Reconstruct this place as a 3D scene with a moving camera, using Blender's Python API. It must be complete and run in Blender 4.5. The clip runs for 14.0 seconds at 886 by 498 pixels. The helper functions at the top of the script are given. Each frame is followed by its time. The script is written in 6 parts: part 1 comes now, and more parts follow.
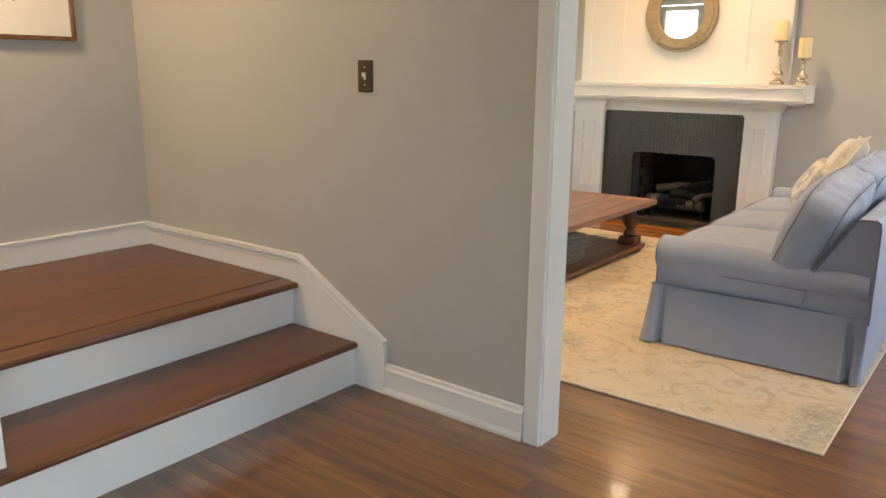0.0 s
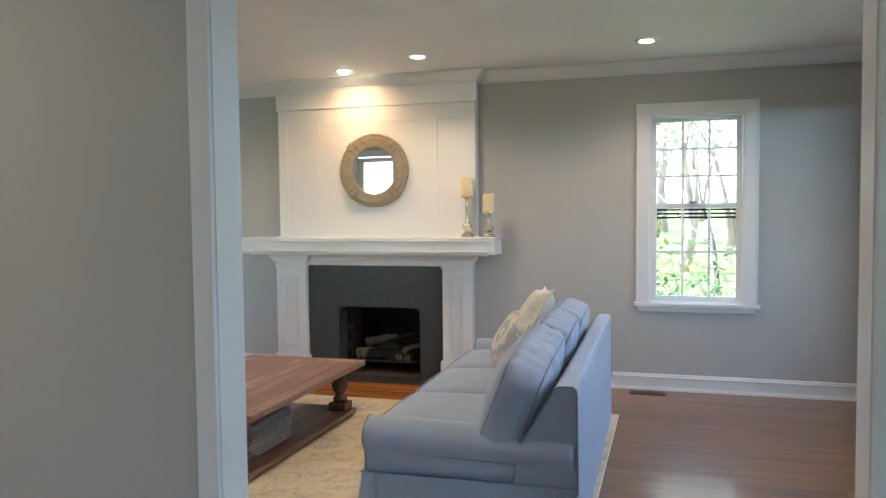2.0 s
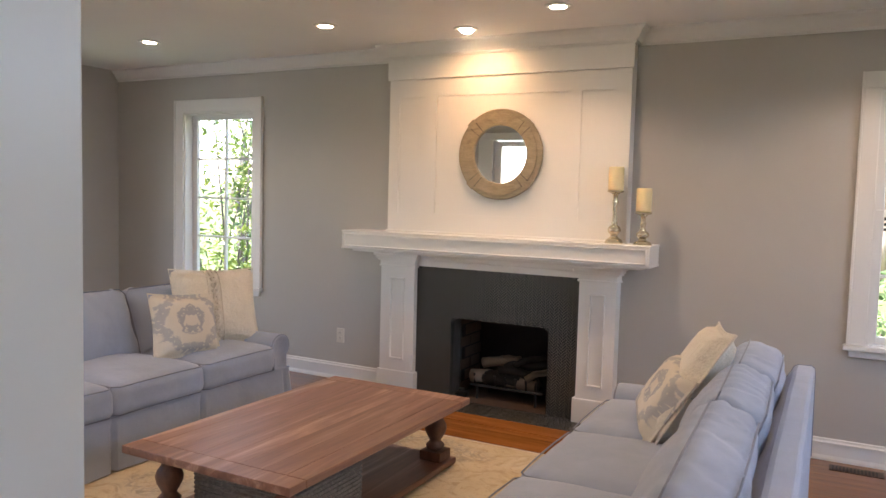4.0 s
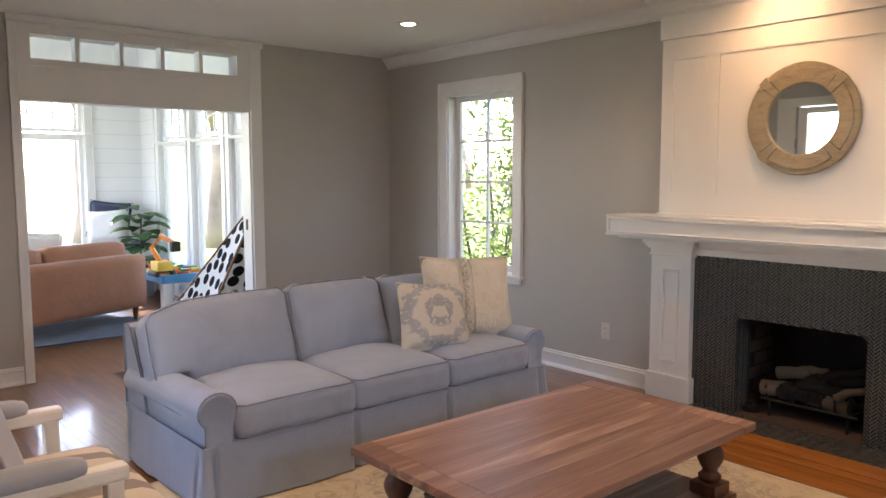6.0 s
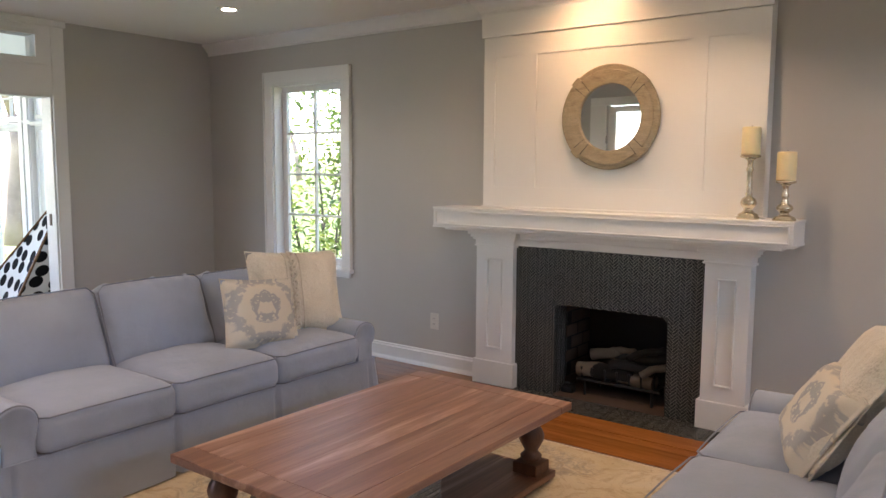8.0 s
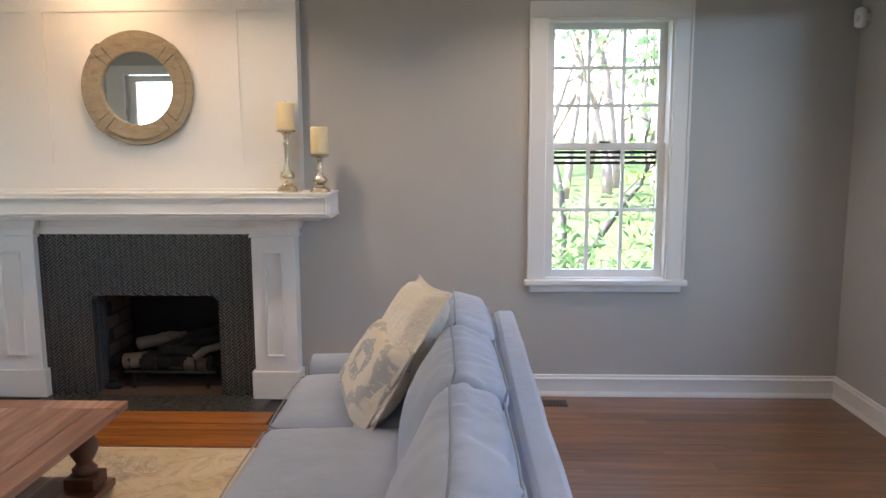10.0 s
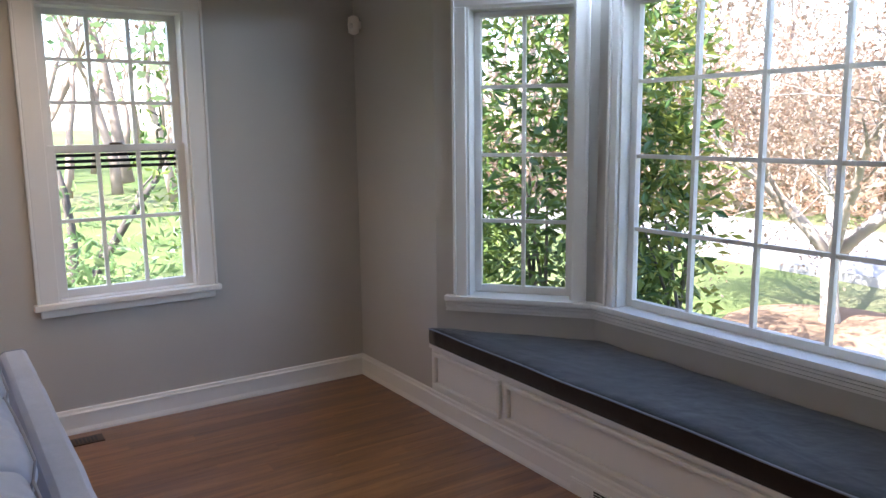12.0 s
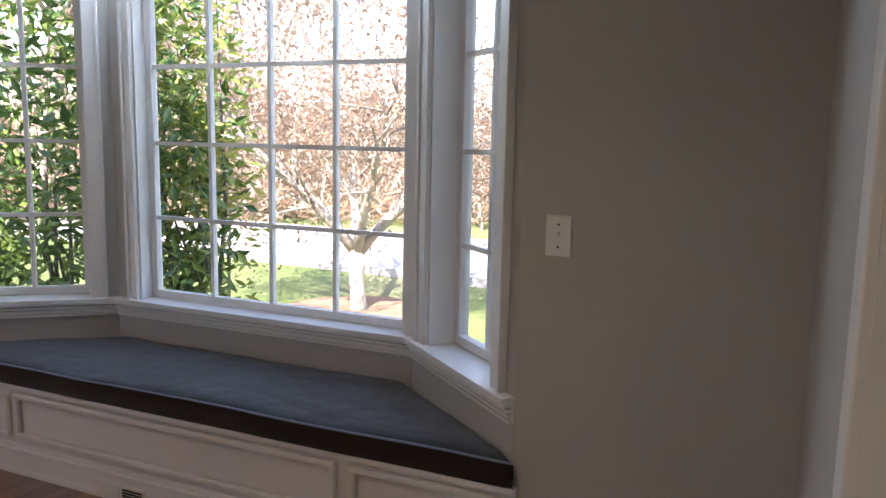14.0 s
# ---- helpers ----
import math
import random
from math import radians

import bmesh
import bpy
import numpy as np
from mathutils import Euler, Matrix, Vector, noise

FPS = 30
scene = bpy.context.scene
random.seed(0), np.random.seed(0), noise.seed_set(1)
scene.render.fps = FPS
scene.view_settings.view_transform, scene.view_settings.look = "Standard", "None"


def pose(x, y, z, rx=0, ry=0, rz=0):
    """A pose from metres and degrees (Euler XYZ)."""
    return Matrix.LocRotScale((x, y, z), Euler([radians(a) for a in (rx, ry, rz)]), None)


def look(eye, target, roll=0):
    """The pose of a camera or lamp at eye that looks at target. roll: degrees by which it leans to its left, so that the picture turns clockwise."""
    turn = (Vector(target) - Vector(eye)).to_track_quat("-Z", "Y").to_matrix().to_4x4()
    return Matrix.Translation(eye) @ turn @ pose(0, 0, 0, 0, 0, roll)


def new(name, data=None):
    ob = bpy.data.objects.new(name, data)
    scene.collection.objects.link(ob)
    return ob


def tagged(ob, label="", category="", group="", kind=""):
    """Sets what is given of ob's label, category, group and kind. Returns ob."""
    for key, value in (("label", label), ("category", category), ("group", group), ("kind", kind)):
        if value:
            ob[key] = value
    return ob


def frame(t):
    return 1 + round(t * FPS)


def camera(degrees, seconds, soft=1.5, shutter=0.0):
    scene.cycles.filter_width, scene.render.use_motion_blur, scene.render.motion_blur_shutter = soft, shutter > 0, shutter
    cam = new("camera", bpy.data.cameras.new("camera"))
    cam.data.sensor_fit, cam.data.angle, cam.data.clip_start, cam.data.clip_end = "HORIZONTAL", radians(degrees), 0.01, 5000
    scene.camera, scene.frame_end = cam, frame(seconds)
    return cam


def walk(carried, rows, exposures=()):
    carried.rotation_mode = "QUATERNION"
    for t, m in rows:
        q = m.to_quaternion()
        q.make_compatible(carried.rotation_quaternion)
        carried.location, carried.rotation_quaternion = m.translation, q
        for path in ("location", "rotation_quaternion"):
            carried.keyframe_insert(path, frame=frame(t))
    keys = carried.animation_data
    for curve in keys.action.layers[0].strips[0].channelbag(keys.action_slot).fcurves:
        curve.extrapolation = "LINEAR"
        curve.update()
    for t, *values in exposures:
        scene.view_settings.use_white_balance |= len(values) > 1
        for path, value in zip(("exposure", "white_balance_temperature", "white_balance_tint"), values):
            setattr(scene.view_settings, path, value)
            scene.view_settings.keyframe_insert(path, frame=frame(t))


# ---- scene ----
cam = camera(60.6, 14.0)
PATH = [
    (0, (0.186, -0.023, 1.277), (-1.007, 1.515, 0.821), 0.6),
    (0.5, (0.202, 0.015, 1.311), (-0.826, 1.704, 1.013), 0.3),
    (1, (0.214, 0.067, 1.33), (-0.667, 1.848, 1.106), 0.2),
    (1.5, (0.198, 0.151, 1.355), (-0.527, 2.008, 1.192), 0.1),
    (2, (0.105, 0.392, 1.415), (-0.471, 2.304, 1.315), -0.6),
    (4.5, (-0.259, 1.835, 1.478), (-1.32, 3.523, 1.317), 1.1),
    (5, (-0.347, 1.984, 1.489), (-1.54, 3.579, 1.31), -0.0),
    (5.5, (-0.386, 2.074, 1.487), (-1.775, 3.501, 1.293), -0.5),
    (6, (-0.379, 2.137, 1.453), (-1.892, 3.431, 1.261), -0.1),
    (6.5, (-0.35, 2.169, 1.468), (-1.899, 3.419, 1.271), -0.6),
    (7, (-0.356, 2.17, 1.465), (-1.831, 3.507, 1.272), -0.2),
    (9.5, (-0.439, 2.157, 1.452), (-0.873, 4.09, 1.176), 0.1),
    (10, (-0.484, 2.206, 1.474), (-0.553, 4.185, 1.191), -0.2),
    (10.5, (-0.442, 2.269, 1.455), (-0.208, 4.238, 1.192), -1.0),
    (11, (-0.462, 2.308, 1.472), (0.068, 4.218, 1.205), -0.6),
    (11.5, (-0.423, 2.317, 1.496), (0.414, 4.111, 1.21), -0.5),
    (12, (-0.496, 2.37, 1.527), (0.594, 4.016, 1.208), -0.7),
    (12.5, (-0.529, 2.37, 1.472), (0.742, 3.881, 1.158), -0.1),
    (13, (-0.536, 2.346, 1.44), (0.933, 3.665, 1.123), 0.4),
    (13.5, (-0.508, 2.274, 1.443), (1.145, 3.354, 1.126), 0.7),
    (14, (-0.465, 2.214, 1.411), (1.352, 3.002, 1.133), 1.2),
]
SKY, SUN = 0.15, 3.4
GIMBAL, CAN, HALL = 0.44, 0.85, 0.9
# watts of the unseen area lamps added to the sky's own light
SUNROOM_FILL, HALL_FILL, BAY_FILL = 5.5, 3.7, 5.5
EXPOSURE = [(0.0, 4.05, 7300, 12), (0.5, 3.85, 6600, 9), (1.2, 3.62, 5850, 6), (2.0, 3.62, 5650, 6), (4.5, 3.45, 6700, 21), (6.5, 3.35, 6700, 21), (9.5, 3.35, 6000, 14), (10.5, 3.5, 5800, 13), (11.0, 3.45, 5850, 13), (11.5, 3.2, 5950, 15), (12.5, 2.92, 6400, 19), (13.5, 2.98, 6500, 20), (14.0, 2.95, 6550, 20)]
walk(cam, [(t, look(e, g, r)) for t, e, g, r in PATH], EXPOSURE)

# ---- light ----
world = bpy.data.worlds.new("sky")
scene.world = world
world.use_nodes = True
wn = world.node_tree.nodes
sky = wn.new("ShaderNodeTexSky")
sky.sky_type = "NISHITA"
sky.sun_disc = False
sky.sun_elevation = radians(48)
sky.sun_rotation = radians(-97)
wn["Background"].inputs["Strength"].default_value = SKY
world.node_tree.links.new(sky.outputs["Color"], wn["Background"].inputs["Color"])
sun = new("sun", bpy.data.lights.new("sun", "SUN"))
sun.data.energy, sun.data.angle, sun.data.color = SUN, radians(0.6), (1.0, 0.95, 0.86)
sun.matrix_basis = look((-10.0, -1.2, 11.0), (0, 0, 0))


def lamp_light(name, x, y, z, watts, size=0.09, color=(1.0, 0.72, 0.42), aim=(0, 0, -1), spread=150):
    data = bpy.data.lights.new(name, "AREA")
    data.shape, data.size, data.energy, data.color, data.spread = "DISK", size, watts, color, radians(spread)
    ob = new(name, data)
    ob.matrix_basis = look((x, y, z), (x + aim[0], y + aim[1] + 1e-4, z + aim[2]))
    return ob


# ---- materials ----
class Mat:
    """A principled material with a few procedural nodes."""

    def __init__(self, name, color=(0.8, 0.8, 0.8), rough=0.5, metal=0.0, spec=0.5):
        self.m = bpy.data.materials.new(name)
        self.m.use_nodes = True
        self.t = self.m.node_tree
        self.b = self.t.nodes["Principled BSDF"]
        self.set("Base Color", (*color, 1)).set("Roughness", rough).set("Metallic", metal).set("Specular IOR Level", spec)

    def set(self, key, value):
        self.b.inputs[key].default_value = value
        return self

    def node(self, kind, **values):
        n = self.t.nodes.new("ShaderNode" + kind)
        for k, v in values.items():
            n.inputs[k.replace("_", " ")].default_value = v
        return n

    def link(self, a, b):
        self.t.links.new(a, b)

    def coords(self, scale=(1, 1, 1), kind="Object", rot=(0, 0, 0)):
        c = self.node("TexCoord")
        mp = self.node("Mapping", Scale=scale, Rotation=rot)
        self.link(c.outputs[kind], mp.inputs["Vector"])
        return mp.outputs["Vector"]

    def noise(self, vec, scale, detail=4.0, rough=0.55, distortion=0.0):
        n = self.node("TexNoise", Scale=scale, Detail=detail, Roughness=rough, Distortion=distortion)
        self.link(vec, n.inputs["Vector"])
        return n.outputs["Fac"]

    def ramp(self, fac, *stops):
        r = self.node("ValToRGB")
        e = r.color_ramp.elements
        while len(e) < len(stops):
            e.new(0.5)
        for el, (p, c) in zip(e, stops):
            el.position, el.color = p, (*c, 1)
        self.link(fac, r.inputs["Fac"])
        return r.outputs["Color"]

    def mix(self, fac, a, b, mode="MIX"):
        n = self.t.nodes.new("ShaderNodeMix")
        n.data_type, n.blend_type = "RGBA", mode
        for sock, v in ((n.inputs[0], fac), (n.inputs[6], a), (n.inputs[7], b)):
            if isinstance(v, (int, float)):
                sock.default_value = v
            elif isinstance(v, tuple):
                sock.default_value = (*v, 1)
            else:
                self.link(v, sock)
        return n.outputs[2]

    def math(self, op, a, b=0.0):
        n = self.t.nodes.new("ShaderNodeMath")
        n.operation = op
        for sock, v in zip(n.inputs, (a, b)):
            if isinstance(v, (int, float)):
                sock.default_value = v
            else:
                self.link(v, sock)
        return n.outputs[0]

    def color(self, c):
        self.link(c, self.b.inputs["Base Color"])
        return self

    def rough(self, fac, lo, hi):
        n = self.node("MapRange", To_Min=lo, To_Max=hi)
        self.link(fac, n.inputs["Value"])
        self.link(n.outputs["Result"], self.b.inputs["Roughness"])
        return self

    def bump(self, height, strength=0.2, distance=0.01):
        n = self.node("Bump", Strength=strength, Distance=distance)
        self.link(height, n.inputs["Height"])
        self.link(n.outputs["Normal"], self.b.inputs["Normal"])
        return self


def paint(name, c, rough=0.6, var=0.04, bump=0.06):
    m = Mat(name, c, rough)
    v = m.coords()
    big, fine = m.noise(v, 1.3, 3), m.noise(v, 160, 3)
    lo, hi = tuple(x * (1 - var) for x in c), tuple(min(1, x * (1 + var)) for x in c)
    m.color(m.ramp(big, (0.3, lo), (0.7, hi))).bump(fine, bump, 0.004).rough(big, rough - 0.06, rough + 0.08)
    return m.m


def wood(name, dark, mid, light, scale=(1.2, 14, 14), rough=(0.15, 0.27), per_piece=True, bump=0.08, island=False, coat=0.0, coat_rough=0.09, fleck=0.22, stops=(0.25, 0.5, 0.78)):
    m = Mat(name, mid, 0.3)
    info = m.node("NewGeometry") if island else m.node("ObjectInfo")
    rand = info.outputs["Random Per Island" if island else "Random"]
    v = m.coords(scale)
    if per_piece:
        add = m.node("VectorMath")
        add.operation = "ADD"
        sc = m.node("CombineXYZ")
        m.link(m.math("MULTIPLY", rand, 37.0), sc.inputs[0])
        m.link(m.math("MULTIPLY", rand, 91.0), sc.inputs[1])
        m.link(v, add.inputs[0])
        m.link(sc.outputs[0], add.inputs[1])
        v = add.outputs[0]
    grain = m.noise(v, 1.0, 6, 0.62, 1.2)
    fine = m.noise(v, 9.0, 4, 0.6)
    c = m.ramp(grain, (stops[0], dark), (stops[1], mid), (stops[2], light))
    c = m.mix(fleck, c, m.ramp(fine, (0.35, tuple(x * 0.55 for x in dark)), (0.6, (0.9, 0.9, 0.9))), "MULTIPLY")
    if per_piece:
        c = m.mix(0.5, c, m.ramp(rand, (0.0, (0.55, 0.5, 0.48)), (0.6, (0.9, 0.88, 0.86)), (1.0, (1.0, 1.0, 1.0))), "MULTIPLY")
    m.color(c).rough(grain, *rough).bump(fine, bump, 0.003)
    if coat:
        m.set("Coat Weight", coat).set("Coat Roughness", coat_rough)
    return m.m


def cloth(name, c, var=0.1, weave=900, rough=0.9, bump=0.15):
    m = Mat(name, c, rough, spec=0.2)
    m.set("Sheen Weight", 0.25)
    v = m.coords()
    big = m.noise(v, 5, 4)
    w = m.noise(v, weave, 2)
    fold = m.noise(v, 14, 3)
    lo, hi = tuple(x * (1 - var) for x in c), tuple(x * (1 + var) for x in c)
    col = m.mix(0.25, m.ramp(big, (0.3, lo), (0.7, hi)), m.ramp(w, (0.35, (0.6, 0.6, 0.6)), (0.65, (1, 1, 1))), "MULTIPLY")
    m.color(col).bump(m.math("ADD", w, m.math("MULTIPLY", fold, 6.0)), bump, 0.006)
    return m.m


WALL = paint("grey_wall_paint", (0.44, 0.425, 0.40), 0.55, 0.03)
TRIM = paint("white_trim_paint", (0.72, 0.715, 0.70), 0.32, 0.015, 0.02)
CEIL = paint("ceiling_paint", (0.85, 0.845, 0.83), 0.7, 0.02)
WOODFLOOR = wood("oak_floor", (0.095, 0.039, 0.013), (0.215, 0.094, 0.032), (0.36, 0.175, 0.066), (0.9, 13, 13), (0.26, 0.42), coat=0.75, coat_rough=0.11, bump=0.025, fleck=0.26)
WOODREST = wood("oak_floor_joined", (0.095, 0.039, 0.013), (0.215, 0.094, 0.032), (0.36, 0.175, 0.066), (0.9, 13, 13), (0.26, 0.42), island=True, coat=0.75, coat_rough=0.11, bump=0.025, fleck=0.26)
BORDER = wood("orange_oak", (0.22, 0.075, 0.018), (0.36, 0.14, 0.035), (0.45, 0.19, 0.055), (1.1, 15, 15))
TREAD = wood("stair_oak", (0.07, 0.023, 0.008), (0.13, 0.045, 0.014), (0.205, 0.078, 0.026), (13, 1.0, 13), (0.3, 0.45), per_piece=False, coat=0.12, bump=0.03, fleck=0.14)
TABLEWOOD = wood("walnut_table", (0.16, 0.072, 0.045), (0.28, 0.145, 0.098), (0.56, 0.37, 0.28), (9, 0.55, 9), (0.32, 0.46), coat=0.2, coat_rough=0.34, stops=(0.28, 0.52, 0.70))
LEGWOOD = wood("walnut_leg", (0.07, 0.03, 0.017), (0.14, 0.066, 0.04), (0.22, 0.11, 0.07), (9, 9, 2), (0.4, 0.6), per_piece=False)
SOFA = cloth("blue_grey_slipcover", (0.335, 0.395, 0.52), 0.06, bump=0.25)
PIPING = cloth("grey_piping", (0.20, 0.225, 0.29), 0.05)
CREAM = cloth("cream_knit", (0.73, 0.67, 0.57), 0.06, 130, bump=0.6)
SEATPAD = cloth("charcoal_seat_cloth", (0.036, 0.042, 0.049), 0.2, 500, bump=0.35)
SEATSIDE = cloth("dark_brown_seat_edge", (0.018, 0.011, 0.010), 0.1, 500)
GLASS_M = Mat("window_glass", (1, 1, 1), 0.0)
GLASS_M.set("Transmission Weight", 1.0).set("IOR", 1.02)
GLASS = GLASS_M.m
MIRROR = Mat("mirror_glass", (0.92, 0.93, 0.92), 0.02, 1.0).m
SILVER = Mat("mercury_silver", (0.62, 0.55, 0.42), 0.22, 1.0)
SILVER.bump(SILVER.noise(SILVER.coords(), 60, 3), 0.15, 0.003)
SILVER = SILVER.m
WAX = Mat("ivory_wax", (0.74, 0.62, 0.36), 0.5)
WAX.set("Subsurface Weight", 0.3).set("Subsurface Radius", (0.02, 0.012, 0.006))
WAX = WAX.m
BRONZE = Mat("bronze_plate", (0.10, 0.07, 0.05), 0.42, 0.8).m
ALMOND = Mat("almond_plastic", (0.60, 0.57, 0.51), 0.4).m
PLASTIC = Mat("white_plastic", (0.78, 0.76, 0.72), 0.35).m
DARK = Mat("dark_slot", (0.02, 0.018, 0.016), 0.6).m
BRASSVENT = Mat("brown_vent_metal", (0.06, 0.035, 0.022), 0.45, 0.6).m
MIRRORWOOD = wood("grey_oak_mirror", (0.22, 0.185, 0.125), (0.31, 0.265, 0.185), (0.39, 0.34, 0.25), (7, 7, 30), (0.6, 0.8), per_piece=False)
FRAMEWOOD = wood("picture_oak", (0.10, 0.045, 0.02), (0.18, 0.085, 0.035), (0.26, 0.13, 0.06), (14, 14, 14), per_piece=False)
PAPER = paint("print_paper", (0.76, 0.72, 0.66), 0.8, 0.02, 0.01)
INK = Mat("print_ink", (0.12, 0.11, 0.10), 0.9).m
BULB = Mat("lamp_glow", (1, 1, 1), 0.4)
BULB.set("Emission Color", (1.0, 0.80, 0.55, 1)).set("Emission Strength", 5.0)
BULB = BULB.m
IRON = Mat("black_iron", (0.012, 0.012, 0.013), 0.55, 0.4).m
SOOT = paint("sooty_brick", (0.008, 0.0065, 0.006), 0.9, 0.5, 0.3)
FIREBRICK = paint("fire_brick", (0.07, 0.042, 0.030), 0.9, 0.35, 0.3)
BARK = paint("birch_log", (0.15, 0.12, 0.09), 0.9, 0.6, 0.5)
CHAR = paint("charred_log", (0.010, 0.009, 0.008), 0.9, 0.4, 0.5)


def tile_material():
    m = Mat("slate_mosaic", (0.05, 0.055, 0.056), 0.35)
    g = m.node("NewGeometry")
    v = m.coords()
    n = m.noise(v, 220, 3)
    c = m.ramp(g.outputs["Random Per Island"], (0.0, (0.020, 0.022, 0.022)), (0.6, (0.028, 0.030, 0.030)), (1.0, (0.040, 0.042, 0.041)))
    m.color(c).rough(n, 0.15, 0.4).bump(n, 0.2, 0.002)
    return m.m


TILE = tile_material()
GROUT = paint("grey_grout", (0.19, 0.18, 0.16), 0.9, 0.1)


def rug_material():
    m = Mat("faded_rug", (0.5, 0.43, 0.31), 0.95, spec=0.1)
    v = m.coords()
    a = m.noise(v, 1.6, 5, 0.6, 1.2)
    b = m.noise(v, 5.5, 6, 0.7, 2.6)
    d = m.noise(v, 13, 5, 0.7, 3.0)
    pile = m.noise(v, 700, 2)
    vor = m.node("TexVoronoi", Scale=2.3)
    vor.feature = "SMOOTH_F1"
    m.link(m.mix(0.12, v, m.ramp(b, (0.0, (0, 0, 0)), (1.0, (1, 1, 1)))), vor.inputs["Vector"])
    c = m.ramp(a, (0.3, (0.55, 0.46, 0.31)), (0.5, (0.64, 0.56, 0.42)), (0.7, (0.58, 0.54, 0.46)))
    c = m.mix(m.ramp(b, (0.50, (0, 0, 0)), (0.64, (0.6, 0.6, 0.6))), c, (0.40, 0.30, 0.19))
    # faded grey medallions with a broken outline
    rosette = m.ramp(vor.outputs["Distance"], (0.16, (0.1, 0.1, 0.1)), (0.22, (0.7, 0.7, 0.7)), (0.30, (0.7, 0.7, 0.7)), (0.36, (0, 0, 0)))
    worn = m.ramp(d, (0.42, (0, 0, 0)), (0.56, (1, 1, 1)))
    c = m.mix(m.mix(1.0, rosette, worn, "MULTIPLY"), c, (0.34, 0.32, 0.29))
    c = m.mix(m.ramp(d, (0.60, (0, 0, 0)), (0.68, (0.5, 0.5, 0.5))), c, (0.30, 0.23, 0.16))
    c = m.mix(0.3, c, m.ramp(pile, (0.3, (0.6, 0.6, 0.6)), (0.7, (1, 1, 1))), "MULTIPLY")
    m.color(c).bump(pile, 0.4, 0.004)
    return m.m


RUG = rug_material()


def damask_material():
    m = Mat("cream_grey_damask", (0.62, 0.58, 0.48), 0.9, spec=0.15)
    v = m.coords(kind="Generated")
    sep = m.node("SeparateXYZ")
    m.link(v, sep.inputs[0])
    x, z = sep.outputs[0], sep.outputs[2]
    fx = m.math("ABSOLUTE", m.math("SUBTRACT", x, 0.5))
    comb = m.node("CombineXYZ")
    m.link(fx, comb.inputs[0])
    m.link(z, comb.inputs[1])
    wob = m.noise(comb.outputs[0], 7, 3, 0.5, 0.6)
    # a round central medallion with leaf sprays mirrored about the middle
    dz = m.math("SUBTRACT", z, 0.56)
    r = m.math("SQRT", m.math("ADD", m.math("MULTIPLY", fx, fx), m.math("MULTIPLY", dz, dz)))
    ring = m.math("ADD", r, m.math("MULTIPLY", m.math("SUBTRACT", wob, 0.5), 0.22))
    f = m.ramp(ring, (0.085, (0, 0, 0)), (0.10, (1, 1, 1)), (0.20, (1, 1, 1)), (0.22, (0, 0, 0)), (0.34, (0, 0, 0)), (0.36, (0.85, 0.85, 0.85)), (0.47, (0.85, 0.85, 0.85)), (0.50, (0, 0, 0)))
    gaps = m.ramp(m.noise(comb.outputs[0], 15, 2), (0.38, (0, 0, 0)), (0.43, (1, 1, 1)))
    c = m.mix(m.mix(1.0, f, gaps, "MULTIPLY"), (0.67, 0.62, 0.53), (0.40, 0.40, 0.41))
    w = m.noise(v, 300, 2)
    m.color(m.mix(0.2, c, m.ramp(w, (0.3, (0.6, 0.6, 0.6)), (0.7, (1, 1, 1))), "MULTIPLY")).bump(w, 0.2, 0.004)
    return m.m


DAMASK = damask_material()


def stripe_material():
    m = Mat("striped_linen", (0.6, 0.55, 0.45), 0.9, spec=0.15)
    sep = m.node("SeparateXYZ")
    m.link(m.coords(), sep.inputs[0])
    s = m.math("FRACT", m.math("MULTIPLY", sep.outputs[0], 6.2))
    w = m.noise(m.coords(), 700, 2)
    c = m.ramp(s, (0.0, (0.66, 0.58, 0.47)), (0.50, (0.66, 0.58, 0.47)), (0.52, (0.30, 0.26, 0.235)), (0.98, (0.30, 0.26, 0.235)), (1.0, (0.66, 0.58, 0.47)))
    m.color(m.mix(0.25, c, m.ramp(w, (0.3, (0.6, 0.6, 0.6)), (0.7, (1, 1, 1))), "MULTIPLY")).bump(w, 0.2, 0.004)
    return m.m


STRIPE = stripe_material()


def leaf_material(name, a, b, c, trans=0.25):
    m = Mat(name, a, 0.38)
    g = m.node("NewGeometry")
    m.color(m.ramp(g.outputs["Random Per Island"], (0.0, a), (0.55, b), (1.0, c)))
    m.set("Transmission Weight", 0.0).set("Subsurface Weight", 0.0)
    tr = m.node("BsdfTranslucent")
    m.link(m.ramp(g.outputs["Random Per Island"], (0.0, b), (1.0, c)), tr.inputs["Color"])
    mx = m.node("MixShader", Fac=trans)
    m.link(m.b.outputs[0], mx.inputs[1])
    m.link(tr.outputs[0], mx.inputs[2])
    m.link(mx.outputs[0], m.t.nodes["Material Output"].inputs["Surface"])
    return m.m


MAGNOLIA = leaf_material("glossy_evergreen_leaf", (0.035, 0.075, 0.02), (0.075, 0.14, 0.03), (0.22, 0.27, 0.06))
# yellow-green copy of the evergreen leaf, with sunlight put into its colour
SUNLEAF = leaf_material("sunlit_evergreen_leaf", (0.10, 0.16, 0.03), (0.24, 0.29, 0.06), (0.46, 0.42, 0.12), 0.4)
SPRING = leaf_material("spring_leaf", (0.09, 0.17, 0.06), (0.17, 0.27, 0.11), (0.33, 0.39, 0.19), 0.4)
BLOSSOM = leaf_material("rust_blossom", (0.22, 0.125, 0.08), (0.32, 0.22, 0.155), (0.40, 0.33, 0.25), 0.3)
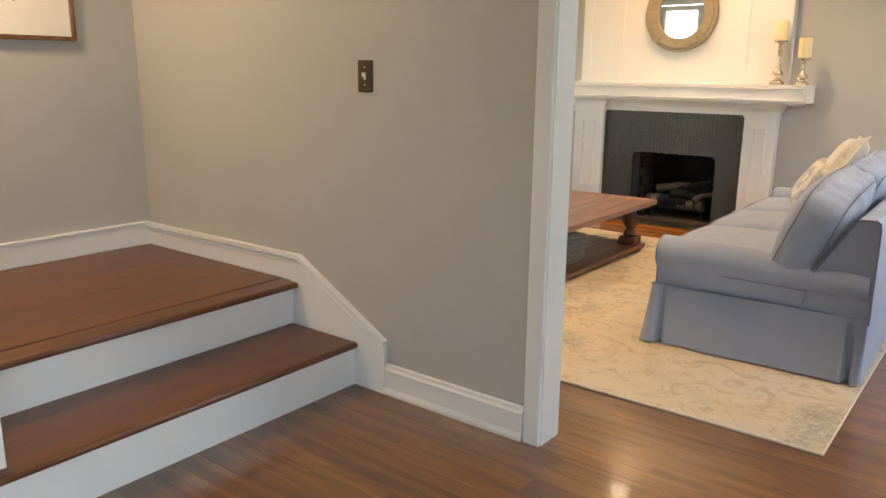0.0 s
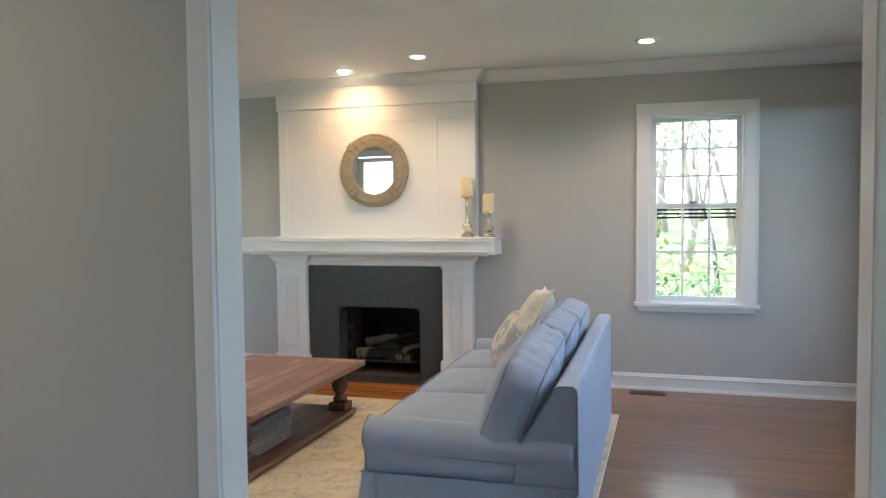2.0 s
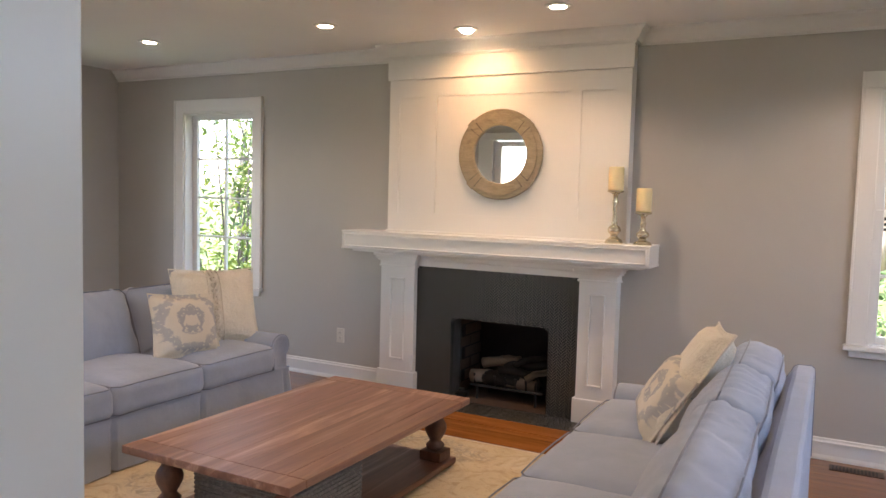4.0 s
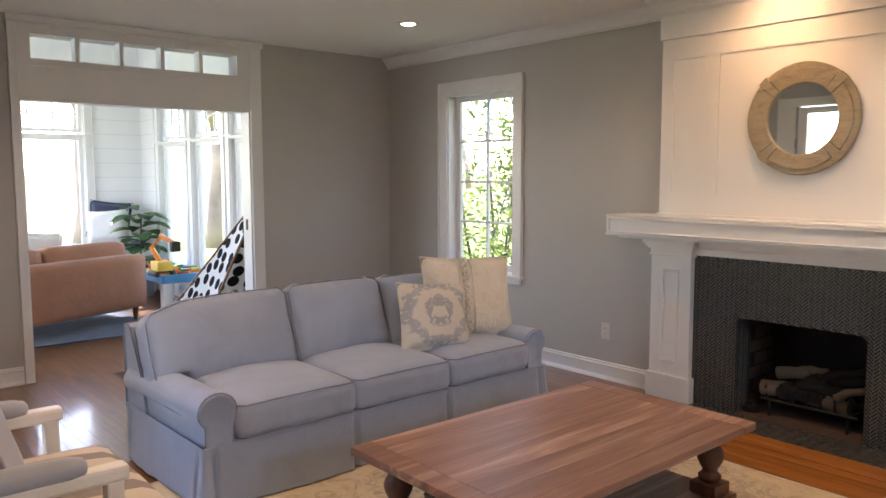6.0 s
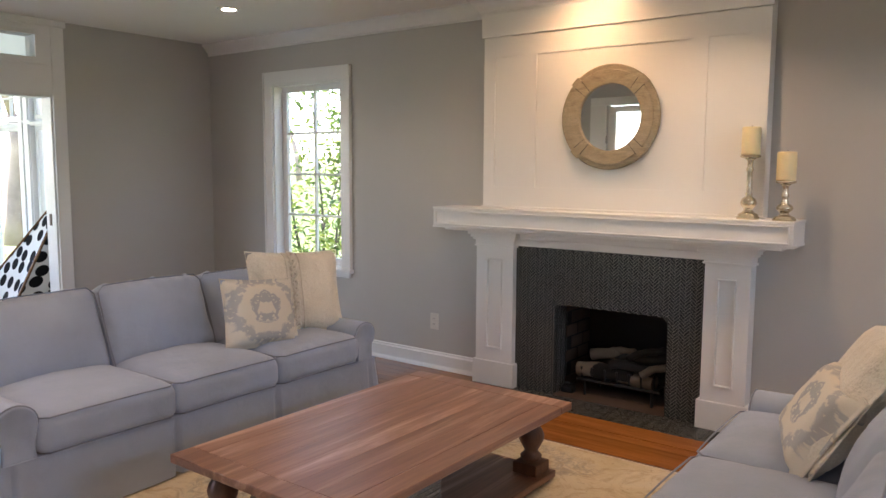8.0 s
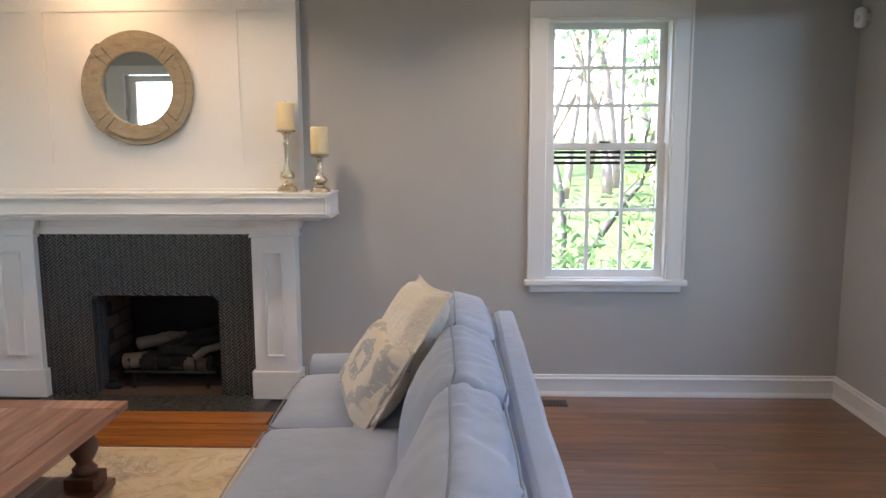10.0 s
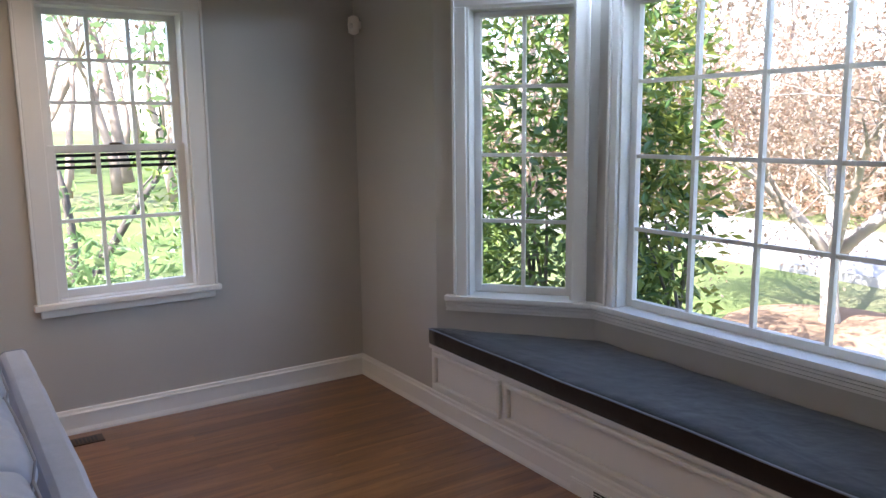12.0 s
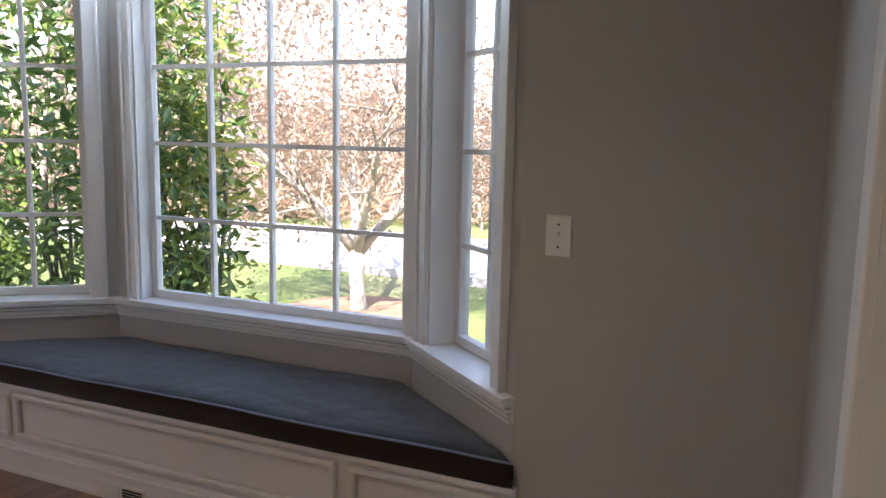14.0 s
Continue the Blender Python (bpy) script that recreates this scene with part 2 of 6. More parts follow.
FIG = leaf_material("fig_leaf", (0.04, 0.10, 0.03), (0.07, 0.16, 0.05), (0.12, 0.22, 0.07))
TRUNK = paint("pale_bark", (0.33, 0.29, 0.25), 0.95, 0.35, 0.6)
DARKTRUNK = paint("dark_bark", (0.12, 0.10, 0.085), 0.95, 0.35, 0.6)
TWIG = paint("bare_twig", (0.34, 0.26, 0.21), 0.9, 0.3, 0.3)


def ground_material():
    m = Mat("lawn", (0.1, 0.16, 0.04), 0.95, spec=0.1)
    v = m.coords()
    a, b = m.noise(v, 0.22, 4), m.noise(v, 26, 4)
    c = m.ramp(a, (0.35, (0.10, 0.15, 0.045)), (0.55, (0.145, 0.18, 0.07)), (0.75, (0.20, 0.19, 0.12)))
    m.color(m.mix(0.4, c, m.ramp(b, (0.3, (0.5, 0.5, 0.5)), (0.7, (1, 1, 1))), "MULTIPLY")).bump(b, 0.6, 0.03)
    return m.m


LAWN = ground_material()
ASPHALT = paint("pale_concrete", (0.28, 0.27, 0.26), 0.9, 0.12, 0.3)
MULCH = paint("mulch", (0.20, 0.13, 0.08), 0.95, 0.3, 0.5)


# ---- builders ----
def base_of(ob):
    m = ob.matrix_basis.copy()
    return base_of(ob.parent) @ ob.matrix_parent_inverse @ m if ob.parent else m


def part(name, bm, material, parent=None, label="", smooth=False, m=None):
    """Links a bmesh as one mesh object, in world coordinates, under a thing or a part."""
    if m is not None:
        bm.transform(m)
    bmesh.ops.recalc_face_normals(bm, faces=bm.faces)
    me = bpy.data.meshes.new(name)
    bm.to_mesh(me)
    bm.free()
    if smooth:
        me.polygons.foreach_set("use_smooth", [True] * len(me.polygons))
    me.materials.append(material)
    ob = new(name, me)
    if parent:
        ob.parent = parent
        ob.matrix_parent_inverse = base_of(parent).inverted()
    if label:
        tagged(ob, label)
    return ob


def thing(name, label, category, at=(0, 0, 0), group="", kind=""):
    ob = new(name)
    ob.empty_display_size = 0.1
    ob.location = at
    return tagged(ob, label, category, group, kind)


def structure(name, bm, material, label, category="wall", smooth=False):
    return tagged(part(name, bm, material, None, "", smooth), label, category, "", "structure")


def box(bm, x0, x1, y0, y1, z0, z1, bevel=0.0):
    r = bmesh.ops.create_cube(bm, size=1)
    for v in r["verts"]:
        v.co = Vector((x0 + (v.co.x + 0.5) * (x1 - x0), y0 + (v.co.y + 0.5) * (y1 - y0), z0 + (v.co.z + 0.5) * (z1 - z0)))
    if bevel:
        edges = list({e for v in r["verts"] for e in v.link_edges})
        bmesh.ops.bevel(bm, geom=edges, offset=bevel, segments=2, profile=0.5, affect="EDGES")
    return bm


def boxed(*a, bevel=0.0):
    return box(bmesh.new(), *a, bevel=bevel)


def extrude_profile(bm, pts, axis_pts, closed=True):
    """Sweeps a profile of (out, up) pairs along a list of (origin, out direction) stations with z up."""
    rings = []
    for o, d in axis_pts:
        o, d = Vector(o), Vector(d)
        rings.append([bm.verts.new(o + d * a + Vector((0, 0, b))) for a, b in pts])
    n = len(pts)
    for r0, r1 in zip(rings, rings[1:]):
        for i in range(n if closed else n - 1):
            j = (i + 1) % n
            bm.faces.new((r0[i], r0[j], r1[j], r1[i]))
    if closed:
        bm.faces.new(rings[0])
        bm.faces.new(list(reversed(rings[-1])))
    return bm


def lathe(bm, prof, at=(0, 0, 0), n=24):
    rings = []
    for r, z in prof:
        rings.append([bm.verts.new((at[0] + r * math.cos(2 * math.pi * i / n), at[1] + r * math.sin(2 * math.pi * i / n), at[2] + z)) for i in range(n)])
    for a, b in zip(rings, rings[1:]):
        for i in range(n):
            bm.faces.new((a[i], a[(i + 1) % n], b[(i + 1) % n], b[i]))
    bm.faces.new(list(reversed(rings[0])))
    bm.faces.new(rings[-1])
    return bm


def tube(bm, pts, radii, n=6, closed=False):
    pts = [Vector(p) for p in pts]
    if not isinstance(radii, (list, tuple)):
        radii = [radii] * len(pts)
    rings = []
    k = len(pts)
    for i, (p, r) in enumerate(zip(pts, radii)):
        if closed:
            d = pts[(i + 1) % k] - pts[i - 1]
        else:
            d = pts[min(i + 1, k - 1)] - pts[max(i - 1, 0)]
        d = d.normalized() if d.length > 1e-9 else Vector((0, 0, 1))
        u = d.cross(Vector((0, 0, 1)) if abs(d.z) < 0.9 else Vector((1, 0, 0))).normalized()
        w = d.cross(u)
        rings.append([bm.verts.new(p + (u * math.cos(2 * math.pi * j / n) + w * math.sin(2 * math.pi * j / n)) * r) for j in range(n)])
    for a, b in zip(rings, rings[1:] + ([rings[0]] if closed else [])):
        for j in range(n):
            bm.faces.new((a[j], a[(j + 1) % n], b[(j + 1) % n], b[j]))
    if not closed:
        bm.faces.new(list(reversed(rings[0])))
        bm.faces.new(rings[-1])
    return bm


def cushion(bm, sx, sy, sz, r=0.05, puff=0.03, cuts=9, wrinkle=0.006, seed=0, pinch=0.0, m=None):
    """A soft upholstered block: rounded edges, crowned faces along z, light wrinkles. pinch pulls the corners out like a throw pillow."""
    g = bmesh.new()
    bmesh.ops.create_cube(g, size=2)
    bmesh.ops.subdivide_edges(g, edges=g.edges[:], cuts=cuts, use_grid_fill=True)
    h = Vector((sx / 2, sy / 2, sz / 2))
    r = min(r, min(h) * 0.98)
    for v in g.verts:
        c = Vector((v.co.x * h.x, v.co.y * h.y, v.co.z * h.z))
        q = Vector([max(-(h[i] - r), min(h[i] - r, c[i])) for i in range(3)])
        d = c - q
        p = q + (d.normalized() * r if d.length > 1e-9 else d)
        u, w = v.co.x, v.co.y
        crown = (1 - u * u) * (1 - w * w)
        if pinch:
            p.z *= 0.12 + 0.88 * (max(0.0, (1 - u ** 4) * (1 - w ** 4))) ** 0.5
            p.x *= 1 - pinch * (1 - w * w) * abs(u) + pinch * 0.3 * w * w * u * u
            p.y *= 1 - pinch * (1 - u * u) * abs(w) + pinch * 0.3 * w * w * u * u
        p.z += math.copysign(puff * crown, v.co.z) if abs(v.co.z) > 0.5 else 0.0
        nz = noise.noise(Vector((p.x * 7 + seed * 5.1, p.y * 7, p.z * 7)))
        nz += 0.6 * noise.noise(Vector((p.x * 19 + seed * 3.3, p.y * 12, p.z * 12)))
        p += p.normalized() * wrinkle * nz
        v.co = p
    if m is not None:
        g.transform(m)
    me = bpy.data.meshes.new("tmp")
    g.to_mesh(me)
    g.free()
    bm.from_mesh(me)
    bpy.data.meshes.remove(me)
    return bm


def slab_wall(bm, length, height, thick, holes, m):
    """A wall in its own axes (x along, y through, z up) with openings (x0, x1, z0, z1) cut through, moved by m."""
    xs = sorted({0, length, *[h[0] for h in holes], *[h[1] for h in holes]})
    zs = sorted({0, height, *[h[2] for h in holes], *[h[3] for h in holes]})
    xs, zs = [x for x in xs if 0 <= x <= length], [z for z in zs if 0 <= z <= height]
    def solid(i, k):
        if not (0 <= i < len(xs) - 1 and 0 <= k < len(zs) - 1):
            return False
        cx, cz = (xs[i] + xs[i + 1]) / 2, (zs[k] + zs[k + 1]) / 2
        return not any(a < cx < b and c < cz < d for a, b, c, d in holes)
    verts = {}
    def vert(x, y, z):
        key = (round(x, 5), round(y, 5), round(z, 5))
        if key not in verts:
            verts[key] = bm.verts.new(m @ Vector((x, y, z)))
        return verts[key]
    def face(*c):
        bm.faces.new([vert(*p) for p in c])
    for i in range(len(xs) - 1):
        for k in range(len(zs) - 1):
            if not solid(i, k):
                continue
            a, b, c, d = xs[i], xs[i + 1], zs[k], zs[k + 1]
            t = thick
            face((a, 0, c), (b, 0, c), (b, 0, d), (a, 0, d))
            face((b, t, c), (a, t, c), (a, t, d), (b, t, d))
            if not solid(i - 1, k):
                face((a, 0, c), (a, 0, d), (a, t, d), (a, t, c))
            if not solid(i + 1, k):
                face((b, 0, c), (b, t, c), (b, t, d), (b, 0, d))
            if not solid(i, k - 1):
                face((a, 0, c), (a, t, c), (b, t, c), (b, 0, c))
            if not solid(i, k + 1):
                face((a, 0, d), (b, 0, d), (b, t, d), (a, t, d))
    return bm


def axes(x, y, ux, uy):
    """Local axes at (x, y): local x along (ux, uy), local y to its left, z up."""
    u = Vector((ux, uy, 0)).normalized()
    return Matrix(((u.x, -u.y, 0, x), (u.y, u.x, 0, y), (0, 0, 1, 0), (0, 0, 0, 1)))


BASE = [(0, 0), (0.022, 0), (0.022, 0.012), (0.016, 0.03), (0.016, 0.096), (0.021, 0.098), (0.021, 0.106), (0.012, 0.112), (0.010, 0.124), (0, 0.128)]
CROWN = [(0, 0), (0.012, 0), (0.012, 0.018), (0.03, 0.035), (0.05, 0.065), (0.075, 0.085), (0.075, 0.1), (0, 0.1)]


def run(name, prof, a, b, z, label, material=None, category="trim"):
    """A moulding along the floor line from a to b, standing out to the left of that line."""
    a, b = Vector((*a, 0)), Vector((*b, 0))
    d = (b - a).normalized()
    out = Vector((-d.y, d.x, 0))
    bm = extrude_profile(bmesh.new(), [(p, q + z) for p, q in prof], [(a, out), (b, out)])
    return structure(name, bm, material or TRIM, label, category)


H = 2.55
YW = 6.49      # wall with the fireplace
XL = -6.26     # wall with the wide cased opening
XB = 1.62      # wall with the bay
YS, YH = 2.225, 2.115   # room face and hall face of the wall beside the stairs
TW = 0.13

# ---- floors ----
structure("ground_slab", boxed(-6.4, XB + 0.13, 2.0, YW + 0.14, -0.2, -0.013), DARK, "dark subfloor under the living room boards", "floor")
structure("hall_slab", boxed(-4.0, 2.6, -2.6, 2.0, -0.2, -0.013), DARK, "dark subfloor under the hall boards", "floor")

# ---- walls of the living room ----
W1 = (-0.057, 0.630, 0.69, 2.13)
W2 = (-5.40, -4.60, 0.66, 2.14)
FB = (-2.67, -1.925, 0.0, 0.597)
bm = bmesh.new()
x0 = XL - 0.14
slab_wall(bm, XB + 0.13 - x0, H, TW, [(W1[0] - x0, W1[1] - x0, W1[2], W1[3]), (W2[0] - x0, W2[1] - x0, W2[2], W2[3]), (FB[0] - x0, FB[1] - x0, FB[2], FB[3])], axes(x0, YW, 1, 0))
structure("wall_north", bm, WALL, "matte warm grey painted wall with two windows and a fireplace")
OP = (3.35, 5.06, 0.0, 1.99)
TR = (3.435, 4.95, 2.265, 2.43)
bm = bmesh.new()
slab_wall(bm, YW - 2.0, H, 0.14, [(OP[0] - 2.0, OP[1] - 2.0, 0.0, 1.99), (TR[0] - 2.0, TR[1] - 2.0, TR[2], TR[3])], axes(XL, 2.0, 0, 1))
structure("wall_west", bm, WALL, "grey painted wall with a wide cased opening and transom")
bm = bmesh.new()
slab_wall(bm, YW - 2.1, H, TW, [(2.875 - 2.1, 5.63 - 2.1, 0.0, 2.16)], axes(XB + TW, 2.1, 0, 1))
structure("wall_east", bm, WALL, "grey painted wall opening into a bay window")
# the wall beside the stairs, and its short continuation past the opening
DS = (-4.24, -3.60, 0.0, 2.2)
bm = bmesh.new()
slab_wall(bm, -1.04 - XL, H, YS - YH, [(DS[0] - XL, DS[1] - XL, 0.0, 2.2)], axes(XL, YH, 1, 0))
structure("wall_south", bm, WALL, "grey painted wall between the hall stairs and the living room")
structure("wall_south_east", boxed(0.484, 2.3, 2.0, 2.10, 0, H), WALL, "short grey wall beside the hall opening")
structure("opening_header", boxed(-1.04, 0.484, 2.0, 2.2, 2.2, H), WALL, "grey header above the hall opening")
structure("ceiling", boxed(XL - 0.14, XB + 0.75, 2.0, YW + 0.14, H, H + 0.12), CEIL, "white painted living room ceiling", "ceiling")
structure("hall_ceiling", boxed(-4.0, 2.6, -2.6, 2.0, H, H + 0.12), CEIL, "white painted hall ceiling", "ceiling")

# hall shell
structure("wall_landing", boxed(-3.55, -3.42, -2.6, YH, 0, H), WALL, "grey wall at the stair landing with a framed print")
bm = bmesh.new()
slab_wall(bm, 4.7, H, 0.13, [(0.5, 2.4, 0.05, 2.1)], axes(2.43, -2.6, 0, 1))
structure("wall_hall_east", bm, WALL, "hall wall with a glazed entrance")
bm = bmesh.new()
slab_wall(bm, 6.0, H, TW, [], axes(-3.55, -2.6, 1, 0))
structure("wall_hall_south", bm, WALL, "plain grey hall wall")

# ---- mouldings ----
run("baseboard_north_east", BASE, (XB, YW), (-1.40, YW), 0, "white profiled baseboard")
run("baseboard_north_west", BASE, (-3.27, YW), (XL, YW), 0, "white profiled baseboard")
run("baseboard_west_a", BASE, (XL, YW), (XL, 5.16), 0, "white profiled baseboard")
run("baseboard_west_b", BASE, (XL, 3.29), (XL, YS), 0, "white profiled baseboard")
run("baseboard_east_a", BASE, (XB, 5.68), (XB, YW), 0, "white profiled baseboard")
run("baseboard_east_b", BASE, (XB, 2.10), (XB, 2.86), 0, "white profiled baseboard")
run("baseboard_south", BASE, (XL, YS), (DS[0] - 0.2, YS), 0, "white profiled baseboard")
run("baseboard_south_b", BASE, (DS[1] + 0.1, YS), (-1.1, YS), 0, "white profiled baseboard")
run("baseboard_hall", BASE, (-1.10, YH), (-1.76, YH), 0, "white profiled hall baseboard")
run("crown_north_east", CROWN, (XB, YW), (-1.41, YW), H - 0.1, "white crown moulding")
run("crown_north_west", CROWN, (-3.20, YW), (XL, YW), H - 0.1, "white crown moulding")
run("crown_east", CROWN, (XB, 2.10), (XB, YW), H - 0.1, "white crown moulding")


# hall opening: casings on the hall face, lining in the opening
def opening_trim():
    th = thing("opening_trim", "white painted casing round the hall opening", "trim", (-1.02, 2.17, 0), kind="structure")
    part("lining", boxed(-1.044, -1.028, YH - 0.004, YS + 0.004, 0, 2.2), TRIM, th)
    for nm, y in (("hall_casing", YH - 0.018), ("room_casing", YS)):
        part(nm, boxed(-1.095, -1.032, y, y + 0.018, 0, 2.28, bevel=0.004), TRIM, th)
    part("lining", boxed(0.470, 0.488, 1.996, 2.104, 0, 2.2), TRIM, th)
    part("hall_casing", boxed(0.474, 0.564, 1.98, 2.0, 0, 2.28, bevel=0.004), TRIM, th)
    part("room_casing", boxed(0.474, 0.564, 2.10, 2.118, 0, 2.28, bevel=0.004), TRIM, th)
    part("head_lining", boxed(-1.028, 0.470, 1.99, 2.21, 2.185, 2.2), TRIM, th)


opening_trim()


def west_opening():
    th = thing("cased_opening", "wide white cased opening with a five-pane transom", "opening", (XL, 4.2, 0), kind="structure")
    x = XL
    part("casing", boxed(x, x + 0.022, OP[0] - 0.055, OP[0], 0, H - 0.02, bevel=0.004), TRIM, th)
    part("casing", boxed(x, x + 0.022, OP[1], OP[1] + 0.10, 0, H - 0.02, bevel=0.004), TRIM, th)
    part("head_panel", boxed(x + 0.002, x + 0.018, OP[0], OP[1], OP[3], TR[2]), TRIM, th)
    part("head_panel", boxed(x + 0.002, x + 0.018, OP[0], OP[1], TR[3], H - 0.05), TRIM, th)
    part("stile", boxed(x + 0.002, x + 0.018, OP[0], TR[0], TR[2], TR[3]), TRIM, th)
    part("stile", boxed(x + 0.002, x + 0.018, TR[1], OP[1], TR[2], TR[3]), TRIM, th)
    part("cornice", boxed(x, x + 0.045, OP[0] - 0.065, OP[1] + 0.11, H - 0.05, H, bevel=0.006), TRIM, th)
    part("transom_bead", boxed(x + 0.016, x + 0.026, OP[0] + 0.02, OP[1] - 0.02, TR[2] - 0.05, TR[2] - 0.038), TRIM, th)
    part("transom_bead", boxed(x + 0.016, x + 0.026, OP[0] + 0.02, OP[1] - 0.02, TR[3] + 0.035, TR[3] + 0.047), TRIM, th)
    w = (TR[1] - TR[0]) / 5
    for i in range(1, 5):
        part("muntin", boxed(x - 0.09, x + 0.018, TR[0] + i * w - 0.014, TR[0] + i * w + 0.014, TR[2], TR[3]), TRIM, th)
    for i in range(5):
        p = part("pane", boxed(x - 0.05, x - 0.046, TR[0] + i * w, TR[0] + (i + 1) * w, TR[2], TR[3]), GLASS, th)
        p.visible_shadow = False
    part("lining", boxed(x - 0.145, x + 0.002, OP[0], OP[0] + 0.012, 0, OP[3]), TRIM, th)
    part("lining", boxed(x - 0.145, x + 0.002, OP[1] - 0.012, OP[1], 0, OP[3]), TRIM, th)
    part("head_lining", boxed(x - 0.145, x + 0.002, OP[0], OP[1], OP[3] - 0.012, OP[3]), TRIM, th)
    part("latch", boxed(x - 0.09, x - 0.06, OP[1] - 0.018, OP[1] - 0.011, 1.0, 1.09), BRONZE, th, "small dark latch plate")


west_opening()


def window(name, label, m, w, z0, z1, cols, rows, frame=0.045, deep=0.06, casing=0.09, sill=True, meeting=None, sill_out=0.05, casing_sides=(1, 1), glass_y=None, head=None):
    """A window in local axes: x along the opening from 0 to w, y outwards through the wall, room face at y = 0."""
    th = thing(name, label, "window", m @ Vector((w / 2, 0, z0)), kind="structure")
    gy = deep if glass_y is None else glass_y
    head = casing if head is None else head
    def b(nm, *a, mat=TRIM, bevel=0.0, par=th):
        return part(nm, boxed(*a, bevel=bevel), mat, par, m=m)
    top = z1 + head
    if casing_sides[0]:
        b("casing", -casing, 0.0, -0.022, 0.0, z0, z1, bevel=0.004)
        b("back_band", -casing - 0.014, -casing, -0.032, 0.0, z0, top, bevel=0.003)
    if casing_sides[1]:
        b("casing", w, w + casing, -0.022, 0.0, z0, z1, bevel=0.004)
        b("back_band", w + casing, w + casing + 0.014, -0.032, 0.0, z0, top, bevel=0.003)
    b("head_casing", -casing, w + casing, -0.022, 0.0, z1, top, bevel=0.004)
    # jamb lining
    for nm, a in (("jamb", (-0.002, 0.012)), ("jamb", (w - 0.012, w + 0.002))):
        b(nm, a[0], a[1], -0.004, gy + 0.06, z0, z1)
    b("head_jamb", 0.012, w - 0.012, -0.004, gy + 0.06, z1 - 0.012, z1 + 0.002)
    if sill:
        b("window_sill", -casing - 0.03, w + casing + 0.03, -sill_out, 0.0, z0 - 0.032, z0, bevel=0.006)
        b("sill_board", 0.0, w, -0.002, gy + 0.06, z0 - 0.03, z0 + 0.004)
        b("apron", -casing, w + casing, -0.024, 0.0, z0 - 0.072, z0 - 0.032, bevel=0.005)
    f = frame
    def sash(y, za, zb, rws, nm):
        sa = part(nm, boxed(0.012, 0.012 + f, y, y + 0.035, za, zb, bevel=0.004), TRIM, th, m=m)
        for a in ((w - 0.012 - f, w - 0.012, za, zb), (0.012 + f, w - 0.012 - f, za, za + f), (0.012 + f, w - 0.012 - f, zb - f * 0.8, zb)):
            b("sash_rail", a[0], a[1], y, y + 0.035, a[2], a[3], par=sa)
        gx0, gx1, gz0, gz1 = 0.012 + f, w - 0.012 - f, za + f, zb - f * 0.8
        cw, rh = (gx1 - gx0) / cols, (gz1 - gz0) / rws
        for i in range(1, cols):
            b("muntin", gx0 + i * cw - 0.009, gx0 + i * cw + 0.009, y + 0.004, y + 0.03, gz0, gz1, par=sa)
        for k in range(1, rws):
            b("muntin", gx0, gx1, y + 0.006, y + 0.028, gz0 + k * rh - 0.009, gz0 + k * rh + 0.009, par=sa)
        for i in range(cols):
            for k in range(rws):
                p = b("pane", gx0 + i * cw, gx0 + (i + 1) * cw, y + 0.016, y + 0.019, gz0 + k * rh, gz0 + (k + 1) * rh, mat=GLASS, par=sa)
                p.visible_shadow = False
        return sa
    if meeting:
        sash(gy + 0.0, z0 + 0.004, meeting + 0.02, rows[0], "lower_sash")
        sash(gy + 0.037, meeting - 0.02, z1 - 0.012, rows[1], "upper_sash")
    else:
        sash(gy, z0 + 0.004, z1 - 0.012, rows, "sash")
    return th


# north windows (local y points out of the room: +y)
wn1 = window("window_1", "white double-hung window with grilles and a storm sash", axes(W1[0], YW, 1, 0), W1[1] - W1[0], W1[2], W1[3], 3, (2, 3), frame=0.04, deep=0.06, casing=0.084, meeting=1.437, head=0.09)
part("sash_lock", boxed(0.24, 0.30, YW + 0.02, YW + 0.045, 1.457, 1.468, bevel=0.003), BRONZE, wn1, "small dark sash lock")
for z in (1.345, 1.375, 1.405):
    part("storm_rail", boxed(W1[0] + 0.02, W1[1] - 0.02, YW + 0.105, YW + 0.118, z - 0.008, z + 0.008), IRON, wn1, "dark storm sash rail seen through the glass")
wn2 = window("window_2", "tall white eight-pane casement window", axes(W2[0], YW, 1, 0), W2[1] - W2[0], W2[2], W2[3], 2, 4, frame=0.055, deep=0.085, casing=0.09, head=0.11)

# ---- the bay ----
BAY = [(XB, 5.63), (2.14, 5.0), (2.14, 3.465), (XB, 2.875)]
SZ, BT = 0.662, 2.10


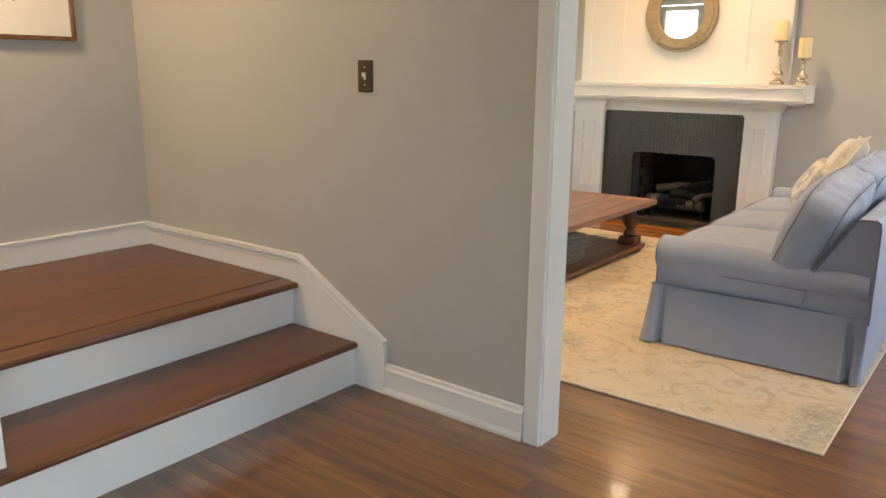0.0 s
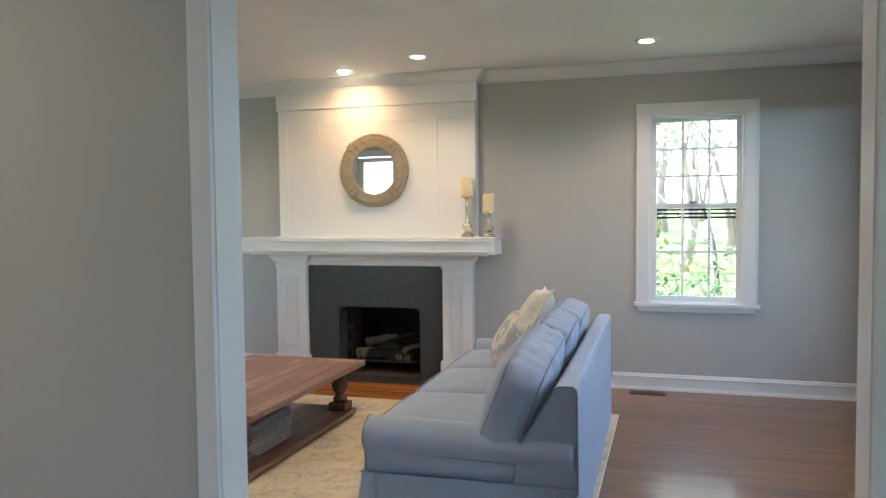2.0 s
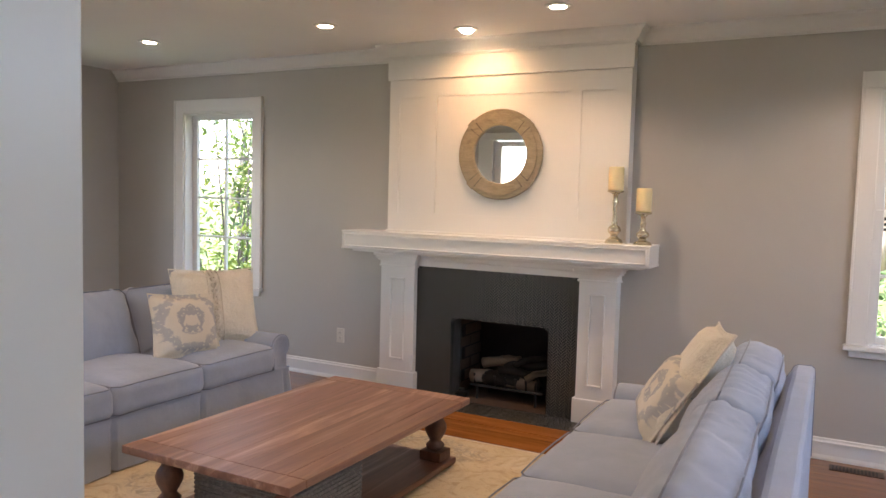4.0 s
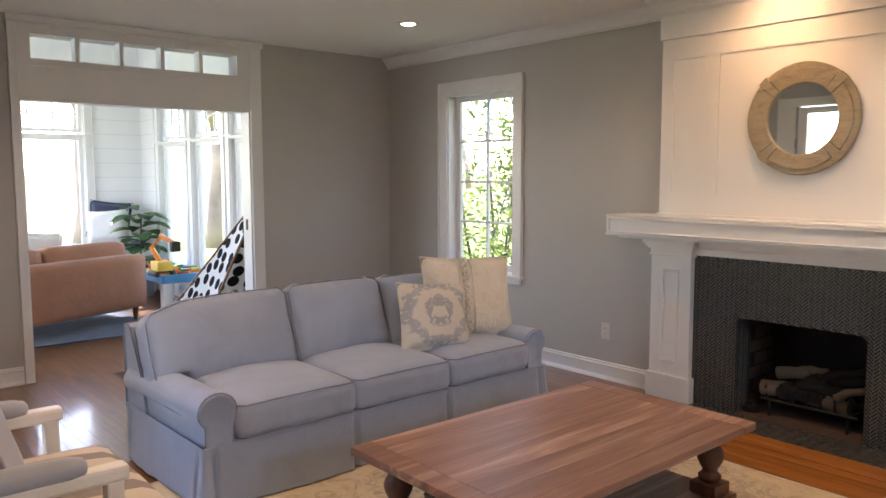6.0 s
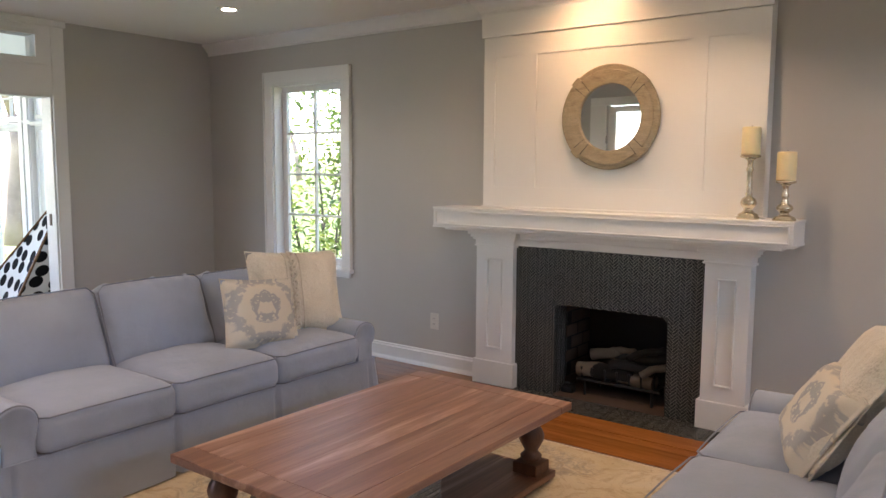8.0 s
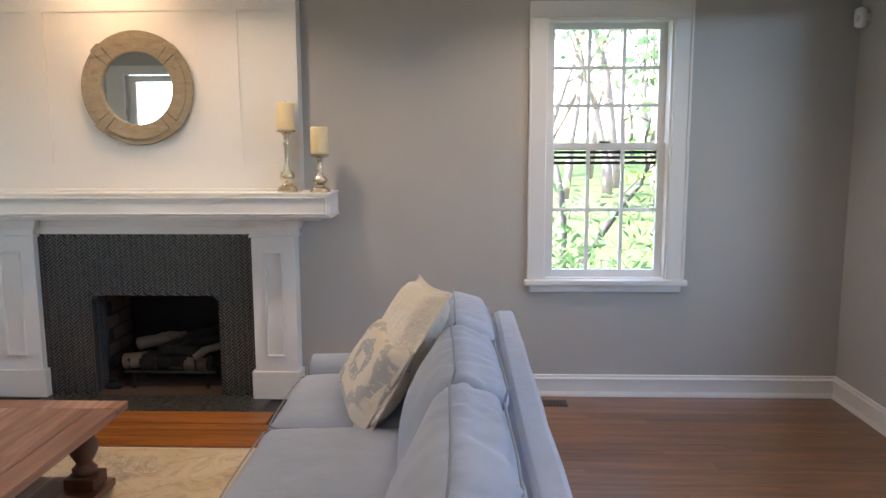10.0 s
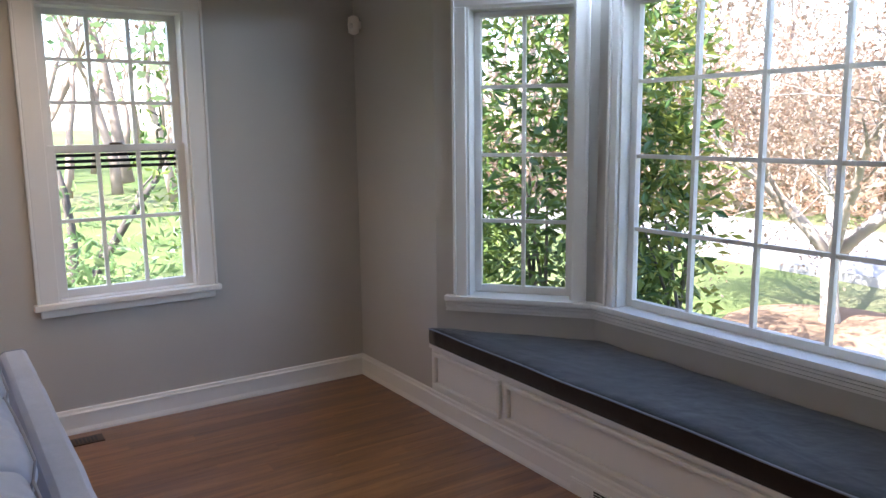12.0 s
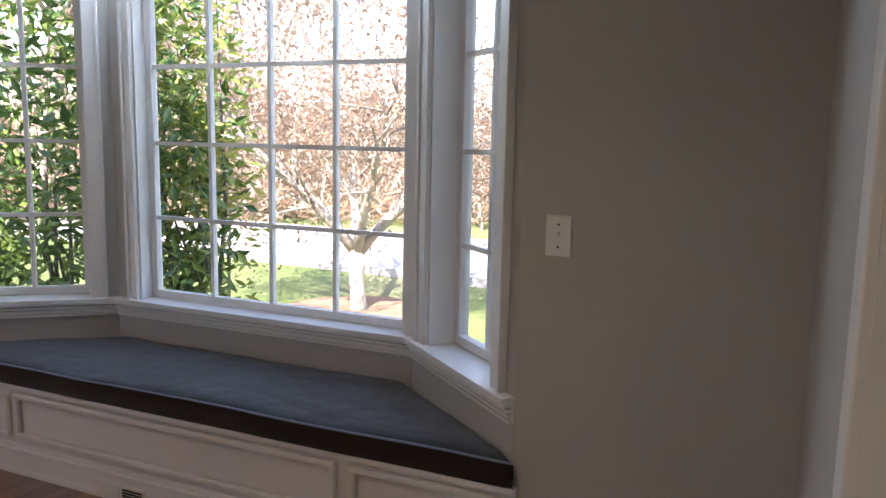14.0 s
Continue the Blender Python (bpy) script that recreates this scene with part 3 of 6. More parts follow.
def bay():
    for i in range(3):
        (xa, ya), (xb, yb) = BAY[i], BAY[i + 1]
        d = Vector((xb - xa, yb - ya, 0))
        # local x runs back from b to a so that local y points out of the room
        m = axes(xb, yb, xa - xb, ya - yb)
        if (m.to_3x3() @ Vector((0, 1, 0))).x < 0:
            m = axes(xa, ya, xb - xa, yb - ya)
        ln = d.length
        side, side_b = ((0.17, 0.113), (0.136, 0.03), (0.15, 0.12))[i]
        w = ln - side - side_b
        bm = bmesh.new()
        slab_wall(bm, ln, 2.25, 0.12, [(side, ln - side_b, SZ, BT)], m)
        structure("bay_wall_%d" % (i + 1), bm, WALL if i != 1 else WALL, "bay wall under and round a window")
        mw = m @ Matrix.Translation((side, 0, 0))
        window("window_bay_%d" % (i + 1), "white %s bay window with grilles" % ("eight-pane" if i != 1 else "sixteen-pane"), mw, w, SZ, BT, 4 if i == 1 else 2, 4, frame=0.035, deep=0.06 if i == 1 else 0.10, casing=0.056 if i != 1 else 0.04, sill=False, head=0.06)
    # continuous stool and apron round the bay
    def offset(k, poly=BAY):
        out = []
        for i in range(len(poly)):
            p = Vector(poly[i])
            dirs = []
            if i > 0:
                dirs.append((Vector(poly[i]) - Vector(poly[i - 1])).normalized())
            if i < len(poly) - 1:
                dirs.append((Vector(poly[i + 1]) - Vector(poly[i])).normalized())
            ns = [Vector((-e.y, e.x)) for e in dirs]
            n = sum(ns, Vector((0, 0))).normalized()
            k2 = k / max(0.4, n.dot(ns[0]))
            out.append(p - n * k2)
        return out
    stool = [(XB + 0.035, 5.588)] + BAY[1:]
    def band(name, k0, k1, z0, z1, mat=TRIM):
        bm = bmesh.new()
        a, b = offset(k0, stool), offset(k1, stool)
        rings = [[bm.verts.new((p.x, p.y, z)) for p, z in ((q0, z0), (q1, z0), (q1, z1), (q0, z1))] for q0, q1 in zip(a, b)]
        for r0, r1 in zip(rings, rings[1:]):
            for j in range(4):
                bm.faces.new((r0[j], r0[(j + 1) % 4], r1[(j + 1) % 4], r1[j]))
        bm.faces.new(rings[0])
        bm.faces.new(rings[-1])
        return structure(name, bm, mat, "white stepped stool and apron round the bay", "trim")
    band("bay_stool", -0.10, 0.048, SZ - 0.018, SZ + 0.002)
    band("bay_apron_cove", 0.0, 0.036, SZ - 0.028, SZ - 0.018)
    band("bay_apron", 0.0, 0.010, SZ - 0.082, SZ - 0.028)
    for k, (top, out) in enumerate(((0.034, 0.028), (0.050, 0.024), (0.070, 0.018))):
        band("bay_apron_bead_%d" % (k + 1), 0.010, out, SZ - top - 0.011, SZ - top)
    bm = bmesh.new()
    vs = [bm.verts.new((x, y, 2.25)) for x, y in [(XB, 5.66), (2.27, 5.08), (2.27, 3.40), (XB, 2.85)]]
    f = bm.faces.new(vs)
    r = bmesh.ops.extrude_face_region(bm, geom=[f])
    for v in r["geom"]:
        if isinstance(v, bmesh.types.BMVert):
            v.co.z += 0.08
    structure("bay_ceiling", bm, CEIL, "white ceiling of the bay", "ceiling")
    # bench
    th = thing("built_in_bench", "white panelled built-in window seat bench", "window seat", (XB, 4.3, 0))
    part("front_board", boxed(XB - 0.004, XB + 0.03, 2.86, 5.68, 0.0, 0.385), TRIM, th)
    bm = bmesh.new()
    vs = [bm.verts.new((x, y, 0.36)) for x, y in [(XB + 0.03, 5.63), (2.14, 5.0), (2.14, 3.475), (XB + 0.03, 2.89)]]
    f = bm.faces.new(vs)
    r = bmesh.ops.extrude_face_region(bm, geom=[f])
    for v in r["geom"]:
        if isinstance(v, bmesh.types.BMVert):
            v.co.z += 0.025
    part("seat_board", bm, TRIM, th)
    part("edge_rail", boxed(XB - 0.022, XB - 0.004, 2.86, 5.68, 0.362, 0.385, bevel=0.004), TRIM, th)
    for ya, yb in ((5.07, 5.645), (3.485, 5.03), (2.89, 3.435)):
        p = part("panel", boxed(XB - 0.008, XB - 0.004, ya + 0.03, yb - 0.03, 0.185, 0.32), TRIM, th)
        for a in ((ya, yb, 0.155, 0.18), (ya, yb, 0.325, 0.35), (ya, ya + 0.025, 0.18, 0.325), (yb - 0.025, yb, 0.18, 0.325)):
            part("panel_moulding", boxed(XB - 0.028, XB - 0.004, *a, bevel=0.007), TRIM, p)
    bm = extrude_profile(bmesh.new(), BASE, [((XB - 0.004, 2.86, 0), (-1, 0, 0)), ((XB - 0.004, 5.68, 0), (-1, 0, 0))])
    part("plinth", bm, TRIM, th)
    vent = thing("floor_register", "white wall register with dark slots in the bench plinth", "vent", (XB - 0.03, 4.5, 0.05))
    part("plate", boxed(XB - 0.03, XB - 0.02, 4.325, 4.575, 0.012, 0.07, bevel=0.002), TRIM, vent)
    for k in range(4):
        z = 0.018 + k * 0.012
        part("slot", boxed(XB - 0.0325, XB - 0.029, 4.335, 4.435, z, z + 0.007), DARK, vent)
    part("damper_plate", boxed(XB - 0.033, XB - 0.029, 4.452, 4.562, 0.018, 0.062, bevel=0.001), TRIM, vent)
    # cushion
    bm = bmesh.new()
    poly = [(XB - 0.03, 5.67), (XB + 0.05, 5.60), (2.13, 4.98), (2.13, 3.495), (XB + 0.05, 2.925), (XB - 0.03, 2.86)]
    c = Vector((1.8, 4.25))
    fine = []
    for p, q in zip(poly, poly[1:] + poly[:1]):
        p, q = Vector(p), Vector(q)
        n = max(1, round((q - p).length / 0.07))
        fine += [p.lerp(q, i / n) for i in range(n)]
    poly = fine
    def ring(z, k):
        out = []
        for p in poly:
            q = c + (p - c) * k
            w = noise.noise(Vector((q.x * 4, q.y * 3.1, 0))) + 0.5 * noise.noise(Vector((q.x * 11, q.y * 9, z)))
            up = max(0.0, (z - 0.43) / 0.05)
            out.append(bm.verts.new((q.x + 0.004 * w, q.y, z + 0.008 * w * up)))
        return out
    levels = [(0.387, 0.985), (0.392, 0.997), (0.43, 1.0), (0.464, 0.998), (0.474, 0.985), (0.480, 0.95), (0.484, 0.85), (0.488, 0.7), (0.490, 0.5), (0.491, 0.25)]
    rings = [ring(z, k) for z, k in levels]
    for r0, r1 in zip(rings, rings[1:]):
        n = len(poly)
        for j in range(n):
            bm.faces.new((r0[j], r0[(j + 1) % n], r1[(j + 1) % n], r1[j]))
    bm.faces.new(rings[-1])
    bm.faces.new(list(reversed(rings[0])))
    cu = thing("bench_cushion", "long charcoal bench cushion with a dark brown edge", "cushion", (XB, 4.3, 0.386))
    ob = part("cushion_body", bm, SEATPAD, cu, smooth=True)
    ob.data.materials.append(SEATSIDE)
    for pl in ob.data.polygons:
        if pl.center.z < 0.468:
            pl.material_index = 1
    loop = [(XB - 0.031, 2.87 + 0.0931 * i) for i in range(31)]
    part("piping", tube(bmesh.new(), [(x, y, 0.470 + 0.005 * noise.noise(Vector((x * 4, y * 3.1, 0)))) for x, y in loop], 0.004), PIPING, cu, "thin pale piping along the cushion edge")


bay()


# ---- fireplace ----
def herringbone(bm, x0, x1, z0, z1, place, holes=(), a=0.045, b=0.015, gap=0.0030, thick=0.0012):
    """Small tiles laid in a 45 degree herringbone over a rectangle, placed by place(x, z, depth)."""
    c45 = math.sqrt(0.5)
    cx, cz = (x0 + x1) / 2, (z0 + z1) / 2
    r = math.hypot(x1 - x0, z1 - z0) / 2 + a
    k = round(a / b)
    n = int(r / b) + 2
    verts, faces = [], []
    for i in range(-n, n):
        for j in range(-n, n):
            s = (i - j) % (2 * k)
            if s == 0:
                u0, v0, u1, v1 = i * b, j * b, i * b + a, j * b + b
            elif s == 2 * k - 1:
                u0, v0, u1, v1 = i * b, j * b, i * b + b, j * b + a
            else:
                continue
            mu, mv = (u0 + u1) / 2, (v0 + v1) / 2
            px, pz = cx + (mu - mv) * c45, cz + (mu + mv) * c45
            if not (x0 - a / 2 < px < x1 + a / 2 and z0 - a / 2 < pz < z1 + a / 2):
                continue
            g = gap / 2
            cs = []
            for u, v in ((u0 + g, v0 + g), (u1 - g, v0 + g), (u1 - g, v1 - g), (u0 + g, v1 - g)):
                cs.append((min(x1, max(x0, cx + (u - v) * c45)), min(z1, max(z0, cz + (u + v) * c45))))
            if max(c[0] for c in cs) - min(c[0] for c in cs) < 0.003 or max(c[1] for c in cs) - min(c[1] for c in cs) < 0.003:
                continue
            if any(all(h[0] <= x <= h[1] and z <= h[3] for x, z in cs) for h in holes):
                continue
            # cut the tiles that meet an opening back to its edge
            for h in holes:
                for n_c, (x, z) in enumerate(cs):
                    if h[0] < x < h[1] and z < h[3]:
                        side = min((x - h[0], 0), (h[1] - x, 1), (h[3] - z, 2))[1]
                        cs[n_c] = ((h[0], z), (h[1], z), (x, h[3]))[side]
            base = len(verts)
            for d in (0.0, thick):
                for x, z in cs:
                    verts.append(place(x, z, d))
            q = base
            faces += [(q + 4, q + 5, q + 6, q + 7), (q, q + 1, q + 5, q + 4), (q + 1, q + 2, q + 6, q + 5), (q + 2, q + 3, q + 7, q + 6), (q + 3, q, q + 4, q + 7)]
    me = bpy.data.meshes.new("mosaic")
    me.from_pydata(verts, [], faces)
    bm.from_mesh(me)
    bpy.data.meshes.remove(me)
    return bm


YF = 6.385     # face of the pilasters and the panelled overmantel
YT = 6.43      # tiled face


def fireplace():
    th = thing("fireplace", "white panelled wooden mantelpiece with dark herringbone tile surround", "fireplace", (-2.31, YW, 0))
    # tiled surround
    x0, x1, zt = -2.96, -1.70, 0.955
    back = bmesh.new()
    slab_wall(back, x1 - x0, zt, YW - YT - 0.001, [(FB[0] - x0, FB[1] - x0, -0.01, FB[3])], axes(x0, YT, 1, 0))
    sur = part("tile_backing", back, GROUT, th)
    mo = part("mosaic_tiles", herringbone(bmesh.new(), x0, x1, 0.002, zt, lambda x, z, d: (x, YT - d, z), [(FB[0], FB[1], 0, FB[3])]), TILE, sur, "dark slate herringbone mosaic tiles")
    tagged(mo, kind="stuff")
    for sx, side in ((FB[0], 1), (FB[1], -1)):
        mo = part("reveal_tiles", herringbone(bmesh.new(), YT, YT + 0.188, 0.002, FB[3], lambda x, z, d: (sx + side * d, x, z)), TILE, sur)
        tagged(mo, kind="stuff")
    # pilasters
    for xa, xb in ((-3.243, -2.955), (-1.708, -1.462)):
        p = part("pilaster", boxed(xa, xb, YF + 0.012, YW - 0.001, 0.16, 0.94), TRIM, th)
        part("plinth_block", boxed(xa - 0.02, xb + 0.016, YF - 0.012, YW - 0.001, 0, 0.165, bevel=0.005), TRIM, p)
        w = xb - xa
        for a in ((xa, xa + w * 0.285, 0.165, 0.94), (xb - w * 0.285, xb, 0.165, 0.94), (xa + w * 0.285, xb - w * 0.285, 0.165, 0.25), (xa + w * 0.285, xb - w * 0.285, 0.86, 0.94)):
            part("rail", boxed(a[0], a[1], YF, YF + 0.013, a[2], a[3]), TRIM, p)
        for a in ((xa + w * 0.285, xa + w * 0.325, 0.25, 0.86), (xb - w * 0.325, xb - w * 0.285, 0.25, 0.86), (xa + w * 0.285, xb - w * 0.285, 0.25, 0.262), (xa + w * 0.285, xb - w * 0.285, 0.848, 0.86)):
            part("bead", boxed(a[0], a[1], YF - 0.013, YF + 0.012, a[2], a[3], bevel=0.004), TRIM, p)
        bm = bmesh.new()
        for k, (z0, z1, o) in enumerate(((0.94, 0.952, 0.012), (0.952, 0.985, 0.006), (0.985, 1.0, 0.02), (1.0, 1.02, 0.032), (1.02, 1.045, 0.045))):
            box(bm, xa - o, xb + o, YF - o, YW - 0.001, z0, z1, bevel=0.003)
        part("capital", bm, TRIM, p)
    part("lintel", boxed(-2.955, -1.708, YF + 0.03, YW - 0.001, 0.955, 1.045), TRIM, th)
    part("lintel_bead", boxed(-2.91, -1.755, YF + 0.005, YF + 0.03, 1.0, 1.045, bevel=0.006), TRIM, th)
    # shelf
    xa, xb, yf = -3.50, -1.228, 6.235
    sh = part("mantel_shelf", boxed(xa, xb, yf, YW - 0.001, 1.075, 1.185, bevel=0.004), TRIM, th)
    part("shelf_top", boxed(xa - 0.004, xb + 0.004, yf - 0.004, YW - 0.001, 1.185, 1.20, bevel=0.004), TRIM, sh)
    part("shelf_bottom", boxed(xa - 0.004, xb + 0.004, yf - 0.004, YW - 0.001, 1.063, 1.076, bevel=0.003), TRIM, sh)
    part("under_moulding", boxed(xa + 0.06, xb - 0.06, yf + 0.05, YW - 0.001, 1.045, 1.063, bevel=0.005), TRIM, sh)
    for a in ((xa + 0.02, xb - 0.02, 1.168, 1.178), (xa + 0.02, xb - 0.02, 1.082, 1.092), (xa + 0.02, xa + 0.03, 1.092, 1.168), (xb - 0.03, xb - 0.02, 1.092, 1.168)):
        part("shelf_bead", boxed(a[0], a[1], yf - 0.012, yf, a[2], a[3], bevel=0.003), TRIM, sh)
    # overmantel
    xa, xb = -3.196, -1.418
    om = part("overmantel", boxed(xa, xb, YF + 0.008, YW - 0.001, 1.2, 2.46), TRIM, th, "white panelled overmantel")
    zs = (1.34, 2.18)
    st = [(xa, -3.113), (-2.898, -2.804), (-1.828, -1.739), (-1.52, xb)]
    for a, b in st:
        part("stile", boxed(a, b, YF, YF + 0.009, zs[0], zs[1]), TRIM, om)
    part("bottom_rail", boxed(xa, xb, YF, YF + 0.009, 1.2, zs[0]), TRIM, om)
    part("top_rail", boxed(xa, xb, YF, YF + 0.009, zs[1], 2.30), TRIM, om)
    part("frieze", boxed(xa - 0.012, xb + 0.012, YF - 0.014, YF + 0.009, 2.302, 2.45), TRIM, om)
    part("base_bead", boxed(xa - 0.012, xb + 0.012, YF - 0.012, YF, 1.2, 1.215, bevel=0.004), TRIM, om)
    for (a, b) in ((-3.113, -2.898), (-2.804, -1.828), (-1.739, -1.52)):
        part("panel_bead", boxed(a, b, YF + 0.001, YF + 0.009, zs[1] - 0.008, zs[1]), TRIM, om)
    bm = bmesh.new()
    o = (xa - 0.012, xb + 0.012, YF - 0.014)
    extrude_profile(bm, [(p, q + H - 0.1) for p, q in CROWN], [((o[0], YW, 0), (-1, 0, 0)), ((o[0], o[2], 0), (-1, -1, 0)), ((o[1], o[2], 0), (1, -1, 0)), ((o[1], YW, 0), (1, 0, 0))])
    part("crown", bm, TRIM, om)
    # firebox
    fb = part("firebox", boxed(FB[0], FB[1], YW + 0.12, YW + 0.5, -0.02, 0.004), FIREBRICK, th, "brick firebox floor")
    for nm, a in (("side_wall", (FB[0] - 0.1, FB[0], YW + 0.10, YW + 0.55, 0, 0.75)), ("side_wall", (FB[1], FB[1] + 0.1, YW + 0.10, YW + 0.55, 0, 0.75)), ("back_wall", (FB[0] - 0.1, FB[1] + 0.1, YW + 0.45, YW + 0.55, 0, 0.75)), ("firebox_roof", (FB[0] - 0.1, FB[1] + 0.1, YW + 0.0, YW + 0.55, 0.75, 0.8))):
        part(nm, boxed(*a), SOOT, fb)
    part("firebox_floor", boxed(FB[0], FB[1], YW - 0.06, YW + 0.12, -0.012, 0.003), FIREBRICK, fb)
    for k in range(7):
        for j in range(2):
            y = YW + 0.105 + j * 0.17
            part("brick", boxed(FB[0] - 0.002, FB[0] + 0.006, y + 0.004 + 0.08 * (k % 2), y + 0.16 + 0.08 * (k % 2), 0.01 + k * 0.085, 0.085 + k * 0.085, bevel=0.003), FIREBRICK, fb)


fireplace()

hearth = thing("hearth", "flush dark mosaic hearth edged with orange oak", "hearth", (-2.3, 6.27, 0), kind="structure")
part("hearth_bed", boxed(-2.96, -1.63, 6.155, YT, -0.012, 0.002), GROUT, hearth)
tagged(part("hearth_tiles", herringbone(bmesh.new(), -2.96, -1.63, 6.155, YT, lambda x, z, d: (x, z, 0.002 + d * 0.7)), TILE, hearth), kind="stuff")
part("oak_border", boxed(-3.08, -1.55, 5.985, 6.153, -0.012, 0.008, bevel=0.003), BORDER, hearth, "orange oak border strip")
for k in range(4):
    part("oak_board", boxed(-3.3 + 0.02 * k, -1.25, 5.69 + 0.073 * k, 5.69 + 0.073 * (k + 1) - 0.001, -0.012, 0.003, bevel=0.001), BORDER, hearth)


def fire_logs():
    th = thing("fire_grate", "black iron fire grate holding pale birch logs", "fire grate", (-2.28, YW + 0.2, 0.004))
    for k in range(7):
        x = -2.52 + k * 0.08
        part("bar", tube(bmesh.new(), [(x, YW + 0.05, 0.19), (x, YW + 0.06, 0.11), (x, YW + 0.3, 0.10)], 0.008), IRON, th)
    part("front_rail", tube(bmesh.new(), [(-2.55, YW + 0.055, 0.105), (-2.0, YW + 0.055, 0.105)], 0.009), IRON, th)
    for x in (-2.5, -2.05):
        for y in (YW + 0.06, YW + 0.28):
            part("foot", tube(bmesh.new(), [(x, y, 0.004), (x, y, 0.11)], 0.009), IRON, th)
    rnd = random.Random(4)
    for k, (xa, ya, za, xb, yb, zb, r, mat, lab) in enumerate((
        (-2.56, 0.10, 0.16, -2.06, 0.12, 0.155, 0.05, BARK, "pale birch log with a charred middle"), (-2.44, 0.22, 0.165, -1.98, 0.21, 0.17, 0.05, CHAR, "charred black log in the grate"),
        (-2.50, 0.15, 0.25, -2.12, 0.2, 0.29, 0.038, BARK, "pale split birch log"), (-2.3, 0.1, 0.24, -2.0, 0.2, 0.30, 0.04, CHAR, "charred black log in the grate"), (-2.42, 0.21, 0.26, -2.2, 0.12, 0.33, 0.026, BARK, "thin pale birch branch"),
        (-2.34, 0.06, 0.23, -2.06, 0.11, 0.22, 0.034, CHAR, "charred black log in the grate"), (-2.22, 0.08, 0.28, -2.02, 0.16, 0.36, 0.022, CHAR, "thin charred branch in the grate"), (-2.12, 0.06, 0.19, -1.98, 0.14, 0.27, 0.024, BARK, "short pale birch end in the grate"))):
        lg = tagged(part("log", log_mesh(xa, YW + ya, za, xb, YW + yb, zb, r, rnd), mat, None, "", True), lab, "log", "logs in the grate")
        if k == 0:
            part("charred_patch", log_mesh(xa + 0.10, YW + ya, za, xb + 0.004, YW + yb, zb, r * 1.05, rnd), CHAR, lg, smooth=True)
    box_ = thing("gas_valve", "small black iron valve box on the hearth edge", "valve", (-2.6, 6.42, 0.004))
    part("body", boxed(-2.655, -2.57, YW + 0.02, YW + 0.08, 0.004, 0.05, bevel=0.01), IRON, box_)
    part("body_cap", boxed(-2.64, -2.59, YW + 0.03, YW + 0.07, 0.05, 0.07, bevel=0.008), IRON, box_)


def log_mesh(xa, ya, za, xb, yb, zb, r, rnd):
    pts, rad = [], []
    for i in range(9):
        f = i / 8
        pts.append((xa + (xb - xa) * f + rnd.uniform(-0.004, 0.004), ya + (yb - ya) * f + rnd.uniform(-0.008, 0.008), za + (zb - za) * f + 0.012 * math.sin(f * 5)))
        rad.append(r * rnd.uniform(0.9, 1.08))
    return tube(bmesh.new(), pts, rad, 12)


fire_logs()


def round_mirror():
    cx, cz, R, r = -2.297, 1.762, 0.308, 0.196
    th = thing("wall_mirror", "round mirror in a wide grey-brown oak ring frame", "mirror", (cx, YF, cz))
    y = YF - 0.002
    def ring(nm, prof, mat, lab="", a0=0.0, a1=2 * math.pi, n=64):
        bm = bmesh.new()
        full = abs(a1 - a0 - 2 * math.pi) < 1e-6
        rings = []
        for i in range(n if full else n + 1):
            a = a0 + (a1 - a0) * i / n
            rings.append([bm.verts.new((cx + q * math.cos(a), y - d, cz + q * math.sin(a))) for q, d in prof])
        m = len(prof)
        pairs = list(zip(rings, rings[1:] + ([rings[0]] if full else [])))
        for p, q in pairs[: n]:
            for j in range(m):
                bm.faces.new((p[j], p[(j + 1) % m], q[(j + 1) % m], q[j]))
        if not full:
            bm.faces.new(rings[0])
            bm.faces.new(list(reversed(rings[-1])))
        return part(nm, bm, mat, th, lab)
    ring("ring_frame", [(r, 0), (r, 0.020), (r + 0.004, 0.024), (R - 0.034, 0.034), (R - 0.032, 0.026), (R - 0.026, 0.025), (R - 0.006, 0.028), (R, 0.022), (R, 0)], MIRRORWOOD)
    for k in range(4):
        a = math.pi / 4 + k * math.pi / 2
        ring("strap", [(r + 0.002, 0.0), (r + 0.002, 0.029), (R + 0.003, 0.037), (R + 0.003, 0.0)], MIRRORWOOD, "raised wooden strap on the frame", a - 0.095, a + 0.095, 4)
        for e in (a - 0.1, a + 0.1):
            ring("strap_gap", [(r + 0.004, 0.0), (r + 0.004, 0.027), (R - 0.03, 0.0355), (R - 0.03, 0.0)], DARK, "dark gap beside the strap", e - 0.007, e + 0.007, 1)
    bm = bmesh.new()
    bm.faces.new([bm.verts.new((cx + (r + 0.002) * math.cos(2 * math.pi * i / 64), y - 0.008, cz + (r + 0.002) * math.sin(2 * math.pi * i / 64))) for i in range(64)])
    part("glass", bm, MIRROR, th, "clear mirror glass")
    return th


round_mirror()


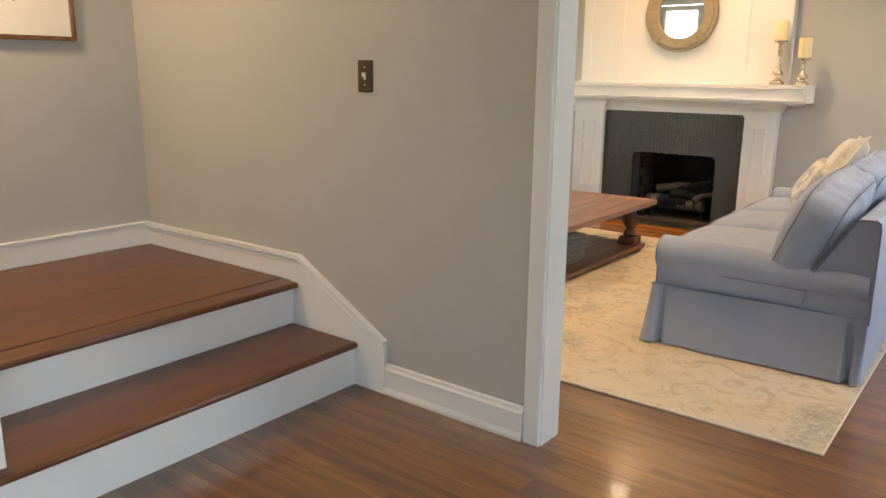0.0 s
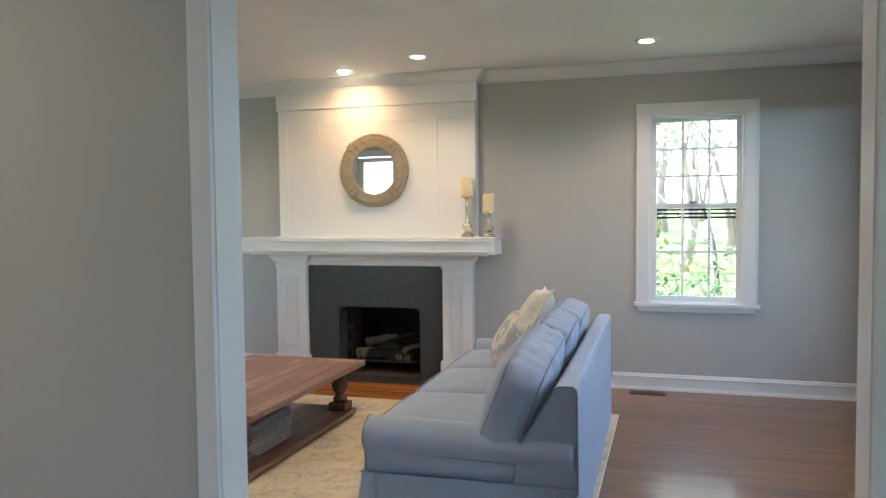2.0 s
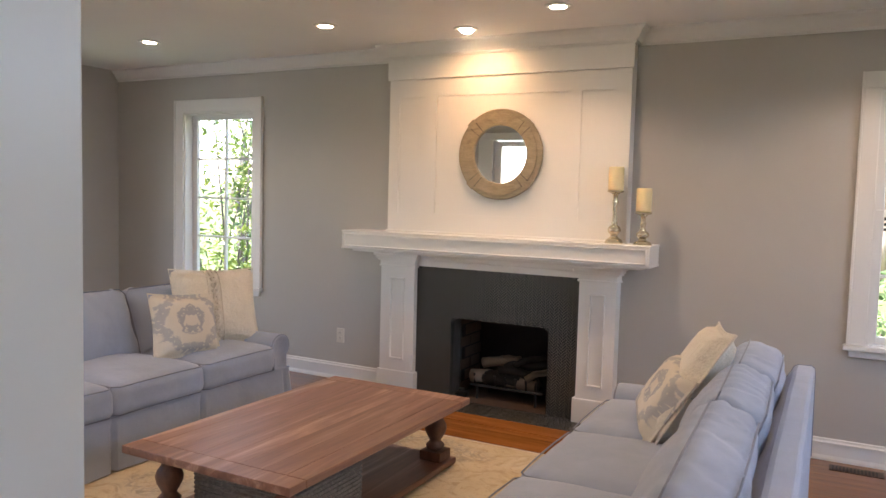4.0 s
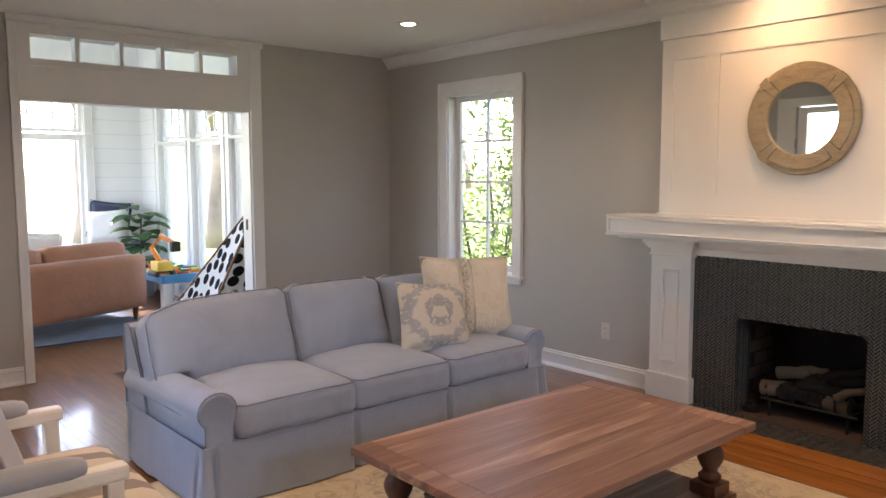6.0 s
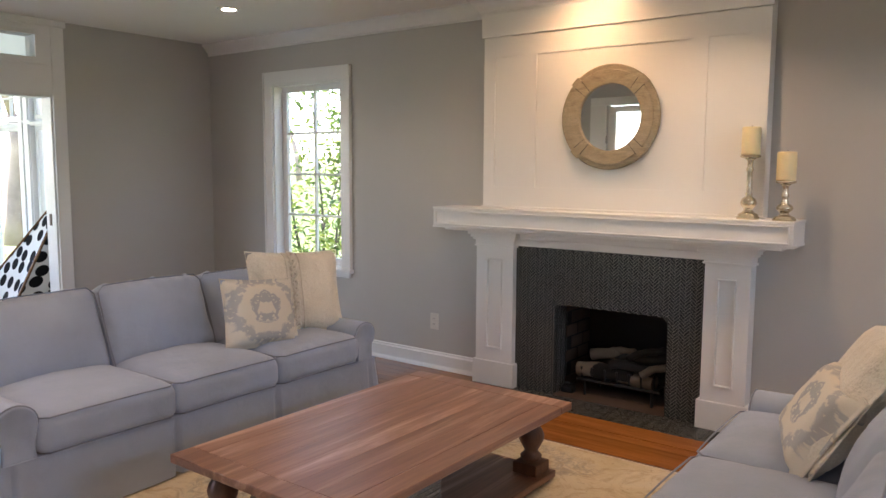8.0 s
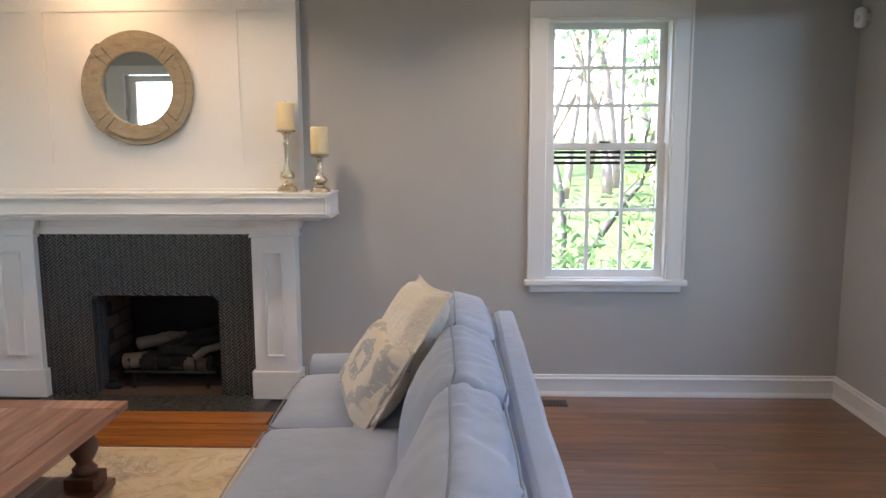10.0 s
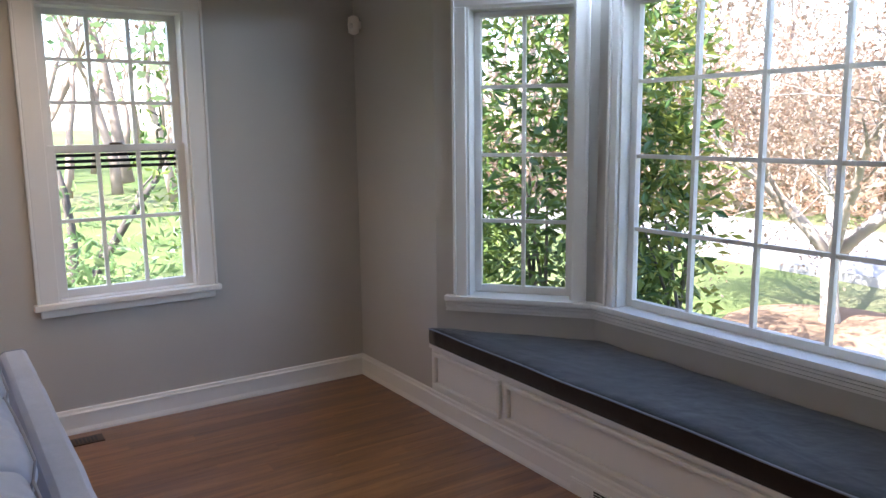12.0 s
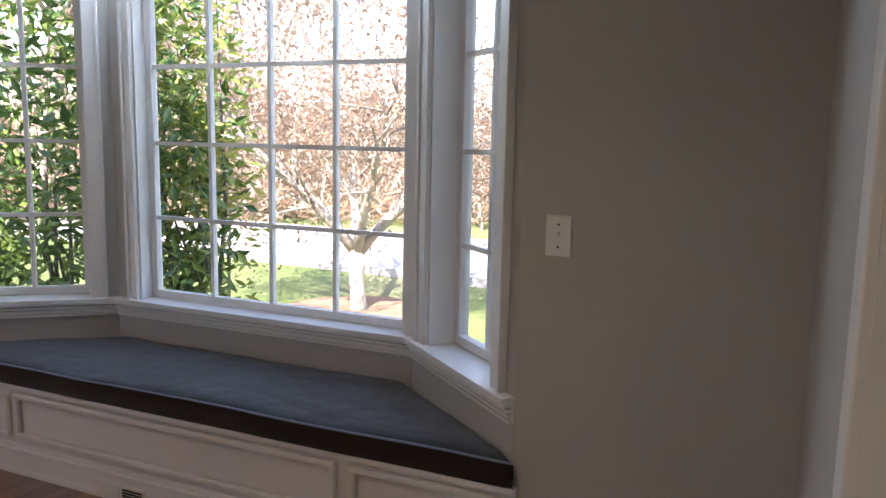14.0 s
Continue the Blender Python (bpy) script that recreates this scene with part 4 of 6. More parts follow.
def candlestick(x, y, z, h, candle):
    th = thing("candlestick", "turned silver mercury-glass candlestick on the mantel shelf", "candlestick", (x, y, z), "candlesticks on the mantel")
    s = h
    prof = [(0.056, 0), (0.058, 0.010), (0.050, 0.016), (0.052, 0.024), (0.034, 0.034), (0.022, 0.046), (0.024, 0.056), (0.038, 0.072), (0.042, 0.088), (0.034, 0.106), (0.016, 0.120), (0.020, 0.128), (0.013, 0.142)]
    top = [(0.014, s - 0.09), (0.02, s - 0.075), (0.013, s - 0.06), (0.016, s - 0.03), (0.028, s - 0.018), (0.05, s - 0.012), (0.052, s - 0.004), (0.045, s)]
    k = min(1.0, (s - 0.1) / 0.14)
    prof = [(r, q * k) for r, q in prof]
    part("stem", lathe(bmesh.new(), prof + top[:5], (x, y, z)), SILVER, th, smooth=True)
    part("drip_pan", lathe(bmesh.new(), top[4:], (x, y, z), 28), SILVER, th, smooth=True)
    c = thing("pillar_candle", "ivory pillar candle standing on a silver candlestick", "candle", (x, y, z + h), "pillar candles")
    part("wax", lathe(bmesh.new(), [(0.046, 0), (0.047, 0.01), (0.047, candle - 0.01), (0.045, candle - 0.002), (0.04, candle), (0.02, candle - 0.006), (0.002, candle - 0.008)], (x, y, z + h), 28), WAX, c, smooth=True)
    part("wick", tube(bmesh.new(), [(x, y, z + h + candle - 0.01), (x + 0.002, y, z + h + candle + 0.008)], 0.0015), DARK, c)


candlestick(-1.475, 6.32, 1.20, 0.335, 0.145)
candlestick(-1.292, 6.30, 1.20, 0.205, 0.145)


# ---- sofas ----
def sofa(label, at, turn, seed):
    """Three-seat slipcovered sofa; local x along the seat, front towards -y."""
    L, D = 2.20, 0.95
    th = thing("sofa", label, "sofa", group="pair of facing sofas")
    hx, hy = L / 2, D / 2
    yf = -hy + 0.02
    zs = 0.285          # seam where the skirt hangs from
    part("base", boxed(-hx + 0.03, hx - 0.03, yf + 0.03, hy - 0.03, 0.03, zs + 0.02, bevel=0.02), SOFA, th)
    # skirt with deep box pleats at the corners and between the seats
    per = []
    def edge(a, b, n):
        for i in range(n):
            f = i / n
            per.append((a[0] + (b[0] - a[0]) * f, a[1] + (b[1] - a[1]) * f))
    edge((-hx, yf), (hx, yf), 160)
    edge((hx, yf), (hx, hy), 72)
    edge((hx, hy), (-hx, hy), 110)
    edge((-hx, hy), (-hx, yf), 72)
    bm = bmesh.new()
    grid = []
    sw = (L - 0.32) / 3
    for z in (zs + 0.004, zs - 0.004, 0.25, 0.2, 0.15, 0.1, 0.05, 0.008):
        f = (zs - z) / zs
        f = max(0.0, f)
        ring = []
        for x, y in per:
            ox = math.copysign(1, x) if abs(x) > hx - 0.004 else 0
            oy = -1 if y < yf + 0.004 else (1 if y > hy - 0.004 else 0)
            out = Vector((ox, oy, 0))
            out = out.normalized() if out.length else out
            k = 0.25 if oy == 1 else 1.0
            w = k * f * (0.016 + 0.016 * noise.noise(Vector((x * 3.5 + seed, y * 3.5, 0.3))) + 0.008 * noise.noise(Vector((x * 9 + seed, y * 9, z * 2))))
            near = math.hypot(abs(x) - hx, y - yf)
            back = math.hypot(abs(x) - hx, y - hy)
            if near < 0.15:
                w += 0.03 * f * (1 - near / 0.15)
            for d in (near, back):
                if abs(d - 0.055) < 0.013 and not (d is back and oy == 1):
                    w -= 0.05 * min(1, f * 2.2)
            if oy == -1 and abs(abs(x) - sw / 2) < 0.012:
                w -= 0.05 * min(1, f * 2.2)
            ring.append(bm.verts.new((x + out.x * (w - 0.006), y + out.y * (w - 0.006), z)))
        grid.append(ring)
    n = len(per)
    for a, b in zip(grid, grid[1:]):
        for i in range(n):
            bm.faces.new((a[i], a[(i + 1) % n], b[(i + 1) % n], b[i]))
    skirt = part("skirt", bm, SOFA, th, "pleated fabric skirt reaching the floor", True)
    part("skirt_seam", tube(bmesh.new(), [(-hx - 0.001, hy, zs + 0.004), (-hx - 0.001, yf, zs + 0.004), (hx + 0.001, yf, zs + 0.004), (hx + 0.001, hy, zs + 0.004)], 0.003), SOFA, skirt)
    # rolled arms running from the front to the back frame
    for s in (-1, 1):
        prof = [(0.140, 0.27), (0.138, 0.33), (0.139, 0.375)]
        prof += [(0.080 + 0.090 * math.cos(a), 0.436 + 0.081 * math.sin(a)) for a in [-0.62 + k * (math.pi + 0.82) / 15 for k in range(16)]]
        prof += [(0.010, 0.36), (0.008, 0.27)]
        ax = hx - 0.158
        bm = bmesh.new()
        rings = []
        span = hy - 0.02 - yf
        for y, k in ((yf + 0.022, 0.78), (yf + 0.008, 0.90), (yf + 0.012, 0.965), (yf + 0.03, 1.0)) + tuple((yf + 0.06 + (span - 0.06) * i / 14, 1.0) for i in range(15)):
            ring = []
            g = (y - yf) / span
            sag = 0.022 * g * g
            for p, q in prof:
                wr = 0.007 * noise.noise(Vector((p * 14, y * 8 + seed * 3, q * 5 + s))) + 0.006 * g * noise.noise(Vector((p * 20, y * 20 + seed, q * 20)))
                ring.append(bm.verts.new((s * (ax + 0.08 + (p - 0.08) * k + wr), y, 0.40 + (q - 0.40) * k + 0.5 * wr - sag * (q > 0.38))))
            rings.append(ring)
        m = len(prof)
        for a, b in zip(rings, rings[1:]):
            for j in range(m):
                bm.faces.new((a[j], a[(j + 1) % m], b[(j + 1) % m], b[j]))
        bm.faces.new(rings[0])
        bm.faces.new(list(reversed(rings[-1])))
        arm = part("arm", bm, SOFA, th, "rolled slipcovered arm", True)
        part("arm_piping", tube(bmesh.new(), [(s * (ax + 0.08 + (p - 0.08) * 0.985), yf + 0.016, 0.40 + (q - 0.40) * 0.985) for p, q in prof], 0.0035), PIPING, arm)
        part("arm_seam", tube(bmesh.new(), [(s * (hx - 0.018), yf + 0.02 + (span - 0.03) * k / 8, 0.378 - 0.012 * k / 8) for k in range(2, 9)], 0.0022), PIPING, arm)
    # wedge-shaped back frame, flat and upright behind
    bm = bmesh.new()
    prof = [(hy - 0.27, 0.27), (hy - 0.235, 0.45), (hy - 0.105, 0.672), (hy - 0.095, 0.693), (hy - 0.078, 0.702), (hy - 0.022, 0.704), (hy - 0.008, 0.694), (hy - 0.004, 0.67), (hy - 0.001, 0.27)]
    stations = [(-hx + 0.014, 0.6), (-hx + 0.004, 1.0)] + [(-hx + 0.004 + (2 * hx - 0.008) * k / 16, 1.0) for k in range(1, 16)] + [(hx - 0.004, 1.0), (hx - 0.014, 0.6)]
    rings = []
    for x, k in stations:
        ring = []
        for p, q in prof:
            wob = 0.004 * noise.noise(Vector((x * 5 + seed, p * 6, q * 6)))
            ring.append(bm.verts.new((x, (hy - 0.13) + (p - hy + 0.13) * (0.97 if k < 1 else 1.0) + wob, 0.27 + (q - 0.27) * (0.985 if k < 1 else 1.0) + wob)))
        rings.append(ring)
    m = len(prof)
    for a, b in zip(rings, rings[1:]):
        for j in range(m):
            bm.faces.new((a[j], a[(j + 1) % m], b[(j + 1) % m], b[j]))
    bm.faces.new(rings[0])
    bm.faces.new(list(reversed(rings[-1])))
    back = part("backrest", bm, SOFA, th)
    for s in (-1, 1):
        part("back_piping", tube(bmesh.new(), [(s * (hx - 0.004), p, q) for p, q in prof[1:]], 0.0035), PIPING, back)
    rnd = random.Random(seed * 7)
    for i in range(3):
        cx = (i - 1) * sw
        g = bmesh.new()
        zc = 0.372
        cushion(g, sw + 0.012, 0.70, 0.175, 0.055, 0.04, 18, 0.006, seed + i, m=pose(cx, -hy + 0.345, zc, 0, 0, rnd.uniform(-0.5, 0.5)))
        c = part("seat_cushion", g, SOFA, th, "", True)
        a, b = sw / 2 - 0.006, 0.3395
        loop = [(-a, 0.1), (-a, -b + 0.03), (-a + 0.03, -b), (-a * 0.4, -b - 0.003), (0, -b - 0.004), (a * 0.4, -b - 0.003), (a - 0.03, -b), (a, -b + 0.03), (a, 0.1)]
        for dz in (0.073, -0.074):
            part("seat_piping", tube(bmesh.new(), [(cx + p, -hy + 0.345 + q, zc + dz + (0.004 if abs(p) < 0.2 else 0)) for p, q in loop], 0.0034), PIPING, c)
        # the outer back cushions reach out over the arms
        lo, hi = cx - sw / 2, cx + sw / 2
        if i == 0:
            lo = -hx - 0.002
        if i == 2:
            hi = hx + 0.002
        w = hi - lo
        mid = (lo + hi) / 2
        m = pose(mid, hy - 0.278, 0.605 + 0.008 * (i == 1), 69, rnd.uniform(-1.5, 1.5), rnd.uniform(-2, 2))
        thick = 0.18
        def shaped(p):
            # a tongue between the arms, the upper half resting on them, the outer top corners sagging
            over = max(0.0, abs(mid + p.x) - (hx - 0.17))
            q = p.copy()
            if over > 0 and q.y < -0.135:
                q.y = -0.135 + (q.y + 0.135) * 0.10
            if i != 1:
                out = max(0.0, p.x * (i - 1) / (w / 2))
                q.y -= 0.07 * out ** 3 * max(0.0, (q.y + 0.23) / 0.46)
            # the filling bulges forward at mid height and the top edge is soft
            q.z += 0.016 * (1 - (q.y / 0.23) ** 2) * (1 - (2 * q.x / w) ** 4) * (1 if q.z > 0 else 0.4)
            return q
        g = bmesh.new()
        cushion(g, w + 0.004, 0.45, thick, 0.06, 0.045, 24, 0.010, seed + 10 + i)
        for v in g.verts:
            # gathers across the boxing strip along the top and the outer sides
            ph = 3 * noise.noise(Vector((v.co.x * 5, v.co.z * 5, seed + i)))
            top = max(0.0, v.co.y - 0.15) / 0.08
            v.co.y += 0.008 * min(1.0, top) * math.sin(v.co.x * 75 + ph * 2 + 20 * v.co.z)
            v.co.z += math.copysign(0.004, v.co.z) * math.sin(v.co.x * 60 + ph) * min(1.0, max(0.0, abs(v.co.y) - 0.11) / 0.1)
            v.co = shaped(v.co)
        g.transform(m)
        bc = part("back_cushion", g, SOFA, th, "", True)
        a, b = w / 2 - 0.008, 0.214
        loop = [(-a, -b), (-a - 0.004, -0.06), (-a - 0.004, 0.04), (-a, b - 0.035), (-a + 0.035, b), (-a * 0.5, b + 0.003), (0, b + 0.006), (a * 0.5, b + 0.003), (a - 0.035, b), (a, b - 0.035), (a + 0.004, 0.04), (a + 0.004, -0.06), (a, -b)]
        for dz in (0.077, -0.077):
            part("back_piping", tube(bmesh.new(), [m @ shaped(Vector((p, q, dz))) for p, q in loop], 0.0034), PIPING, bc)
    th.matrix_basis = pose(*at, 0, 0, turn)
    return th


sofa("blue-grey slipcovered three-seat sofa with a cream throw pillow pair", (-3.885, 4.48, 0.008), 91.0, 1)
sofa("blue-grey slipcovered three-seat sofa turned towards the coffee table", (-0.735, 4.475, 0.008), -89.2, 5)


def throw_pillow(label, m, w, h, d, mat, seed, fringe=False):
    g = bmesh.new()
    cushion(g, w, h, d, d * 0.48, 0.0, 12, 0.006, seed, pinch=0.07)
    # stand the pillow up in its own axes so that its face is the x-z plane
    g.transform(pose(0, 0, 0, 90, 0, 0))
    ob = part("pillow_cover", g, mat, None, "", True)
    th = thing("throw_pillow", label, "pillow")
    ob.parent = th
    loop = []
    for i in range(40):
        a = 2 * math.pi * i / 40
        c, s = math.cos(a), math.sin(a)
        k = 1 / max(abs(c), abs(s))
        u, v = c * k, s * k
        loop.append((u * w / 2 * (1 - 0.07 * (1 - v * v)), 0, v * h / 2 * (1 - 0.07 * (1 - u * u))))
    e = part("edge_seam", tube(bmesh.new(), loop, 0.005, 6, True), mat, None)
    e.parent = th
    if fringe:
        # a knitted cable running down the middle, raised on the face
        for ph in (0.0, math.pi):
            pts = []
            for i in range(49):
                f = i / 48 * 2 - 1
                face = d / 2 * (0.12 + 0.88 * max(0.0, 1 - f ** 4) ** 0.5)
                pts.append((-0.035 + 0.016 * math.cos(i * 0.75 + ph), -face - 0.003 + 0.006 * math.sin(i * 0.75 + ph), f * h * 0.47))
            c = part("cable_stitch", tube(bmesh.new(), pts, 0.011, 6), mat, None, "", True)
            c.parent = th
        for x in (-0.075, 0.01):
            pts = [(x, -d / 2 * (0.12 + 0.88 * max(0.0, 1 - (k / 12 - 1) ** 4) ** 0.5) - 0.001, (k / 12 - 1) * h * 0.47) for k in range(25)]
            c = part("ridge_stitch", tube(bmesh.new(), pts, 0.006, 6), mat, None, "", True)
            c.parent = th
    th.matrix_basis = m
    return th


throw_pillow("large cream cable-knit throw pillow on the sofa", pose(-3.82, 5.28, 0.70, -16, 2, 72), 0.60, 0.52, 0.16, CREAM, 3, True)
throw_pillow("cream throw pillow with grey floral damask print", pose(-3.69, 4.90, 0.645, -18, 4, 78), 0.45, 0.40, 0.15, DAMASK, 4)
throw_pillow("cream throw pillow with grey floral damask print", pose(-0.835, 4.93, 0.62, -32, 6, -74), 0.46, 0.37, 0.15, DAMASK, 6)
throw_pillow("cream woven throw pillow leaning behind another", pose(-0.755, 5.03, 0.70, -32, -4, -76), 0.62, 0.54, 0.15, CREAM, 8)

# ---- rug ----
bm = bmesh.new()
bmesh.ops.create_grid(bm, x_segments=60, y_segments=50, size=0.5)
for v in bm.verts:
    v.co = Vector((-2.07 + v.co.x * 3.67, 4.155 + v.co.y * 2.98, 0.008 + 0.0015 * noise.noise(v.co * 30)))
r = bmesh.ops.extrude_face_region(bm, geom=bm.faces[:])
for v in r["geom"]:
    if isinstance(v, bmesh.types.BMVert):
        v.co.z -= 0.007
rug = thing("area_rug", "faded cream and gold floral area rug under the seating", "rug", (-2.06, 4.165, 0))
part("woven_field", bm, RUG, rug)
part("edge_binding", tube(bmesh.new(), [(-3.905, 2.665, 0.006), (-0.235, 2.665, 0.006), (-0.235, 5.645, 0.006), (-3.905, 5.645, 0.006)], 0.006, 6, True), CREAM, rug)


# ---- coffee table ----
def coffee_table():
    xa, xb, ya, yb, zt = -2.845, -1.94, 3.76, 5.27, 0.38
    th = thing("coffee_table", "low walnut plank coffee table with turned legs and a shelf", "coffee table", (-2.39, 4.52, 0.01))
    rnd = random.Random(2)
    e = 0.10
    xs = [xa + e + (xb - xa - 2 * e) * k / 6 for k in range(7)]
    for i in range(6):
        part("plank", boxed(xs[i] + 0.0002, xs[i + 1] - 0.0002, ya + e, yb - e, zt - 0.034, zt, bevel=0.0006), TABLEWOOD, th)
    part("breadboard_end", boxed(xa, xb, ya, ya + e - 0.001, zt - 0.034, zt, bevel=0.003), TABLEWOOD, th)
    part("breadboard_end", boxed(xa, xb, yb - e + 0.001, yb, zt - 0.034, zt, bevel=0.003), TABLEWOOD, th)
    part("edge_board", boxed(xa, xa + e - 0.001, ya + e, yb - e, zt - 0.034, zt, bevel=0.003), TABLEWOOD, th)
    part("edge_board", boxed(xb - e + 0.001, xb, ya + e, yb - e, zt - 0.034, zt, bevel=0.003), TABLEWOOD, th)
    part("apron", boxed(xa + 0.13, xb - 0.13, ya + 0.13, yb - 0.13, zt - 0.075, zt - 0.034), LEGWOOD, th)
    prof = [(0.03, 0.0), (0.045, 0.012), (0.05, 0.03), (0.036, 0.045), (0.03, 0.055), (0.042, 0.075), (0.055, 0.10), (0.06, 0.125), (0.052, 0.15), (0.036, 0.172), (0.03, 0.185), (0.046, 0.20), (0.05, 0.212), (0.04, 0.225), (0.04, 0.235)]
    for x in (xa + 0.135, xb - 0.135):
        for y in (ya + 0.135, yb - 0.135):
            lg = part("leg", lathe(bmesh.new(), prof, (x, y, 0.108), 24), LEGWOOD, th, "turned baluster leg", True)
            part("leg_block", boxed(x - 0.062, x + 0.062, y - 0.062, y + 0.062, 0.060, 0.112, bevel=0.005), LEGWOOD, lg)
    part("shelf", boxed(xa + 0.05, xb - 0.05, ya + 0.05, yb - 0.05, 0.025, 0.058, bevel=0.004), TABLEWOOD, th, "lower plank shelf")
    for x in (xa + 0.1, xb - 0.1):
        for y in (ya + 0.1, yb - 0.1):
            part("bun_foot", lathe(bmesh.new(), [(0.03, 0), (0.04, 0.006), (0.04, 0.012), (0.03, 0.016)], (x, y, 0.009), 16), LEGWOOD, th)


coffee_table()
WICKER = wood("grey_wicker", (0.12, 0.10, 0.08), (0.22, 0.19, 0.16), (0.36, 0.32, 0.27), (60, 60, 60), (0.7, 0.9), per_piece=False, bump=0.6)


def basket():
    th = thing("wicker_basket", "grey wicker basket on the coffee table shelf", "basket", (-2.44, 4.3, 0.058))
    x0, x1, y0, y1 = -2.64, -2.10, 3.98, 4.46
    part("body", boxed(x0, x1, y0, y1, 0.06, 0.24, bevel=0.015), WICKER, th)
    for k in range(9):
        z = 0.07 + k * 0.02
        pts = []
        for (a, b), (c, d) in (((x0, y0), (x1, y0)), ((x1, y0), (x1, y1)), ((x1, y1), (x0, y1)), ((x0, y1), (x0, y0))):
            for i in range(10):
                f = i / 10
                w = 0.005 * math.sin(i * math.pi + k * math.pi)
                pts.append((a + (c - a) * f + (0.003 + w if a == c else 0) * (1 if a > -2.35 else -1), b + (d - b) * f + (0.003 + w if b == d else 0) * (1 if b > 4.2 else -1), z))
        part("wicker_strand", tube(bmesh.new(), pts, 0.009, 5, True), WICKER, th)


basket()


# ---- armchair ----
WHITEWOOD = paint("distressed_white_wood", (0.75, 0.71, 0.64), 0.5, 0.12, 0.15)
CHAIRPAD = cloth("grey_arm_linen", (0.40, 0.41, 0.44), 0.08)


def armchair():
    cx, yf = -2.97, 2.98
    th = thing("armchair", "white wooden armchair with striped linen seat and padded arms", "armchair", (cx, 2.72, 0))
    g = bmesh.new()
    cushion(g, 0.66, 0.64, 0.15, 0.05, 0.035, 10, 0.004, 2, m=pose(cx, yf - 0.33, 0.40))
    part("seat", g, STRIPE, th, "striped cream and taupe seat", True)
    part("seat_piping", tube(bmesh.new(), [(cx - 0.32, yf - 0.06, 0.43), (cx - 0.30, yf - 0.015, 0.43), (cx, yf - 0.003, 0.432), (cx + 0.30, yf - 0.015, 0.43), (cx + 0.32, yf - 0.06, 0.43)], 0.005), PIPING, th)
    part("seat_rail", boxed(cx - 0.33, cx + 0.33, yf - 0.64, yf - 0.03, 0.27, 0.33, bevel=0.01), WHITEWOOD, th)
    for s in (-1, 1):
        x = cx + s * 0.355
        part("front_leg", tube(bmesh.new(), [(x * 0.98 + cx * 0.02, yf - 0.06, 0.0), (x, yf - 0.06, 0.27), (x, yf - 0.06, 0.33)], [0.018, 0.028, 0.03], 8), WHITEWOOD, th, smooth=True)
        part("rear_leg", tube(bmesh.new(), [(x - s * 0.04, yf - 0.70, 0.0), (x - s * 0.04, yf - 0.64, 0.35)], [0.018, 0.028], 8), WHITEWOOD, th, smooth=True)
        bm = bmesh.new()
        box(bm, x - 0.026, x + 0.026, yf - 0.215, yf - 0.165, 0.30, 0.585, bevel=0.008)
        box(bm, x - 0.03, x + 0.03, yf - 0.66, yf - 0.15, 0.575, 0.625, bevel=0.012)
        arm = part("arm", bm, WHITEWOOD, th, "distressed white wooden arm with a square post")
        g = bmesh.new()
        cushion(g, 0.075, 0.34, 0.06, 0.028, 0.008, 6, 0.001, 3, m=pose(x, yf - 0.43, 0.640, 0, 0, 0))
        part("arm_pad", g, CHAIRPAD, arm, "grey padded arm rest", True)
    g = bmesh.new()
    cushion(g, 0.64, 0.12, 0.62, 0.05, 0.0, 8, 0.004, 4, m=pose(cx, yf - 0.64, 0.70, 10, 0, 0))
    part("backrest", g, STRIPE, th, "", True)
    throw_pillow("grey throw pillow with white striped edge on the armchair", pose(cx - 0.08, yf - 0.47, 0.66, 18, 0, 8), 0.46, 0.42, 0.15, STRIPEPILLOW, 9)


def striped_pillow_material():
    m = Mat("grey_white_stripe", (0.5, 0.5, 0.5), 0.9, spec=0.15)
    sep = m.node("SeparateXYZ")
    m.link(m.coords(kind="Generated"), sep.inputs[0])
    c = m.ramp(sep.outputs[0], (0.0, (0.62, 0.59, 0.55)), (0.24, (0.62, 0.59, 0.55)), (0.25, (0.47, 0.48, 0.52)), (0.66, (0.47, 0.48, 0.52)), (0.67, (0.62, 0.59, 0.55)), (0.8, (0.47, 0.48, 0.52)))
    m.color(c)
    return m.m


STRIPEPILLOW = striped_pillow_material()
armchair()


